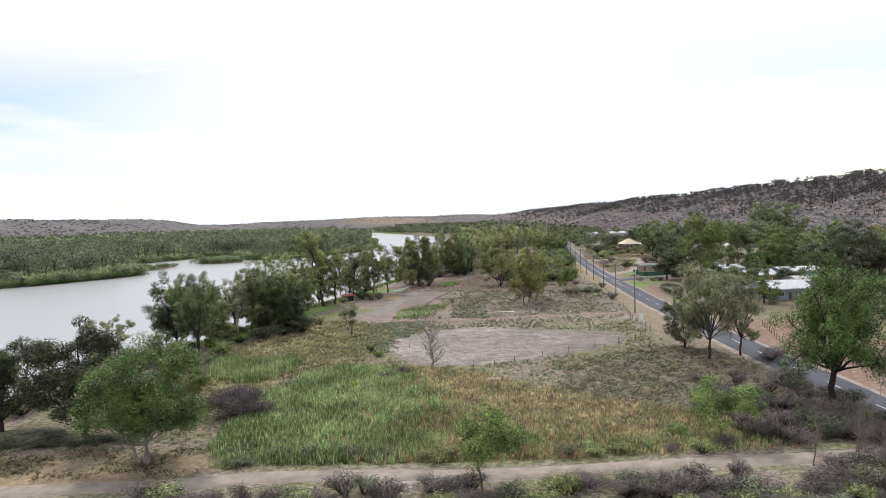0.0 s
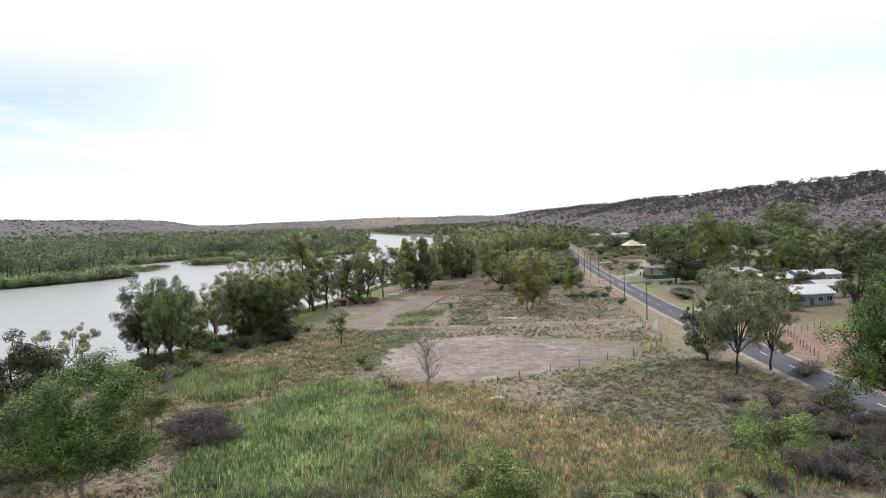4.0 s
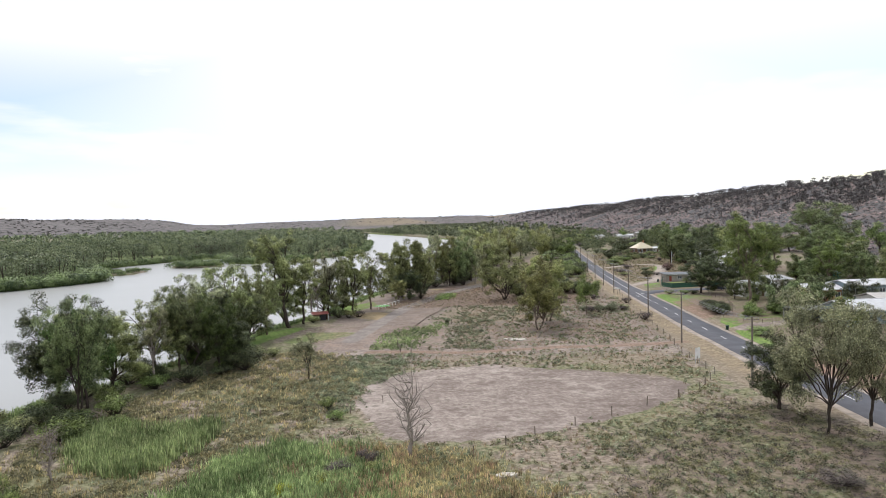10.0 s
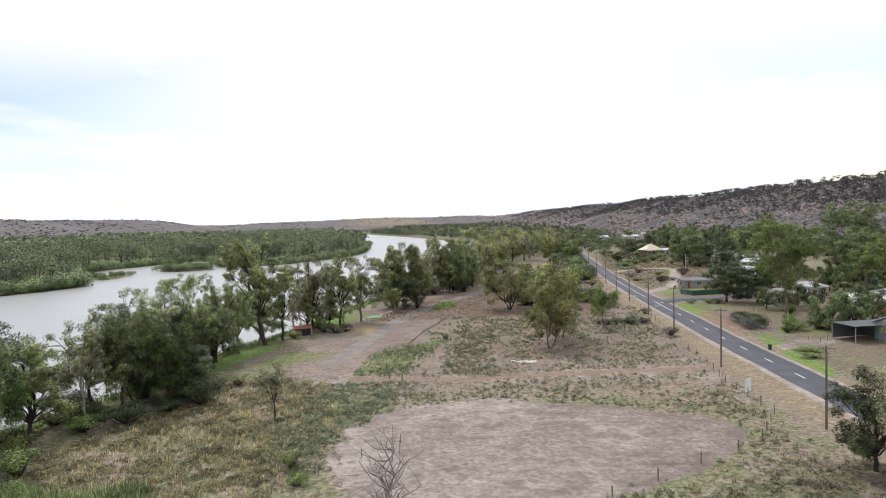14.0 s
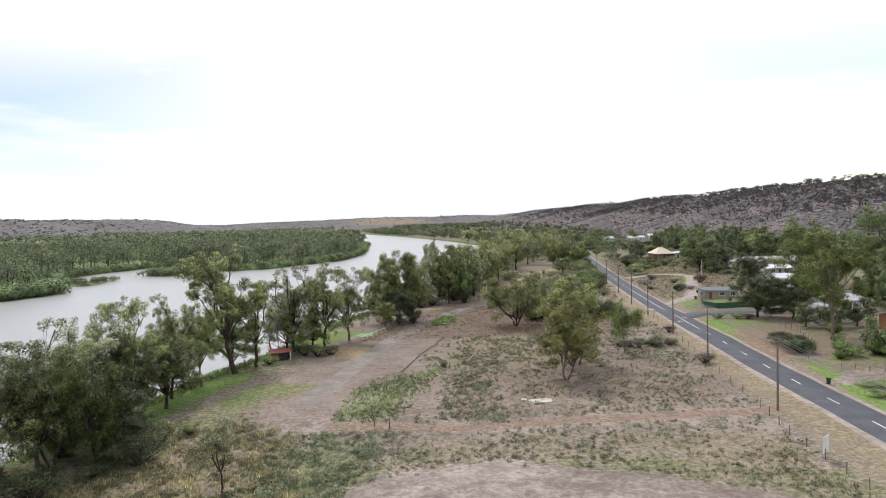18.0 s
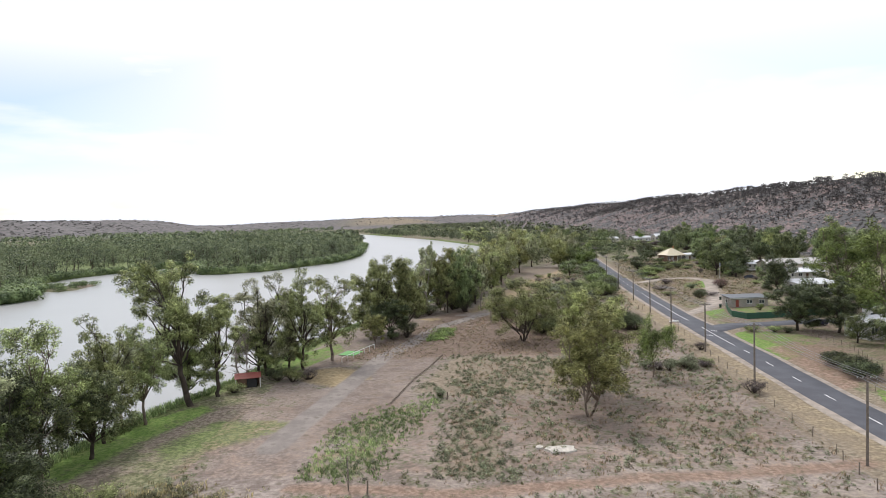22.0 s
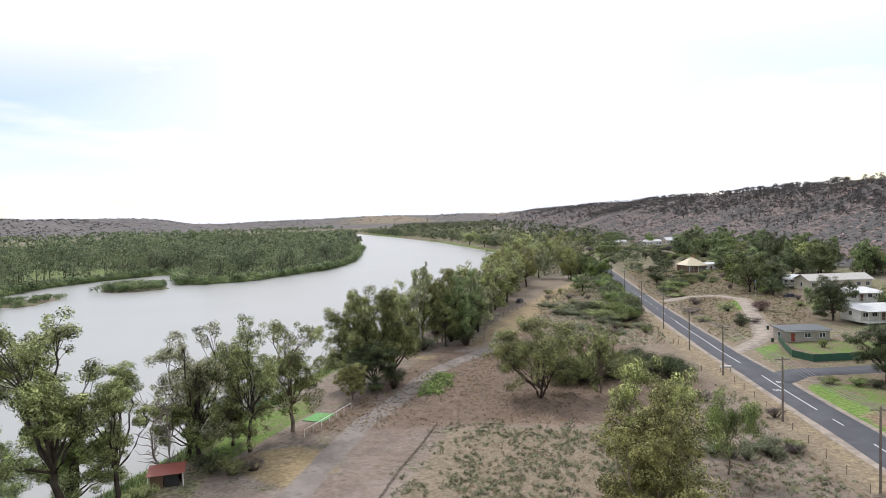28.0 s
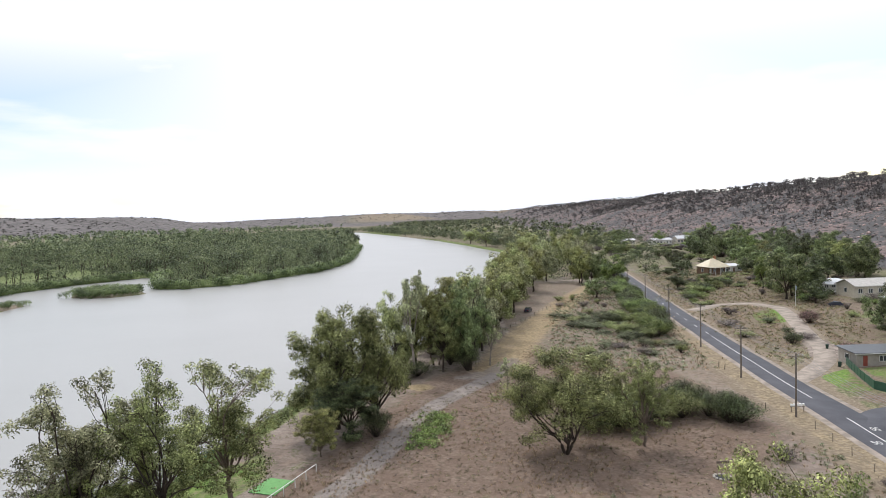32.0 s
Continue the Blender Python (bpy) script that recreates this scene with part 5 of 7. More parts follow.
scatter("sparse_reeds", within(REEDS, 1500, 29, (0.6, 1.2), keep=lambda q, r: q[:, 0] > r.normal(-6, 5, len(q))) + within(MEADOW, 500, 30, (0.5, 1.0), keep=lambda q, r: q[:, 1] < 79), [tuft(310 + i, 9, 0.35, 1.1, 0.035, 0.35) for i in range(6)], REED, "scattered green reeds in brown grass", "reeds")
scatter("reed_bed", within(REEDS, 6200, 1, (0.6, 1.35), 0.4, keep=lambda q, r: (q[:, 0] < r.normal(-6, 6, len(q))) & (np.sin(q[:, 0] * 0.4 + 1.6 * np.sin(q[:, 1] * 0.27)) * np.sin(q[:, 1] * 0.33 + q[:, 0] * 0.2) > r.normal(-0.5, 0.4, len(q)))), [tuft(i, 9, 0.35, 1.2, 0.035, 0.35) for i in range(8)], REED, "tall green reeds and long grass", "reeds")
scatter("olive_meadow", within(MEADOW, 4200, 11, (0.5, 1.0)) + within(REEDS, 2600, 28, (0.6, 1.1), keep=lambda q, r: q[:, 0] > r.normal(-9, 5, len(q))), [tuft(110 + i, 8, 0.35, 0.8, 0.035, 0.5) for i in range(6)], REED_OLIVE, "olive long grass fading to brown", "grass")
scatter("brown_seed_grass", within(REEDS, 3000, 12, (0.6, 1.05), keep=lambda q, r: (q[:, 0] > r.normal(-7, 6, len(q))) & (np.sin(q[:, 0] * 0.9) * np.sin(q[:, 1] * 0.5 + q[:, 0] * 0.4) > r.normal(-0.1, 0.4, len(q)))) + within(MEADOW, 900, 13, (0.5, 0.9)), [tuft(130 + i, 8, 0.35, 1.15, 0.03, 0.4) for i in range(6)], REED_BROWN, "brown seeding grass among the reeds", "grass")
scatter("meadow_herbs", within(MEADOW, 2600, 14, (0.5, 1.1)), [herb(150 + i, 11) for i in range(6)], LEAF_SAGE_GUM, "low olive plants in the long grass", "weeds")
scatter("sedge_patch", within(SEDGE, 1500, 2, (0.9, 1.5)), [tuft(20 + i, 9, 0.35, 1.3, 0.04, 0.3) for i in range(6)], REED, "bright green reeds near the bank", "reeds")
scatter("green_weed_strip", within(STRIP, 1000, 3, (0.5, 1.0)), [tuft(40 + i, 11, 0.35, 0.55, 0.035, 0.6) for i in range(5)], REED, "strip of tall green weeds", "grass")
FLAT = [(-46, 75), (-34, 150), (-28, 180), (-16, 172), (0, 176), (6, 236), (34, 238), (56, 262), (44, 150), (40, 78)]
clear = lambda q, r: (outline(q[:, 0], q[:, 1], OVAL) > r.normal(0.5, 0.8, len(q))) & (outline(q[:, 0], q[:, 1], YARD) > 0) & (along(q[:, 0], q[:, 1], CROSS) > r.normal(1.9, 0.4, len(q)))
patchy = lambda q, r: clear(q, r) & (np.sin(q[:, 0] * 0.33 + 2 * np.sin(q[:, 1] * 0.13)) * np.sin(q[:, 1] * 0.29 + 1.5 * np.sin(q[:, 0] * 0.2)) > r.normal(-0.05, 0.35, len(q)))
scatter("field_weeds", within(FLAT, 4200, 4, (0.4, 1.5), keep=patchy), [herb(i, 40, 0.36, 0.46, (0.14, 0.08)) for i in range(8)], LEAF_SAGE, "low grey-green weeds in the dry field", "weeds")
scatter("field_herbs", within(FLAT, 3400, 5, (0.5, 1.3), keep=patchy), [herb(30 + i, 40, 0.36, 0.46, (0.14, 0.08)) for i in range(8)], WEED, "low green weeds in the dry field", "weeds")
WEST = [(-46, 96), (-30, 100), (-16, 122), (-13, 150), (-20, 172), (-30, 176), (-42, 150), (-50, 120)]
clumped = lambda q, r: np.sin(q[:, 0] * 0.62 + 1.7 * np.sin(q[:, 1] * 0.31)) * np.sin(q[:, 1] * 0.55 + 1.4 * np.sin(q[:, 0] * 0.4)) > r.normal(0.12, 0.22, len(q))
scatter("creeping_weeds", within(WEST, 4600, 15, (0.7, 1.8), keep=clumped), [herb(170 + i, 30, 0.6, 0.32, (0.15, 0.07)) for i in range(6)], WEED, "low dark creeping weeds between bank and field", "weeds")
scatter("western_grass", within(WEST, 2200, 16, (0.6, 1.2)), [tuft(190 + i, 8, 0.35, 0.6, 0.035, 0.6) for i in range(6)], REED_OLIVE, "olive grass between bank and field", "grass")
scatter("dry_grass", within(FLAT, 5200, 6, (0.6, 1.2), keep=lambda q, r: clear(q, r) & (outline(q[:, 0], q[:, 1], HEATH) > r.normal(-1, 2, len(q)))), [tuft(60 + i, 6, 0.3, 0.4, 0.03, 0.8) for i in range(6)], GRASS_DRY, "dry straw-coloured grass tufts", "grass")
scatter("dark_heath", within(HEATH, 1100, 23, (0.5, 1.1), keep=lambda q, r: np.sin(q[:, 0] * 0.8 + np.sin(q[:, 1])) * np.sin(q[:, 1] * 0.7) > r.normal(-0.2, 0.4, len(q))), [herb(260 + i, 24, 0.42, 0.42, (0.14, 0.07)) for i in range(6)], LEAF_DARK, "dark low weeds dotting the dry field", "weeds")
scatter("olive_heath", within(HEATH, 2200, 33, (0.6, 1.4), keep=lambda q, r: np.sin(q[:, 0] * 0.8 + np.sin(q[:, 1])) * np.sin(q[:, 1] * 0.7) > r.normal(-0.2, 0.4, len(q))), [herb(320 + i, 24, 0.42, 0.38, (0.14, 0.07)) for i in range(6)], WEED, "olive low weeds dotting the dry field", "weeds")
scatter("brown_heath", within(HEATH, 1800, 24, (0.8, 1.7)), [herb(270 + i, 20, 0.45, 0.4, (0.22, 0.03)) for i in range(6)], LEAF_GREY, "brown dry twiggy growth in the field", "weeds")
TRACK_WEEDS = [(-2.4, 258), (1.2, 259.5), (4.6, 273.6), (1, 276), (-1, 266)]
scatter("track_weeds", within(TRACK_WEEDS, 420, 25, (0.8, 1.7)), [herb(280 + i, 16, 0.45, 0.5) for i in range(5)], LEAF_BRIGHT, "green weeds beside the curving track", "weeds")
LITTER = [(-20, 238), (4, 240), (34, 240), (50, 262), (44, 300), (26, 330), (12, 296), (0, 290)]
scatter("bark_litter", within(LITTER, 1500, 26, (0.5, 1.3)), [herb(290 + i, 7, 0.5, 0.08, (0.3, 0.05)) for i in range(6)], LEAF_GREY, "fallen bark and twigs on bare soil", "litter")
scatter("flat_straw", within(LITTER, 2600, 34, (0.5, 1.1), keep=lambda q, r: np.sin(q[:, 0] * 0.21 + 1) * np.sin(q[:, 1] * 0.17) > r.normal(0, 0.3, len(q))), [tuft(330 + i, 7, 0.3, 0.35, 0.03, 0.9) for i in range(6)], GRASS_DRY, "thin straw grass on bare soil", "grass")
scatter("corner_weeds", within([(-58, 70), (-28, 70), (-26, 78), (-40, 80), (-58, 79)], 900, 35, (0.5, 1.3), keep=lambda q, r: np.sin(q[:, 0] * 0.5) * np.sin(q[:, 1] * 0.6 + 1) > r.normal(0, 0.3, len(q))), [herb(340 + i, 11) for i in range(5)], WEED, "low weeds and leaf litter beside the track", "weeds")
scatter("sparse_flat_weeds", within(LITTER, 2400, 27, (0.4, 1.1)), [herb(300 + i, 10, 0.4, 0.3) for i in range(5)], WEED, "sparse weeds on bare soil", "weeds")
EAST = [(74, 300), (90, 300), (118, 345), (150, 420), (150, 520), (108, 520), (84, 410)]
clear_drive = lambda q, r: along(q[:, 0], q[:, 1], DRIVE) > 3.2
scatter("village_weeds", within(EAST, 3600, 36, (0.6, 1.7), keep=clear_drive), [herb(350 + i, 11, 0.5, 0.4, (0.28, 0.14)) for i in range(6)], WEED, "low weeds and garden growth beyond the road", "weeds")
scatter("village_grass", within(EAST, 3000, 37, (0.7, 1.4), keep=clear_drive), [tuft(360 + i, 7, 0.35, 0.4, 0.05, 0.9) for i in range(6)], GRASS_DRY, "dry grass beyond the road", "grass")
UPPER = [(26, 300), (60, 300), (76, 400), (80, 455), (48, 420), (36, 372)]
scatter("upper_flat_weeds", within(UPPER, 2600, 38, (0.6, 1.6)), [herb(370 + i, 11, 0.5, 0.4, (0.28, 0.14)) for i in range(6)], LEAF_SAGE, "grey-green weeds on the far flat", "weeds")
scatter("upper_flat_grass", within(UPPER, 2200, 39, (0.7, 1.4)), [tuft(380 + i, 7, 0.35, 0.4, 0.05, 0.9) for i in range(6)], GRASS_DRY, "dry straw grass on the far flat", "grass")
scatter("lot_weeds", within(LOT, 1300, 17, (0.4, 1.3), keep=clumped) + within(LOT_B, 420, 18, (0.6, 1.5)), [herb(210 + i, 40, 0.36, 0.46, (0.14, 0.08)) for i in range(6)], LEAF_SAGE, "grey-green weeds on pale soil", "weeds")
scatter("strip_weeds", within(STRIP, 240, 19, (0.6, 1.3)) + within(HERB, 400, 20, (0.8, 1.5)), [herb(220 + i, 34, 0.42, 0.4, (0.16, 0.08)) for i in range(6)], LEAF_SAGE, "leafy grey-green weeds in dense strips", "weeds")
scatter("weed_patch", within(HERB, 800, 7, (0.6, 1.5), keep=clumped), [herb(60 + i, 36, 0.42, 0.42, (0.15, 0.08)) for i in range(6)], LEAF_SAGE, "grey-green creeping weeds", "weeds")


def bank_points(a, b, n, seed, size, inland=(0, 3)):
    r = np.random.default_rng(seed)
    nb = np.array(NEAR_BANK)
    y = r.uniform(a, b, n)
    x = np.interp(y, nb[:, 1], nb[:, 0]) + r.uniform(*inland, n)
    return [(p, q, z, r.uniform(*size), r.uniform(0, 6.28)) for p, q, z in zip(x, y, relief(x, y))]


scatter("bank_reeds", bank_points(90, 330, 3600, 8, (0.7, 1.3), (-0.5, 4)), [tuft(80 + i, 9, 0.3, 1.0, 0.04, 0.4) for i in range(6)], REED, "green reeds along the water's edge", "reeds")


# ---- far woods, hill scrub and skyline trees ----
def far_tree(seed, h=14.0, r=7.4, cards=250, leaf=(0.72, 0.56)):
    g = np.random.default_rng(seed)
    k = 14
    a = g.uniform(0, 6.28, k)
    d = g.random(k) ** 0.6
    pts = np.stack([np.cos(a) * r * 0.64 * d, np.sin(a) * r * 0.64 * d, h * (0.86 - 0.6 * g.random(k) - 0.1 * d)], 1)
    cr = g.uniform(0.28, 0.44, k)[:, None] * np.array([[r, r, h * 0.36]])
    return leaves(g, pts, cr, cards, *leaf, tight=0.45)


def far_trunk(seed, h=15.0):
    g = np.random.default_rng(seed)
    return joined([tube(bend(g, (0, 0, -0.5), (g.normal(0, 1), g.normal(0, 1), h * 0.6), 3, 0.05), np.array([0.24, 0.18, 0.1]), 4) for _ in range(2)])


g = np.random.default_rng(77)
q = np.concatenate([np.column_stack([g.uniform(-700, -70, 8400), 310 + 1500 * g.random(8400) ** 1.6]), np.column_stack([g.uniform(-420, -180, 500), g.uniform(250, 560, 500)])])
q = q[outline(q[:, 0], q[:, 1], RIVER) > 4]
gaps = np.sin(q[:, 0] * 0.021 + 1.2 * np.sin(q[:, 1] * 0.013)) * np.sin(q[:, 1] * 0.017 + 0.8)
q = q[(gaps > g.normal(-0.42, 0.2, len(q))) | (outline(q[:, 0], q[:, 1], RIVER) < 30)]
q = q[(np.abs(q[:, 0]) < 0.75 * q[:, 1] + 60)][:3900]
size = g.uniform(0.55, 1.35, len(q)) * np.where(outline(q[:, 0], q[:, 1], RIVER) < 12, 0.6, 1.0)
spots = [(float(x), float(y), z, s, a) for (x, y), z, s, a in zip(q, relief(q[:, 0], q[:, 1]), size, g.uniform(0, 6.28, len(q)))]
scatter("floodplain_woods", [p for p in spots if p[1] < 850], [far_tree(i) for i in range(10)], LEAF_FAR, "green gum woodland on the far side of the river", "woods")
scatter("floodplain_woods_beyond", [p for p in spots if p[1] >= 850], [far_tree(i, cards=110, leaf=(1.2, 0.95)) for i in range(10)], LEAF_FAR, "green gum woodland further down the river", "woods")
low = q[(q[:, 1] < 900)]
low = np.concatenate([low + g.normal(0, 5, low.shape), low + g.normal(0, 7, low.shape)])
low = low[outline(low[:, 0], low[:, 1], RIVER) > 3]
mound = [leaves(np.random.default_rng(330 + i), np.array([[0, 0, 0.9], [1.8, 0.6, 0.8], [-1.5, 1.1, 1.0]]), np.array([[2.3, 2.3, 1.3]] * 3), 60, 0.8, 0.6, tight=0.5) for i in range(6)]
scatter("floodplain_undergrowth", [(x, y, z, s, a) for (x, y), z, s, a in zip(low, relief(low[:, 0], low[:, 1]), g.uniform(0.7, 1.7, len(low)), g.uniform(0, 6.28, len(low)))], mound, LEAF_FAR, "low green undergrowth between the floodplain gums", "undergrowth")
scatter("floodplain_trunks", spots, [far_trunk(i) for i in range(10)], BARK_DARK, "grey trunks in the far woodland", "woods")
# thickets at the water's edge across the river
fb = np.array(FAR_LAND[4:27])
edge = []
for (ax, ay), (bx, by) in zip(fb, fb[1:]):
    n = int(math.hypot(bx - ax, by - ay) / 1.1)
    for k in range(n):
        t = (k + g.random()) / n
        edge.append((ax + (bx - ax) * t, ay + (by - ay) * t))
edge = np.array(edge)[:1400]
edge = edge + g.normal(0, 2.2, edge.shape)
edge = edge[outline(edge[:, 0], edge[:, 1], RIVER) > -0.8]
isl = np.array([(x, y) for x, y, *_ in within(ISLET, 110, 9, (1, 1), -1)])
spit = np.array([(x, y) for x, y, *_ in within(REED_SPIT, 90, 10, (1, 1), -1)])
shrub_m = [leaves(np.random.default_rng(300 + i), np.array([[0, 0, 1.1], [1.2, 0.3, 0.9], [-0.9, 0.8, 1.3]]), np.array([[1.7, 1.7, 1.4]] * 3), 190, 0.42, 0.32, tight=0.6) for i in range(6)]


def low_growth(name, p, lo, hi, mat, label):
    scatter(name, [(x, y, max(z, RIVER_LEVEL), g.uniform(lo, hi), g.uniform(0, 6.28)) for (x, y), z in zip(p, relief(p[:, 0], p[:, 1]))], shrub_m, mat, label, "shrubs")


big_edge = edge[(edge[:, 1] < 455) & (edge[:, 0] < -170)] + g.normal(0, 5, (1, 2))
big_edge = np.concatenate([big_edge, np.column_stack([g.uniform(-250, -186, 160), g.uniform(335, 425, 160)])])
big_edge = big_edge[outline(big_edge[:, 0], big_edge[:, 1], RIVER) > 0]
big_edge = np.concatenate([big_edge, big_edge + g.normal(0, 2.5, big_edge.shape)])
big_edge = big_edge[outline(big_edge[:, 0], big_edge[:, 1], RIVER) > 0]
low_growth("willow_thicket", big_edge, 1.2, 2.3, LEAF_WILLOW, "tall rounded green thicket on the far spit")
low_growth("bank_thicket", edge, 0.9, 2.2, LEAF_WILLOW, "bright green thicket along the far bank")
low_growth("islet_thicket", isl, 0.9, 1.7, LEAF_WILLOW, "low green thicket covering an islet")
low_growth("reed_spit_thicket", spit, 0.6, 1.0, LEAF_WILLOW, "low green reeds on a muddy spit")
near_bank_far = np.column_stack([g.uniform(-20, 20, 500), g.uniform(560, 2100, 500)])
nb = np.array(NEAR_BANK)
near_bank_far[:, 0] += np.interp(near_bank_far[:, 1], nb[:, 1], nb[:, 0]) + 24
scatter("distant_bank_woods", [(x, y, z, g.uniform(0.7, 1.2), g.uniform(0, 6)) for (x, y), z in zip(near_bank_far, relief(near_bank_far[:, 0], near_bank_far[:, 1]))], [far_tree(50 + i) for i in range(8)], LEAF_FAR, "distant woodland along the near bank", "woods")
vp = np.column_stack([g.uniform(-500, 230, 1500), g.uniform(900, 3700, 1500)])
vp = vp[relief(vp[:, 0], vp[:, 1]) < 12]
vp = vp[(outline(vp[:, 0], vp[:, 1], RIVER) > 5) & (vp[:, 0] > -150 - 0.02 * vp[:, 1])]
scatter("valley_woods", [(x, y, z, g.uniform(0.8, 1.5), g.uniform(0, 6)) for (x, y), z in zip(vp, relief(vp[:, 0], vp[:, 1]))], [far_tree(60 + i, cards=46, leaf=(2.6, 2.0)) for i in range(8)], LEAF_FAR, "hazy green woodland filling the far valley", "woods")
vw = np.column_stack([g.uniform(-2600, -500, 1500), g.uniform(900, 3400, 1500)])
vw = vw[np.abs(vw[:, 0]) < 0.72 * vw[:, 1]]
vw = vw[relief(vw[:, 0], vw[:, 1]) < 4]
scatter("western_woods", [(x, y, z, g.uniform(0.8, 1.6), g.uniform(0, 6)) for (x, y), z in zip(vw, relief(vw[:, 0], vw[:, 1]))], [far_tree(70 + i, cards=36, leaf=(3.2, 2.4)) for i in range(8)], LEAF_FAR, "woodland spread over the distant floodplain", "woods")
tw = np.concatenate([np.column_stack([g.uniform(100, 225, 420), g.uniform(420, 1150, 420)]), np.column_stack([g.uniform(30, 110, 240), g.uniform(470, 1150, 240)])])
tw = tw[(np.abs(tw[:, 0] - road_x(tw[:, 1])) > 9) & (outline(tw[:, 0], tw[:, 1], RIVER) > 6)]
tw = tw[(np.hypot(tw[:, 0] - 138, tw[:, 1] - 478) > 24) & (np.hypot((tw[:, 0] - 205) * 0.6, tw[:, 1] - 740) > 24)]
for ex, ey in ((140, 478), (206, 752)):
    tt = np.clip((tw[:, 1] - 110) / (ey - 110), 0, 1)
    tw = tw[(np.abs(tw[:, 0] - (3 + (ex - 3) * tt)) > 16) | (tt >= 1) | (tt < 0.55)]
scatter("township_trees", [(x, y, z, g.uniform(0.5, 0.95), g.uniform(0, 6)) for (x, y), z in zip(tw, relief(tw[:, 0], tw[:, 1]))], [far_tree(90 + i) for i in range(8)], LEAF_FAR, "trees filling the far township below the hill", "woods")
dw = np.concatenate([np.column_stack([g.uniform(-3600, -1300, 5200), g.uniform(1700, 3900, 5200)]), np.column_stack([g.uniform(-2600, 2600, 2600), g.uniform(3650, 4900, 2600)])])
dw = dw[(relief(dw[:, 0], dw[:, 1]) > 9) & (np.abs(dw[:, 0]) < 0.74 * dw[:, 1])]
dw = dw[np.sin(dw[:, 0] * 0.011 + dw[:, 1] * 0.003) * np.sin(dw[:, 1] * 0.009) > g.normal(-0.2, 0.4, len(dw))]
scatter("plateau_scrub", [(x, y, z - 1, g.uniform(0.5, 1.1), g.uniform(0, 6)) for (x, y), z in zip(dw, relief(dw[:, 0], dw[:, 1]))], [far_tree(80 + i, 7, 9, cards=16, leaf=(5.0, 3.6)) for i in range(6)], LEAF_SCRUB, "dark dry scrub dotted over the distant plateaus", "scrub")
# scrub and rocks on the slope
h = np.column_stack([200 + 270 * g.random(46000) ** 0.7, 220 + 2300 * g.random(46000) ** 1.7])
h = h[(h[:, 0] < 0.85 * h[:, 1] + 60)]
hz = relief(h[:, 0], h[:, 1])
low_tree = [leaves(np.random.default_rng(400 + i), np.array([[0, 0, 1.0], [0.9, 0.4, 1.2]]), np.array([[1.5, 1.5, 1.0]] * 2), 18, 1.0, 0.75, tight=0.5) for i in range(6)]
scatter("hill_scrub", [(x, y, z - 0.2, g.uniform(0.3, 0.9) * (1.5 if x > 350 else 1.0), g.uniform(0, 6)) for (x, y), z in zip(h[:21000], hz[:21000])], low_tree, LEAF_SCRUB, "dark dry scrub on the rocky hillside", "scrub")


def boulder(seed):
    bm = bmesh.new()
    bmesh.ops.create_icosphere(bm, subdivisions=1, radius=1.0)
    rr = np.random.default_rng(seed)
    for v in bm.verts:
        v.co *= rr.uniform(0.7, 1.2)
        v.co.z *= 0.65
    out = np.array([v.co[:] for v in bm.verts]), np.array([[v.index for v in f.verts] for f in bm.faces])
    bm.free()
    return out


ROCK = plain("limestone_boulders", (0.44, 0.335, 0.305), 0.95, 0.1, 0.4, 0.3, grain=2)
scatter("hillside_rocks", [(x, y, z, 0.4 + 1.3 * g.random() ** 2, g.uniform(0, 6)) for (x, y), z in zip(h[21000:35000], hz[21000:35000])], [boulder(i) for i in range(6)], ROCK, "pale brown boulders scattered on the slope", "rocks")
# trees on the skyline
sk = np.column_stack([g.normal(405, 48, 2300), 380 + 2600 * g.random(2300) ** 1.6])
sk[:, 0] -= 60 * np.clip((sk[:, 1] - 1400) / 1800, 0, 1)


def umbrella(seed, h=8.0, r=6.0):
    q = np.random.default_rng(seed)
    k = 6
    a = q.uniform(0, 6.28, k)
    pts = np.stack([np.cos(a) * r * 0.6 * q.random(k), np.sin(a) * r * 0.6 * q.random(k), h * q.uniform(0.5, 0.88, k)], 1)
    return leaves(q, pts, np.array([[r * 0.5, r * 0.5, h * 0.2]] * k), 90, 1.05, 0.8)


sp = [(x, y, z - 0.3, g.uniform(0.6, 1.15), g.uniform(0, 6)) for (x, y), z in zip(sk, relief(sk[:, 0], sk[:, 1]))]
scatter("ridge_trees", sp, [umbrella(500 + i) for i in range(8)], LEAF_SCRUB, "flat-topped mallee trees along the ridge", "woods")
scatter("ridge_trunks", sp, [far_trunk(520 + i, 8) for i in range(8)], BARK_DARK, "thin dark trunks along the ridge", "woods")

stone = np.random.default_rng(31)
sx, sy = stone.uniform(-30, 60, 700), stone.uniform(57, 67.5, 700)
scatter("embankment_stones", [(x, y, z, stone.uniform(0.08, 0.3), stone.uniform(0, 6)) for x, y, z in zip(sx, sy, relief(sx, sy))], [boulder(40 + i) for i in range(5)], ROCK, "pale stones scattered on the track embankment", "rocks")


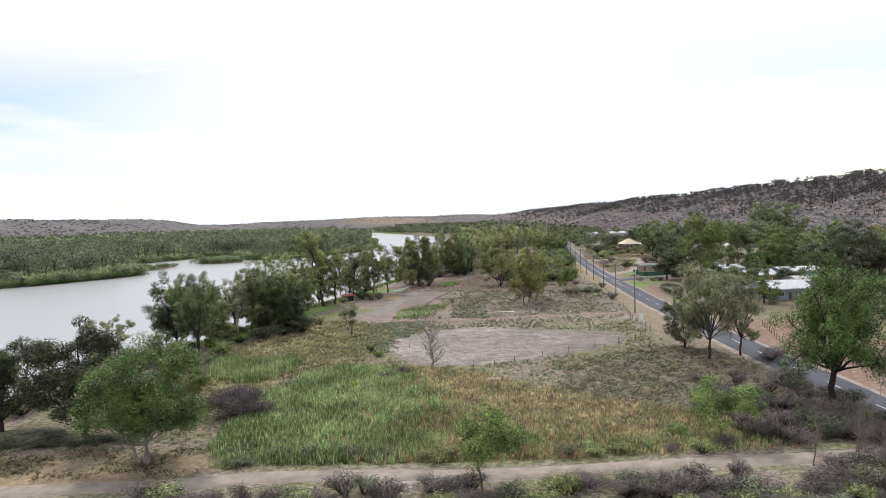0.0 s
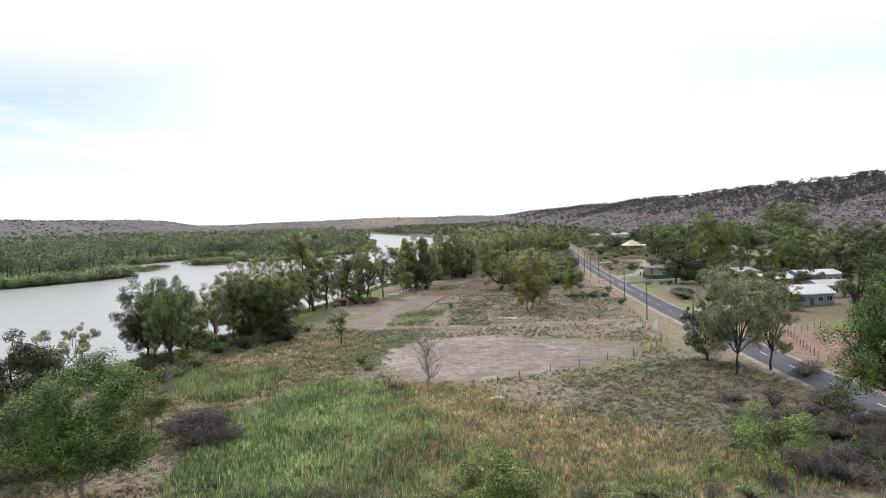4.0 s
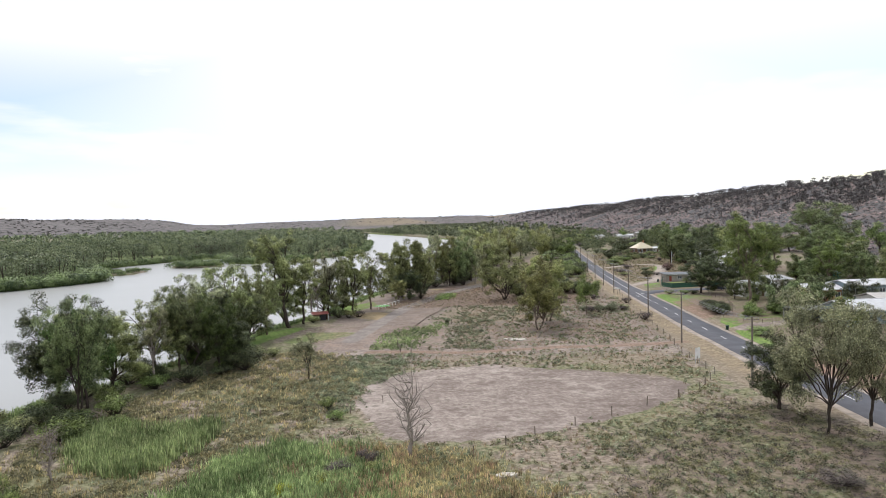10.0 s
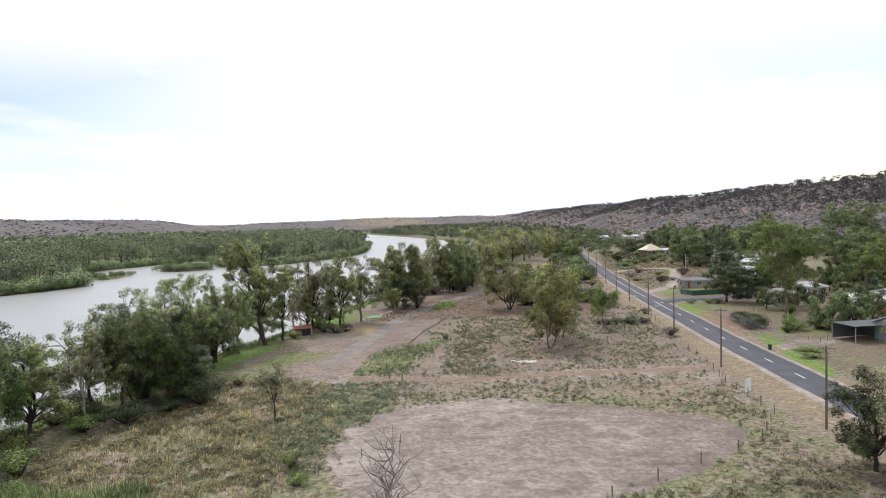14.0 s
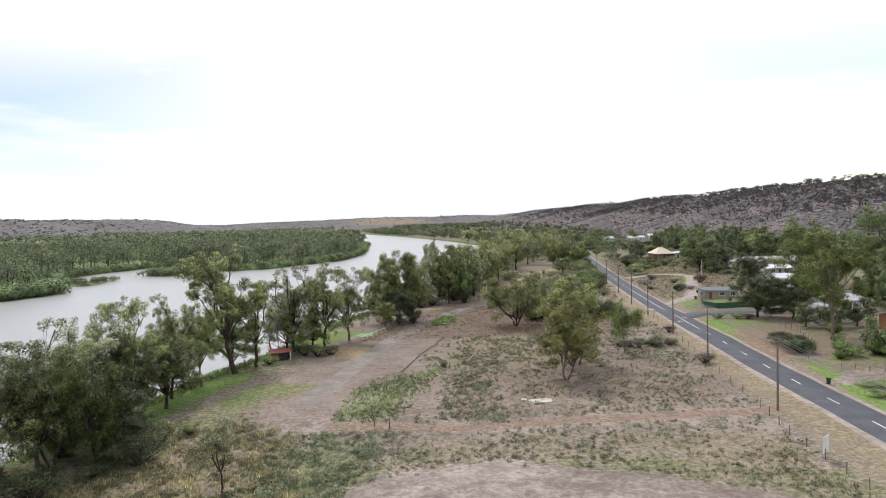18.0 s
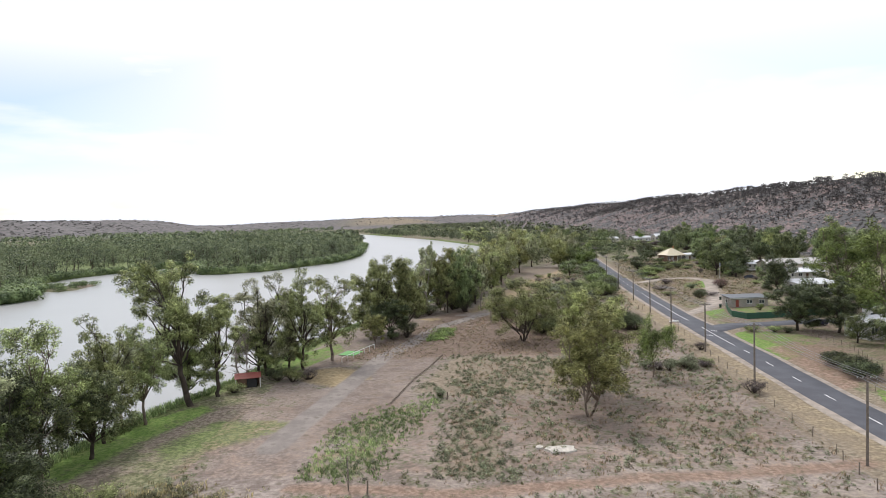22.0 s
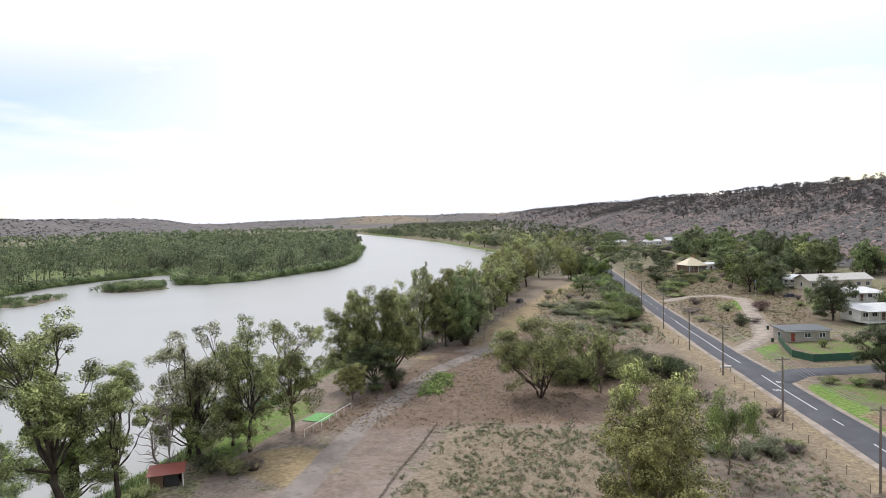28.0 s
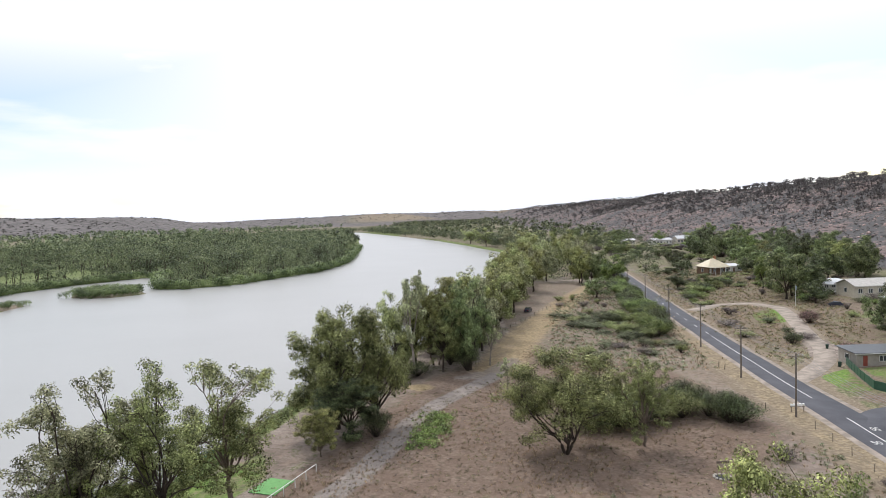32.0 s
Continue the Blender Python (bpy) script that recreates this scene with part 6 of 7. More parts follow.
# ---- power line ----
def solid(parts):
    """One bmesh out of boxes (centre, size[, turn about z]) and rods (a, b, radius[, sides])."""
    bm = bmesh.new()
    for p in parts:
        if p[0] == "box":
            m = Matrix.Translation(p[1]) @ Matrix.Rotation(p[3] if len(p) > 3 else 0, 4, "Z") @ Matrix.Diagonal((*p[2], 1))
            bmesh.ops.create_cube(bm, size=1.0, matrix=m)
        else:
            a, b = Vector(p[1]), Vector(p[2])
            m = Matrix.Translation((a + b) / 2) @ (b - a).to_track_quat("Z", "Y").to_matrix().to_4x4()
            bmesh.ops.create_cone(bm, cap_ends=True, segments=p[4] if len(p) > 4 else 8, radius1=p[3], radius2=p[5] if len(p) > 5 else p[3], depth=(b - a).length, matrix=m)
    return bm


def meshed(name, parts, mat, soft=0.0):
    bm = solid(parts)
    if soft:
        bmesh.ops.bevel(bm, geom=list(bm.edges), offset=soft, segments=1, affect="EDGES", clamp_overlap=True)
    me = bpy.data.meshes.new(name)
    bm.to_mesh(me)
    bm.free()
    me.materials.append(mat)
    return me


POLES = [(47.4, 141.5), (48.8, 175.2), (53.0, 210.8), (55.6, 238), (58.8, 268), (61.2, 293), (65.0, 323.6), (69.5, 360), (75, 402), (81.5, 450), (88, 500)]
first = tagged(new("power_pole"), "slender steel-and-concrete power pole with a crossarm", "power pole", "power poles along the road")
part("shaft", meshed("shaft", [("rod", (-0.11, 0, -0.6), (-0.07, 0, 10.2), 0.07, 6, 0.055), ("rod", (0.11, 0, -0.6), (0.07, 0, 10.2), 0.07, 6, 0.055), ("box", (0, 0, 4.8), (0.16, 0.09, 10.4))], POLE), first)
arm = part("crossarm", meshed("crossarm", [("box", (0, 0.1, 9.75), (2.2, 0.09, 0.11))], POLE), first)
for k in (-1.0, -0.4, 0.4, 1.0):
    part("insulator", meshed("insulator", [("rod", (k, 0.1, 9.8), (k, 0.1, 10.0), 0.05, 6)], STEEL), arm)
for k, (x, y) in enumerate(POLES):
    y2 = POLES[min(k + 1, len(POLES) - 1)]
    y1 = POLES[max(k - 1, 0)]
    m = Matrix.Translation((x, y, ground_z(x, y))) @ Matrix.Rotation(-math.atan2(y2[0] - y1[0], y2[1] - y1[1]), 4, "Z")
    if k == 0:
        first.matrix_basis = m
    else:
        copy_thing(first, m)
lines = tagged(new("power_cables"), "thin overhead cables strung between the poles", "cable")
for k, ((ax, ay), (bx, by)) in enumerate(zip(POLES, POLES[1:])):
    for w in (-1.0, -0.4, 0.4, 1.0):
        a, b = np.array([ax + w, ay, ground_z(ax, ay) + 10.0]), np.array([bx + w, by, ground_z(bx, by) + 10.0])
        t = np.linspace(0, 1, 9)[:, None]
        pts = a + (b - a) * t - np.array([0, 0, 2.6]) * t * (1 - t)
        part("cable", mesh_of("cable", *tube(pts, np.full(9, 0.022), 4), WIRE, False), lines)


# ---- houses, fences and other built things ----
def paint(name, c, rough=0.6, metal=0.0, vary=0.15, scale=1.2):
    return plain(name, c, rough, 0.4, vary, scale, metal, 12)


ROOF_WHITE = paint("white_metal_roof", (0.60, 0.61, 0.62), 0.45)
ROOF_DARK = paint("dark_grey_iron_roof", (0.19, 0.19, 0.19), 0.6)
ROOF_GREY = paint("grey_fibro_roof", (0.48, 0.46, 0.43), 0.7)
ROOF_CREAM = paint("cream_metal_roof", (0.60, 0.53, 0.38), 0.55)
ROOF_DARK = paint("dark_metal_roof", (0.10, 0.11, 0.12), 0.5)
ROOF_RED = paint("faded_red_iron", (0.260, 0.072, 0.056), 0.55)
WALL_WHITE = paint("white_wall_paint", (0.66, 0.65, 0.61))
WALL_CREAM = paint("cream_wall_paint", (0.52, 0.48, 0.40))
WALL_BLUE = paint("blue_grey_cladding", (0.27, 0.34, 0.38))
WALL_BLOCK = paint("grey_block_wall", (0.36, 0.33, 0.29), 0.9)
WALL_BRICK = paint("orange_brick_wall", (0.42, 0.20, 0.11), 0.9, 0, 0.3, 5)
WALL_BROWN = paint("brown_timber_wall", (0.16, 0.10, 0.065), 0.8)
# near-black for the hut's shaded inside and the fire ring's ash
DARK = paint("dark_shade_and_ash", (0.035, 0.035, 0.035), 0.8)
DOOR_RED = paint("dull_red_door", (0.28, 0.07, 0.05))
GREEN_IRON = paint("green_corrugated_iron", (0.035, 0.10, 0.065), 0.5)
CONCRETE = paint("pale_concrete", (0.52, 0.48, 0.42), 0.95, 0, 0.3, 2)
GREEN_MAT = paint("green_artificial_turf", (0.16, 0.36, 0.13), 0.95, 0, 0.12, 2)
WHITE_PAINT = paint("white_gloss_paint", (0.78, 0.78, 0.76), 0.4)
CAR_PAINT = paint("dark_car_paint", (0.05, 0.055, 0.08), 0.25)
RUBBER = paint("black_rubber", (0.02, 0.02, 0.02), 0.9)
BIN_GREEN = paint("dark_green_plastic", (0.02, 0.05, 0.035), 0.5)
RED_PLASTIC = paint("red_lamp_plastic", (0.5, 0.03, 0.02), 0.3)
TEAL = paint("teal_boat_paint", (0.05, 0.20, 0.18), 0.5)


def glass_nodes(g):
    g.colour((0.05, 0.06, 0.07))


GLASS = material("window_glass", glass_nodes, 0.08, 0.6)


def box(c, s, turn=0.0):
    return ("box", c, s, turn)


def house(x, y, w, d, eave, top, turn, wall, roof, label, style="gable", windows=4, door=True, porch=0.0, chimney=None, stilts=0.0, door_mat=None):
    """A house with walls, a roof, windows with frames and panes, a door, and at choice a porch, a chimney or stilts. The front faces -y."""
    ob = tagged(new("house"), label, "house")
    ob.matrix_basis = Matrix.Translation((x, y, ground_z(x, y))) @ Matrix.Rotation(radians(turn), 4, "Z")
    z0, t = stilts, 0.16
    for c, s in (((0, -d / 2, (z0 + eave) / 2 - 0.3), (w, t, eave - z0 + 0.6)), ((0, d / 2, (z0 + eave) / 2 - 0.3), (w, t, eave - z0 + 0.6)),
                 ((-w / 2 + t / 2, 0, (z0 + eave) / 2 - 0.3), (t, d - t, eave - z0 + 0.6)), ((w / 2 - t / 2, 0, (z0 + eave) / 2 - 0.3), (t, d - t, eave - z0 + 0.6))):
        part("wall", meshed("wall", [box(c, s)], wall), ob)
    o, th = 0.55, 0.14
    bm = bmesh.new()
    hw, hd = w / 2 + o, d / 2 + o
    if style == "gable":
        pr = [(-hw, -hd, eave), (hw, -hd, eave), (hw, hd, eave), (-hw, hd, eave), (-hw, 0, top), (hw, 0, top)]
        fs = [(0, 1, 5, 4), (2, 3, 4, 5)]
        gab = [(-w / 2, -d / 2, eave), (-w / 2, d / 2, eave), (-w / 2, 0, top - 0.25)]
        for sx in (1, -1):
            gm = bpy.data.meshes.new("gable")
            gm.from_pydata([(sx * q[0], q[1], q[2]) for q in gab] + [(sx * (q[0] + 0.12), q[1], q[2]) for q in gab], [], [(0, 1, 2), (5, 4, 3), (0, 3, 4, 1), (1, 4, 5, 2), (2, 5, 3, 0)])
            gm.materials.append(wall)
            part("gable", gm, ob)
    elif style == "hip":
        k = max(0.3, w / 2 - d / 2)
        pr = [(-hw, -hd, eave), (hw, -hd, eave), (hw, hd, eave), (-hw, hd, eave), (-k, 0, top), (k, 0, top)]
        fs = [(0, 1, 5, 4), (1, 2, 5), (2, 3, 4, 5), (3, 0, 4)]
    else:
        pr = [(-hw, -hd, eave), (hw, -hd, eave), (hw, hd, top), (-hw, hd, top)]
        fs = [(0, 1, 2, 3)]
    lo = [bm.verts.new(q) for q in pr]
    for q in fs:
        bm.faces.new([lo[i] for i in q])
    bmesh.ops.recalc_face_normals(bm, faces=bm.faces[:])
    bmesh.ops.solidify(bm, geom=bm.faces[:], thickness=-th)
    me = bpy.data.meshes.new("roof")
    bm.to_mesh(me)
    bm.free()
    me.materials.append(roof)
    rf = part("roof", me, ob)
    if style == "gable":
        part("ridge_cap", meshed("ridge_cap", [("rod", (-hw, 0, top + 0.1), (hw, 0, top + 0.1), 0.12, 6)], roof), rf)
    part("gutter", meshed("gutter", [box((0, -hd - 0.05, eave - 0.05), (2 * hw, 0.12, 0.12))], WHITE_PAINT), rf)
    slots = windows + (1 if door else 0)
    for k in range(slots):
        cx = -w / 2 + w * (k + 0.5) / slots
        if door and k == (0 if door_mat else slots // 2):
            dr = part("door", meshed("door", [box((cx, -d / 2 - 0.09, z0 + 1.0), (0.9, 0.06, 2.05))], door_mat or WALL_BROWN, 0.01), ob)
            part("handle", meshed("handle", [("rod", (cx + 0.33, -d / 2 - 0.17, z0 + 1.0), (cx + 0.33, -d / 2 - 0.12, z0 + 1.0), 0.04, 6)], STEEL), dr)
            continue
        zc, ww, wh = z0 + (eave - z0) * 0.55, min(1.5, w / slots * 0.6), (eave - z0) * 0.42
        wn = part("window", meshed("window", [box((cx, -d / 2 - 0.09, zc), (ww, 0.04, wh))], GLASS), ob)
        part("frame", meshed("frame", [box((cx + sx * ww / 2, -d / 2 - 0.1, zc), (0.09, 0.09, wh + 0.1)) for sx in (-1, 0, 1)] + [box((cx, -d / 2 - 0.1, zc + sz * wh / 2), (ww, 0.08, 0.09)) for sz in (-1, 1)], WHITE_PAINT), wn)
    for k, sx in enumerate((-1, 1)):
        zc, wh = z0 + (eave - z0) * 0.55, (eave - z0) * 0.4
        wn = part("window", meshed("window", [box((sx * (w / 2 + 0.02), 0, zc), (0.04, 1.4, wh))], GLASS), ob)
        part("frame", meshed("frame", [box((sx * (w / 2 + 0.03), sy * 0.7, zc), (0.09, 0.09, wh + 0.1)) for sy in (-1, 1)] + [box((sx * (w / 2 + 0.03), 0, zc + sz * wh / 2), (0.08, 1.4, 0.09)) for sz in (-1, 1)], WHITE_PAINT), wn)
    if stilts:
        part("floor_deck", meshed("floor_deck", [box((0, -porch / 2, z0 - 0.35), (w, d + porch, 0.22))], WHITE_PAINT), ob)
        for sx in np.linspace(-w / 2 + 0.3, w / 2 - 0.3, 5):
            for sy in (-d / 2 - porch + 0.2, d / 2 - 0.3):
                part("stilt", meshed("stilt", [box((sx, sy, (z0 - 0.5) / 2 - 0.2), (0.16, 0.16, z0 + 0.1))], STEEL), ob)
    if porch:
        pz = eave - 0.1
        part("porch_roof", meshed("porch_roof", [box((0, -d / 2 - porch / 2 - o / 2, pz), (w, porch + 0.2, 0.1))], roof), ob)
        for sx in np.linspace(-w / 2 + 0.2, w / 2 - 0.2, 5):
            part("porch_post", meshed("porch_post", [box((sx, -d / 2 - porch, pz / 2 + z0 / 2), (0.12, 0.12, pz - z0))], WHITE_PAINT), ob)
        part("porch_rail", meshed("porch_rail", [box((0, -d / 2 - porch, z0 + 0.95), (w - 0.3, 0.06, 0.08))], WHITE_PAINT), ob)
    if chimney:
        ch = part("chimney", meshed("chimney", [box((chimney[0], chimney[1], top + 0.2), (0.9, 0.7, 2.0))], WALL_BRICK, 0.02), ob)
        part("chimney_cap", meshed("chimney_cap", [box((chimney[0], chimney[1], top + 1.25), (1.1, 0.9, 0.15))], WALL_BRICK), ch)
    return ob


house(134, 489, 11, 9.5, 3.7, 7.4, 12, WALL_BROWN, ROOF_CREAM, "old hip-roofed cottage with a cream iron roof and brick chimney", "hip", 4, True, 1.8, (1.5, 0.5))
house(153, 392, 25, 9.5, 3.6, 5.6, 4, WALL_CREAM, ROOF_GREY, "long low house with a pale grey gable roof", "gable", 6, True)
house(143, 405, 11, 8, 3.6, 4.2, 6, WALL_WHITE, ROOF_WHITE, "white flat-roofed house with a raised porch", "skillion", 3, True, 3.0, None, 1.1)
house(134.5, 349, 13.5, 8, 4.6, 5.2, 5, WALL_WHITE, ROOF_WHITE, "white raised shack with a flat white roof", "skillion", 4, True, 2.5, None, 1.8)
house(121, 318, 13, 8, 4.0, 4.6, 5, WALL_WHITE, ROOF_WHITE, "white shack with a wide flat roof", "skillion", 4, True, 2.6, None, 1.2)
house(91.9, 300.6, 10.8, 6, 2.6, 2.9, 0, WALL_BLOCK, ROOF_DARK, "low grey block shed with a flat roof and red door", "skillion", 2, True, 0, None, 0, DOOR_RED)
house(106, 229, 10, 8, 3.2, 4.5, 8, WALL_BRICK, ROOF_WHITE, "orange brick house under a white roof", "gable", 3, True)
house(96, 246, 10, 7, 3.6, 4.6, 8, WALL_WHITE, ROOF_WHITE, "white weatherboard house under tall gums", "gable", 3, True)
house(119, 229, 13.5, 9, 3.9, 5.0, 6, WALL_BLUE, ROOF_WHITE, "blue-grey house with a low white roof", "gable", 4, True)
house(94.5, 191, 12.5, 9, 3.0, 4.9, 8, WALL_BLUE, ROOF_WHITE, "blue-grey house with a weathered white gable roof", "gable", 4, True)
house(110, 204, 11, 8, 3.2, 4.4, 6, WALL_WHITE, ROOF_GREY, "small pale house with a grey roof", "gable", 3, True)
house(146, 497, 9, 6, 3.0, 3.6, 12, WALL_WHITE, ROOF_WHITE, "white outbuilding beside the old cottage", "skillion", 2, True)
house(110, 262, 10, 7, 3.0, 3.8, 5, WALL_WHITE, ROOF_WHITE, "white shack among garden trees", "skillion", 3, True)
house(214, 757, 14, 9, 4.5, 7.0, 10, WALL_CREAM, ROOF_WHITE, "pale house with a white roof at the foot of the hill", "gable", 4, True)
house(196, 762, 18, 9, 4.0, 5.6, 10, WALL_WHITE, ROOF_WHITE, "pale house with a white roof at the foot of the hill", "gable", 5, True)
house(177, 800, 11, 8, 3.6, 5.0, 10, WALL_WHITE, ROOF_WHITE, "pale house with a white roof at the foot of the hill", "gable", 3, True)


def carport(x, y, w, d, h, turn, label):
    ob = tagged(new("carport"), label, "carport")
    ob.matrix_basis = Matrix.Translation((x, y, ground_z(x, y))) @ Matrix.Rotation(radians(turn), 4, "Z")
    part("roof", meshed("roof", [box((0, 0, h), (w, d, 0.14))], ROOF_DARK, 0.02), ob)
    part("roof_extension", meshed("roof_extension", [box((w * 0.42, -0.4, h - 0.18), (w * 0.5, d * 0.8, 0.1))], ROOF_WHITE, 0.02), ob)
    for sx in (-1, 0, 1):
        for sy in (-1, 1):
            part("post", meshed("post", [box((sx * (w / 2 - 0.2), sy * (d / 2 - 0.2), h / 2 - 0.2), (0.12, 0.12, h))], STEEL), ob)
    part("side_panel", meshed("side_panel", [box((0, d / 2 - 0.3, h / 2), (w - 0.4, 0.06, h - 0.3))], ROOF_DARK), ob)
    return ob


carport(86.4, 195, 11, 6.5, 3.2, 10, "dark flat-roofed carport joined to a white awning")
tank = tagged(new("water_tank"), "round green rainwater tank behind houses", "tank")
tank.matrix_basis = Matrix.Translation((137, 272, ground_z(137, 272)))
part("shell", meshed("shell", [("rod", (0, 0, -0.3), (0, 0, 2.9), 1.8, 20)], TEAL), tank)
part("lid", meshed("lid", [("rod", (0, 0, 2.9), (0, 0, 3.3), 1.8, 20, 0.4)], TEAL), tank)


def lift(x, y, dz=0.0):
    return (x, y, ground_z(x, y) + dz)


def fence(name, line, step, label, height=1.2, rad=0.06, wires=(0.35, 0.75, 1.1), mat=WOOD_GREY):
    """Posts along a line with wires between them."""
    ob = tagged(new(name), label, "fence")
    pts = []
    for (ax, ay), (bx, by) in zip(line, line[1:]):
        n = max(1, round(math.hypot(bx - ax, by - ay) / step))
        pts += [(ax + (bx - ax) * k / n, ay + (by - ay) * k / n) for k in range(n)]
    pts.append(line[-1])
    r = random.Random(len(pts))
    for x, y in pts:
        z = ground_z(x, y)
        part("post", meshed("post", [("rod", (x, y, z - 0.3), (x + r.uniform(-0.06, 0.06), y + r.uniform(-0.06, 0.06), z + height * r.uniform(0.9, 1.1)), rad * r.uniform(0.8, 1.3), 6)], mat), ob)
    for w in wires:
        part("wire", mesh_of("wire", *tube(np.array([lift(x, y, w) for x, y in pts]), np.full(len(pts), 0.008), 3), WIRE), ob)
    return ob


fence("verge_fence", [(38.5, 139), (44.4, 148), (45.2, 165), (47.2, 177)], 4.0, "old wire fence with leaning timber posts along the verge", 1.25, 0.07)
fence("verge_fence", [(47.6, 179), (51, 205), (56, 240), (58.5, 262)], 6.0, "old wire fence with thin posts along the verge", 1.2, 0.05)
fence("field_fence", [(4, 113.5), (11.6, 120), (22.6, 127.5), (34.2, 135.6)], 6.5, "sparse line of weathered posts across the field", 1.2, 0.08, ())
fence("field_fence", [(-30, 130), (-12, 131), (-4, 140)], 7, "sparse line of thin posts across the field", 1.0, 0.05, ())
fence("yard_fence", [(-8, 172), (-9, 178)], 3, "short run of posts beside the weeds", 1.3, 0.08, (0.6, 1.1))
fence("street_fence", [(69, 205), (78, 217), (84, 236), (84, 250)], 3.0, "wire garden fence beyond the road", 1.1, 0.05)
fence("garden_fence", [(63.6, 128), (70, 150), (80, 156)], 2.5, "dark timber garden fence beyond the road", 1.3, 0.08)
fence("lawn_fence", [(72, 199), (77, 195), (83, 198), (90, 202)], 2.5, "low post fence round a garden path", 0.9, 0.06)
fence("far_fence", [(14, 330), (20, 352), (40, 398)], 5.0, "thin fence beside the far track", 1.1, 0.06)

log_fence = tagged(new("log_edging"), "low edging of grey logs along the track", "fence")
LOGS = [(1.4, 241), (-0.8, 231), (-3.2, 222), (-5.4, 210), (-6.6, 204)]
r = random.Random(3)
for (ax, ay), (bx, by) in zip(LOGS, LOGS[1:]):
    n = 4
    for k in range(n):
        p, q = (ax + (bx - ax) * k / n, ay + (by - ay) * k / n), (ax + (bx - ax) * (k + 0.86) / n, ay + (by - ay) * (k + 0.86) / n)
        part("log", meshed("log", [("rod", lift(*p, 0.24 + r.uniform(-0.04, 0.06)), lift(*q, 0.24 + r.uniform(-0.04, 0.06)), 0.11, 8, 0.09)], WOOD_GREY), log_fence)
        part("stump_post", meshed("stump_post", [("rod", lift(*p, -0.2), lift(*p, 0.42), 0.09, 7)], WOOD_GREY), log_fence)

rail = tagged(new("white_rail_fence"), "white pipe rail beside the green mat", "fence")
ra, rb = (-13.9, 250.6), (-19.0, 236.2)
for k in range(7):
    p = (ra[0] + (rb[0] - ra[0]) * k / 6, ra[1] + (rb[1] - ra[1]) * k / 6)
    part("post", meshed("post", [("rod", lift(*p, -0.2), lift(*p, 1.1), 0.06, 8)], WHITE_PAINT), rail)
for hgt in (1.1,):
    part("rail", meshed("rail", [("rod", lift(*ra, hgt), lift(*rb, hgt), 0.055, 8)], WHITE_PAINT), rail)

mat_ob = new("turf_mat", meshed("turf_mat", [box((0, 0, 0), (3.8, 4.6, 0.08), 0.0)], GREEN_MAT, 0.02))
mat_ob.matrix_basis = Matrix.Translation(lift(-18.7, 246.3, 0.1)) @ Matrix.Rotation(-0.33, 4, "Z")
tagged(mat_ob, "square green artificial turf mat on bare soil", "mat")

# the hut at the water
hut = tagged(new("riverside_hut"), "small dark hut with a faded red iron roof", "hut")
hut.matrix_basis = Matrix.Translation((-33.0, 219.2, ground_z(-33.0, 219.2) - 0.25)) @ Matrix.Rotation(0.3, 4, "Z") @ Matrix.Diagonal((0.9, 0.9, 0.88, 1))
for c, s in (((0, 1.5, 1.0), (4.2, 0.1, 2.4)), ((-2.05, 0, 1.0), (0.1, 2.9, 2.4)), ((2.05, 0.4, 1.0), (0.1, 2.1, 2.4)), ((-1.2, -1.5, 1.0), (1.7, 0.1, 2.4))):
    part("wall", meshed("wall", [box(c, s)], WALL_BROWN), hut)
for k in range(6):
    ob = part("roof_sheet", meshed("roof_sheet", [box((-2.1 + 0.84 * k, 0, 0), (0.85, 3.9, 0.05))], ROOF_RED), hut)
    ob.matrix_basis = Matrix.Translation((0, 0, 2.42 + 0.006 * (k % 2))) @ Matrix.Rotation(radians(5), 4, "X")
for sx in (-2.3, 2.3):
    part("post", meshed("post", [box((sx, -1.8, 1.0), (0.12, 0.12, 2.6))], WHITE_PAINT), hut)
# dark sheet that stands in for the shade inside the open hut
part("doorway", meshed("doorway", [box((0.7, -1.3, 0.95), (1.9, 0.08, 2.1))], DARK), hut)

# jetty and boats
jetty = tagged(new("jetty"), "small timber jetty with railings over the water", "jetty")
for k in range(9):
    part("plank", meshed("plank", [box((-27 + 0.75 * k, 308, -0.75), (0.68, 2.2, 0.08))], WOOD_GREY), jetty)
for x in (-26.8, -24, -21.2):
    for y in (307, 309):
        part("pile", meshed("pile", [("rod", (x, y, -3.5), (x, y, 0.4), 0.12, 8)], WOOD_GREY), jetty)
for y in (307, 309):
    part("handrail", meshed("handrail", [box((-24, y, 0.35), (5.8, 0.08, 0.08))], WOOD_GREY), jetty)


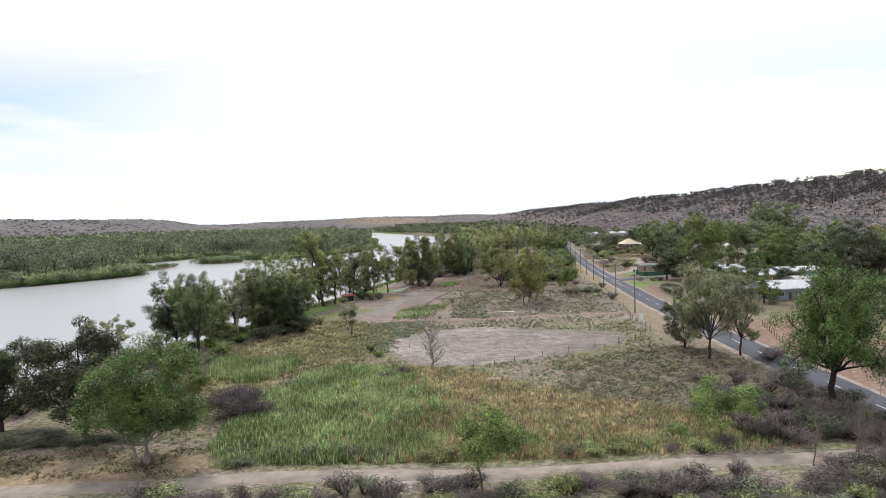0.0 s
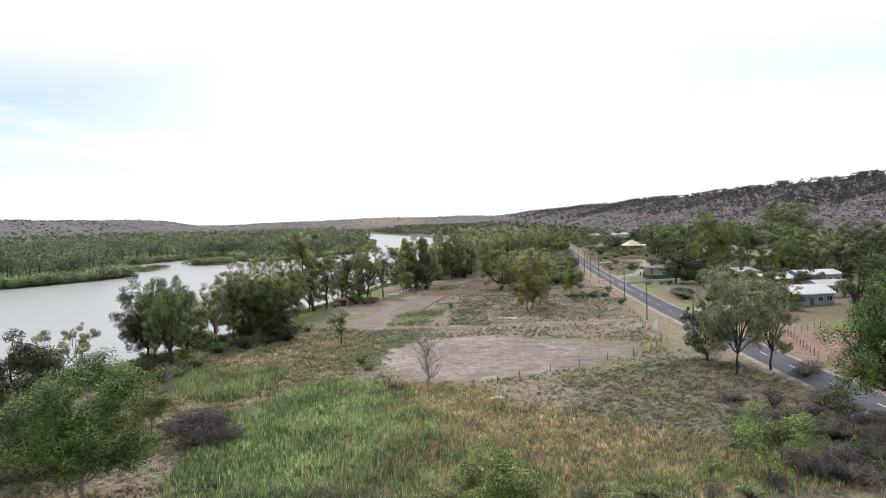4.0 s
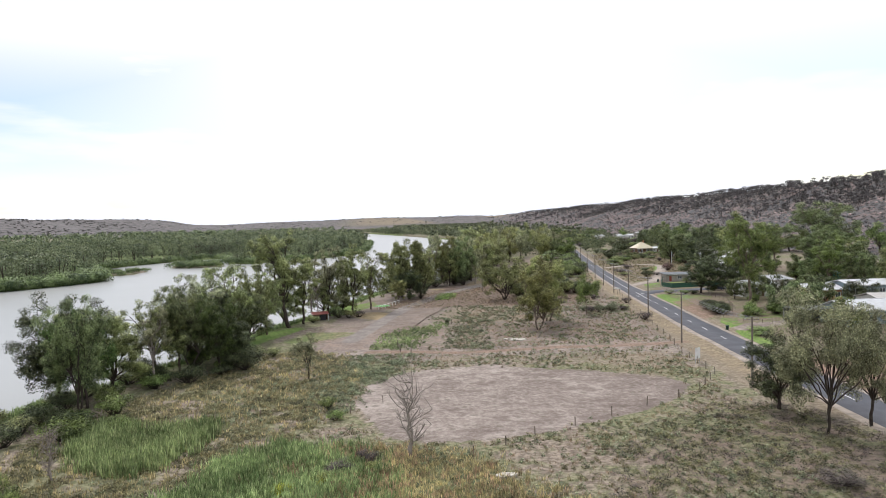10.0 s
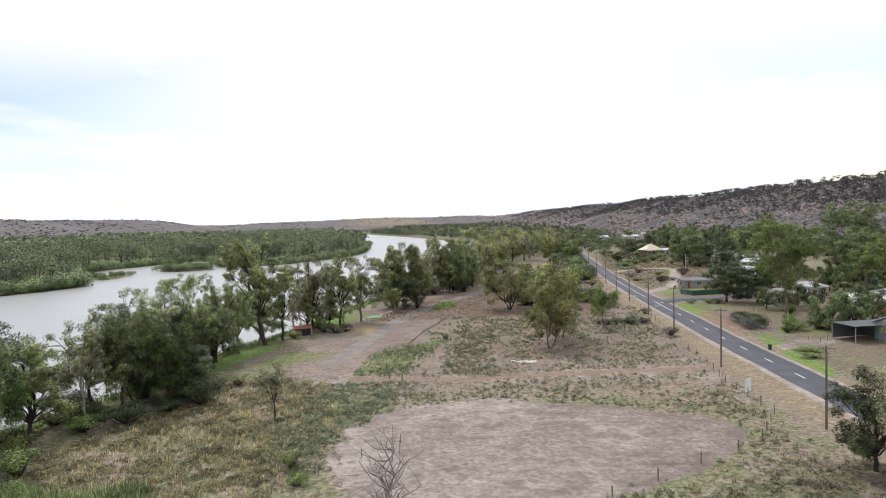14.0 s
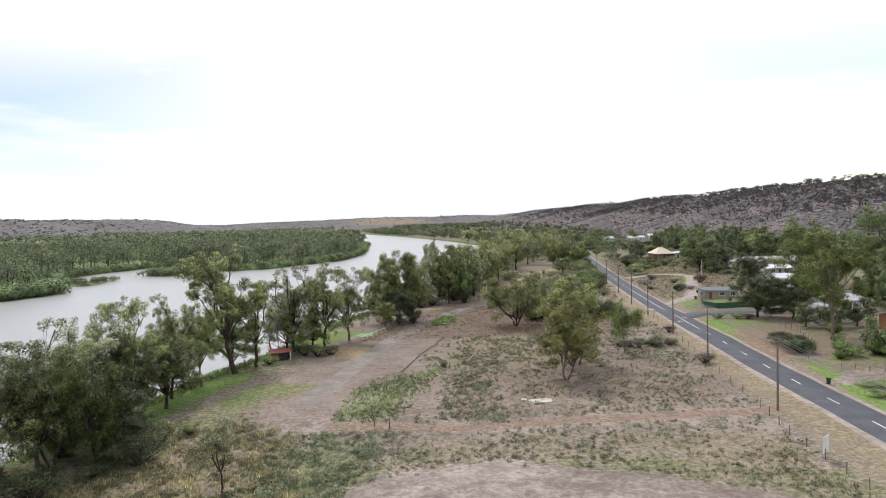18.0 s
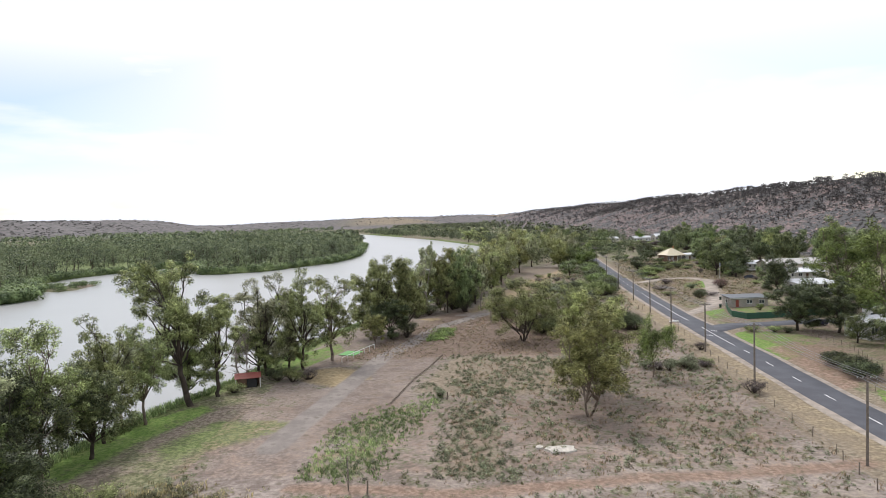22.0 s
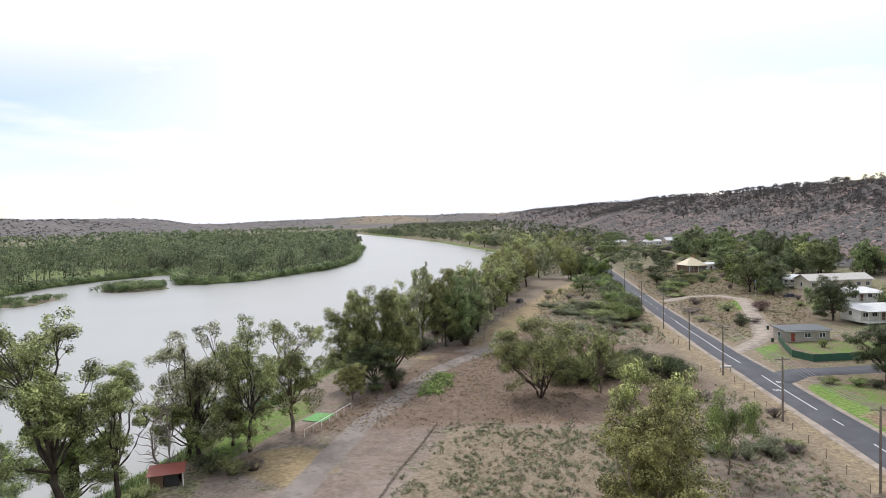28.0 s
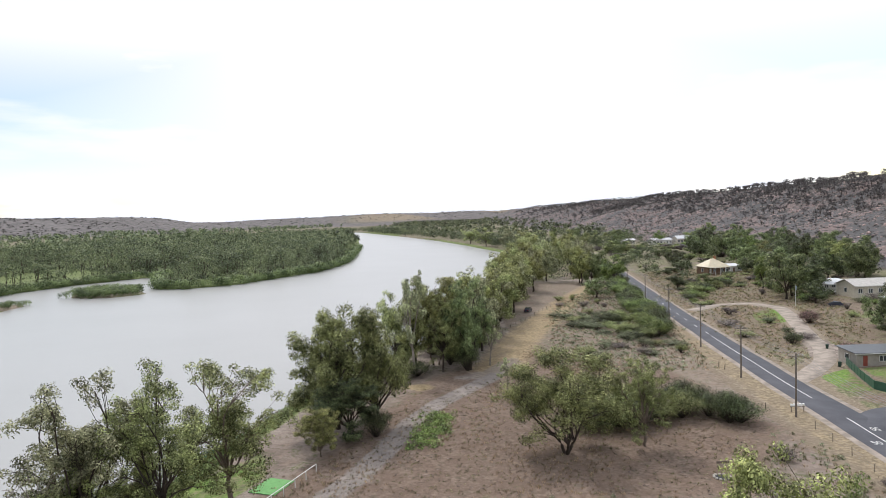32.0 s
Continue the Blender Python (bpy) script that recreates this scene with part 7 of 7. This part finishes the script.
def boat(x, y, turn, n, label):
    ob = tagged(new("boat"), label, "boat")
    ob.matrix_basis = Matrix.Translation((x, y, RIVER_LEVEL)) @ Matrix.Rotation(turn, 4, "Z")
    bm = bmesh.new()
    ring = [(-1, -0.62), (0.2, -0.7), (0.8, -0.42), (1.05, 0), (0.8, 0.42), (0.2, 0.7), (-1, 0.62)]
    lo = [bm.verts.new((a * n * 0.45, b * 0.9, -0.15)) for a, b in ring]
    hi = [bm.verts.new((a * n * 0.5, b * 1.25, 0.55)) for a, b in ring]
    bm.faces.new(lo[::-1])
    for k in range(7):
        bm.faces.new((lo[k], lo[(k + 1) % 7], hi[(k + 1) % 7], hi[k]))
    bmesh.ops.solidify(bm, geom=bm.faces[:], thickness=0.06)
    me = bpy.data.meshes.new("hull")
    bm.to_mesh(me)
    bm.free()
    me.materials.append(TEAL)
    part("hull", me, ob)
    for k in (-0.25, 0.15):
        part("bench", meshed("bench", [box((k * n, 0, 0.3), (0.3, 1.4, 0.05))], WOOD_GREY), ob)
    part("cover", meshed("cover", [box((-0.1 * n, 0, 0.56), (n * 0.5, 1.5, 0.05))], GREEN_IRON, 0.02), ob)
    return ob


boat(-29.8, 270, 1.2, 4.6, "green covered dinghy moored at the bank")
boat(-33.0, 262, 1.0, 4.0, "teal dinghy moored below the gums")

# signs, slabs, posts
board = tagged(new("notice_board"), "white notice board on two steel posts seen from behind", "sign")
board.matrix_basis = Matrix.Translation(lift(44.9, 156.6)) @ Matrix.Rotation(radians(38), 4, "Z")
part("panel", meshed("panel", [box((0, 0, 1.75), (1.6, 0.05, 1.9))], WHITE_PAINT, 0.01), board)
for sx in (-0.62, 0.0, 0.62):
    part("post", meshed("post", [box((sx, 0.06, 1.2), (0.07, 0.07, 3.0))], STEEL), board)
sg = tagged(new("speed_sign"), "white speed sign with a red ring on a post", "sign")
sg.matrix_basis = Matrix.Translation(lift(58.9, 93.4)) @ Matrix.Rotation(radians(8), 4, "Z")
part("post", meshed("post", [("rod", (0, 0, -0.3), (0, 0, 2.9), 0.04, 8)], STEEL), sg)
face = part("plate", meshed("plate", [box((0, -0.06, 2.4), (0.75, 0.03, 0.95))], WHITE_PAINT, 0.01), sg)
part("ring", meshed("ring", [("rod", (0, -0.085, 2.4), (0, -0.078, 2.4), 0.33, 20)], RED_PLASTIC), face)
part("ring_centre", meshed("ring_centre", [("rod", (0, -0.093, 2.4), (0, -0.086, 2.4), 0.25, 20)], WHITE_PAINT), face)


def slab(x, y, w, d, turn, label):
    r = random.Random(int(x * 10))
    bm = bmesh.new()
    n = 11
    ring = [(math.cos(6.283 * k / n) * w / 2 * r.uniform(0.75, 1.1), math.sin(6.283 * k / n) * d / 2 * r.uniform(0.75, 1.1)) for k in range(n)]
    lo, hi = [bm.verts.new((a, b, -0.15)) for a, b in ring], [bm.verts.new((a * 0.96, b * 0.96, 0.16 + r.uniform(-0.03, 0.03))) for a, b in ring]
    bm.faces.new(hi)
    for k in range(n):
        bm.faces.new((lo[k], lo[(k + 1) % n], hi[(k + 1) % n], hi[k]))
    me = bpy.data.meshes.new("concrete_slab")
    bm.to_mesh(me)
    bm.free()
    me.materials.append(CONCRETE)
    ob = new("concrete_slab", me)
    ob.matrix_basis = Matrix.Translation(lift(x, y, 0.06)) @ Matrix.Rotation(turn, 4, "Z")
    return tagged(ob, label, "slab")


slab(16.4, 182.8, 4.2, 3.0, 0.1, "broken pale concrete slab lying in the dry field")
slab(13.9, 183.8, 1.2, 1.0, 0.9, "small broken piece of concrete beside a slab")
slab(7.0, 107.9, 2.6, 1.3, 0.3, "pale concrete remnant lying in the grass")
for x, y, h, lean, label in [(21.0, 184.6, 1.2, 0.6, "bleached broken post leaning in the field"), (-5.9, 171, 1.5, 0.1, "grey timber post beside the cross track"), (2.4, 207, 1.3, 0.15, "grey timber post at the end of the weeds"),
                             (60.5, 302, 1.3, 0.05, "short timber stump post near the verge"), (60.9, 300, 1.3, 0.1, "short timber stump post near the verge"), (56.1, 272.4, 1.2, 0.0, "short timber stump post near the verge")]:
    ob = new("field_post", meshed("field_post", [("rod", (0, 0, -0.3), (lean, 0, h), 0.11, 8, 0.08)], BARK_PALE if lean > 0.5 else WOOD_GREY))
    ob.matrix_basis = Matrix.Translation(lift(x, y))
    tagged(ob, label, "post")
for x, y, c, label in [(63.8, 188.7, BIN_GREEN, "dark wheelie bin standing on the verge"), (83.8, 298.6, BIN_GREEN, "dark wheelie bin beside the shed"), (90.6, 315, BIN_GREEN, "dark wheelie bin beside the driveway")]:
    bn = tagged(new("wheelie_bin"), label, "bin")
    bn.matrix_basis = Matrix.Translation(lift(x, y))
    part("body", meshed("body", [("rod", (0, 0, 0.08), (0, 0, 1.0), 0.3, 4, 0.4)], c), bn)
    part("lid", meshed("lid", [box((0, 0, 1.04), (0.62, 0.68, 0.07))], c, 0.02), bn)
    for sx in (-0.22, 0.22):
        part("wheel", meshed("wheel", [("rod", (sx - 0.03, 0.28, 0.1), (sx + 0.03, 0.28, 0.1), 0.1, 10)], RUBBER), bn)
mail = tagged(new("letterbox_stand"), "row of white letterboxes on a stand by the road", "letterbox")
mail.matrix_basis = Matrix.Translation(lift(60.4, 270.6))
part("beam", meshed("beam", [box((0, 0, 0.9), (2.4, 0.12, 0.1))], WOOD_GREY), mail)
for sx in (-1.0, 1.0):
    part("leg", meshed("leg", [box((sx, 0, 0.35), (0.1, 0.1, 1.3))], WOOD_GREY), mail)
for k in range(5):
    part("letterbox", meshed("letterbox", [box((-0.96 + 0.48 * k, 0, 1.13), (0.34, 0.42, 0.36))], WHITE_PAINT, 0.02), mail)

ring_of = tagged(new("fire_ring"), "ring of pale stones round old ash", "fire ring")
ring_of.matrix_basis = Matrix.Translation(lift(37.8, 245.5, 0.05))
bv, bf = boulder(91)
stone = mesh_of("stone", bv * 0.2, bf, CONCRETE)
for k in range(12):
    ob = part("stone", stone, ring_of)
    ob.matrix_basis = Matrix.Translation((math.cos(k * 0.5236), 0.9 * math.sin(k * 0.5236), 0.08)) @ Matrix.Rotation(k * 1.3, 4, "Z")
part("ash", meshed("ash", [("rod", (0, 0, -0.1), (0, 0, 0.05), 0.85, 16)], DARK), ring_of)
seat = tagged(new("bench"), "small grey timber bench near the fire ring", "bench")
seat.matrix_basis = Matrix.Translation(lift(39.2, 248.4))
part("seat", meshed("seat", [box((0, 0, 0.45), (1.7, 0.4, 0.06))], WOOD_GREY, 0.01), seat)
part("backrest", meshed("backrest", [box((0, 0.22, 0.75), (1.7, 0.05, 0.3))], WOOD_GREY, 0.01), seat)
for sx in (-0.7, 0.7):
    part("leg", meshed("leg", [box((sx, 0, 0.15), (0.08, 0.36, 0.6))], WOOD_GREY), seat)

# green fence round the corner garden
gf = tagged(new("iron_fence"), "dark green corrugated iron fence round a garden", "fence")
GF = [(86, 300), (82, 289), (79.8, 281.6), (81.6, 276.6), (92, 276.2), (108, 276.5)]
for (ax, ay), (bx, by) in zip(GF, GF[1:]):
    n = max(1, round(math.hypot(bx - ax, by - ay) / 2.4))
    for k in range(n):
        p, q = (ax + (bx - ax) * k / n, ay + (by - ay) * k / n), (ax + (bx - ax) * (k + 1) / n, ay + (by - ay) * (k + 1) / n)
        c = ((p[0] + q[0]) / 2, (p[1] + q[1]) / 2)
        part("panel", meshed("panel", [box(lift(*c, 0.75), (math.hypot(q[0] - p[0], q[1] - p[1]), 0.05, 1.7), math.atan2(q[1] - p[1], q[0] - p[0]))], GREEN_IRON), gf)
        part("post", meshed("post", [box(lift(*p, 0.75), (0.1, 0.1, 1.8))], GREEN_IRON), gf)


def car(x, y, turn, paint_mat, label):
    ob = tagged(new("car"), label, "car")
    ob.matrix_basis = Matrix.Translation(lift(x, y, 0.0)) @ Matrix.Rotation(turn, 4, "Z")
    bm = bmesh.new()
    side = [(-2.1, 0.35), (-2.1, 0.95), (-1.5, 1.02), (-0.9, 1.5), (0.7, 1.52), (1.35, 1.0), (2.05, 0.85), (2.15, 0.35)]
    a, b = [bm.verts.new((-0.85, p, q)) for p, q in side], [bm.verts.new((0.85, p, q)) for p, q in side]
    bm.faces.new(a), bm.faces.new(b[::-1])
    for k in range(8):
        bm.faces.new((a[k], b[k], b[(k + 1) % 8], a[(k + 1) % 8]))
    bmesh.ops.recalc_face_normals(bm, faces=bm.faces[:])
    bmesh.ops.bevel(bm, geom=list(bm.edges), offset=0.09, segments=2, affect="EDGES", clamp_overlap=True)
    me = bpy.data.meshes.new("body")
    bm.to_mesh(me)
    bm.free()
    me.materials.append(paint_mat)
    part("body", me, ob)
    part("rear_window", meshed("rear_window", [box((0, -1.22, 1.27), (1.3, 0.3, 0.34))], GLASS), ob)
    for sx in (-1, 1):
        part("side_window", meshed("side_window", [box((sx * 0.83, -0.05, 1.25), (0.06, 1.7, 0.34))], GLASS), ob)
        part("tail_light", meshed("tail_light", [box((sx * 0.66, -2.1, 0.85), (0.26, 0.06, 0.16))], RED_PLASTIC), ob)
        for sy in (-1.3, 1.35):
            wh = part("wheel", meshed("wheel", [("rod", (sx * 0.72, sy, 0.33), (sx * 0.9, sy, 0.33), 0.33, 16)], RUBBER), ob)
            part("rim", meshed("rim", [("rod", (sx * 0.9, sy, 0.33), (sx * 0.915, sy, 0.33), 0.2, 12)], STEEL), wh)
    return ob


car(30.9, 388.4, -0.45, CAR_PAINT, "small dark hatchback parked beside the far track")
car(126, 372, 1.2, CAR_PAINT, "dark car parked in front of a house")
car(92, 262, 1.4, CAR_PAINT, "dark car parked behind the hedge")

pole = tagged(new("flagpole"), "white flagpole with a small blue flag", "flagpole")
pole.matrix_basis = Matrix.Translation(lift(116, 377))
part("shaft", meshed("shaft", [("rod", (0, 0, -0.3), (0, 0, 7.0), 0.07, 8, 0.04)], WHITE_PAINT), pole)
part("flag", meshed("flag", [box((0.15, 0, 6.0), (0.5, 0.03, 1.3))], WALL_BLUE), pole)


def lettering(text, x, y, turn, wide, tall):
    """Painted writing lying on the asphalt."""
    cu = bpy.data.curves.new("speed_marking", "FONT")
    cu.body, cu.align_x, cu.align_y = text, "CENTER", "CENTER"
    tmp = bpy.data.objects.new("speed_marking", cu)
    me = bpy.data.meshes.new_from_object(tmp)
    bpy.data.objects.remove(tmp)
    me.materials.append(LINE_PAINT)
    ob = new("speed_marking", me)
    z = float(np.interp(y, road_mid[:, 1], road_mid[:, 2]))
    ob.matrix_basis = Matrix.Translation((x, y, z + 0.012)) @ Matrix.Rotation(radians(turn), 4, "Z") @ Matrix.Diagonal((wide, tall, 1, 1))
    ob.parent = road
    ob["label"] = "white painted speed number"


lettering("50", 63.4, 255.4, -4.5, 1.35, 2.0)
lettering("50", 66.7, 261.0, 175.5, 1.35, 2.0)
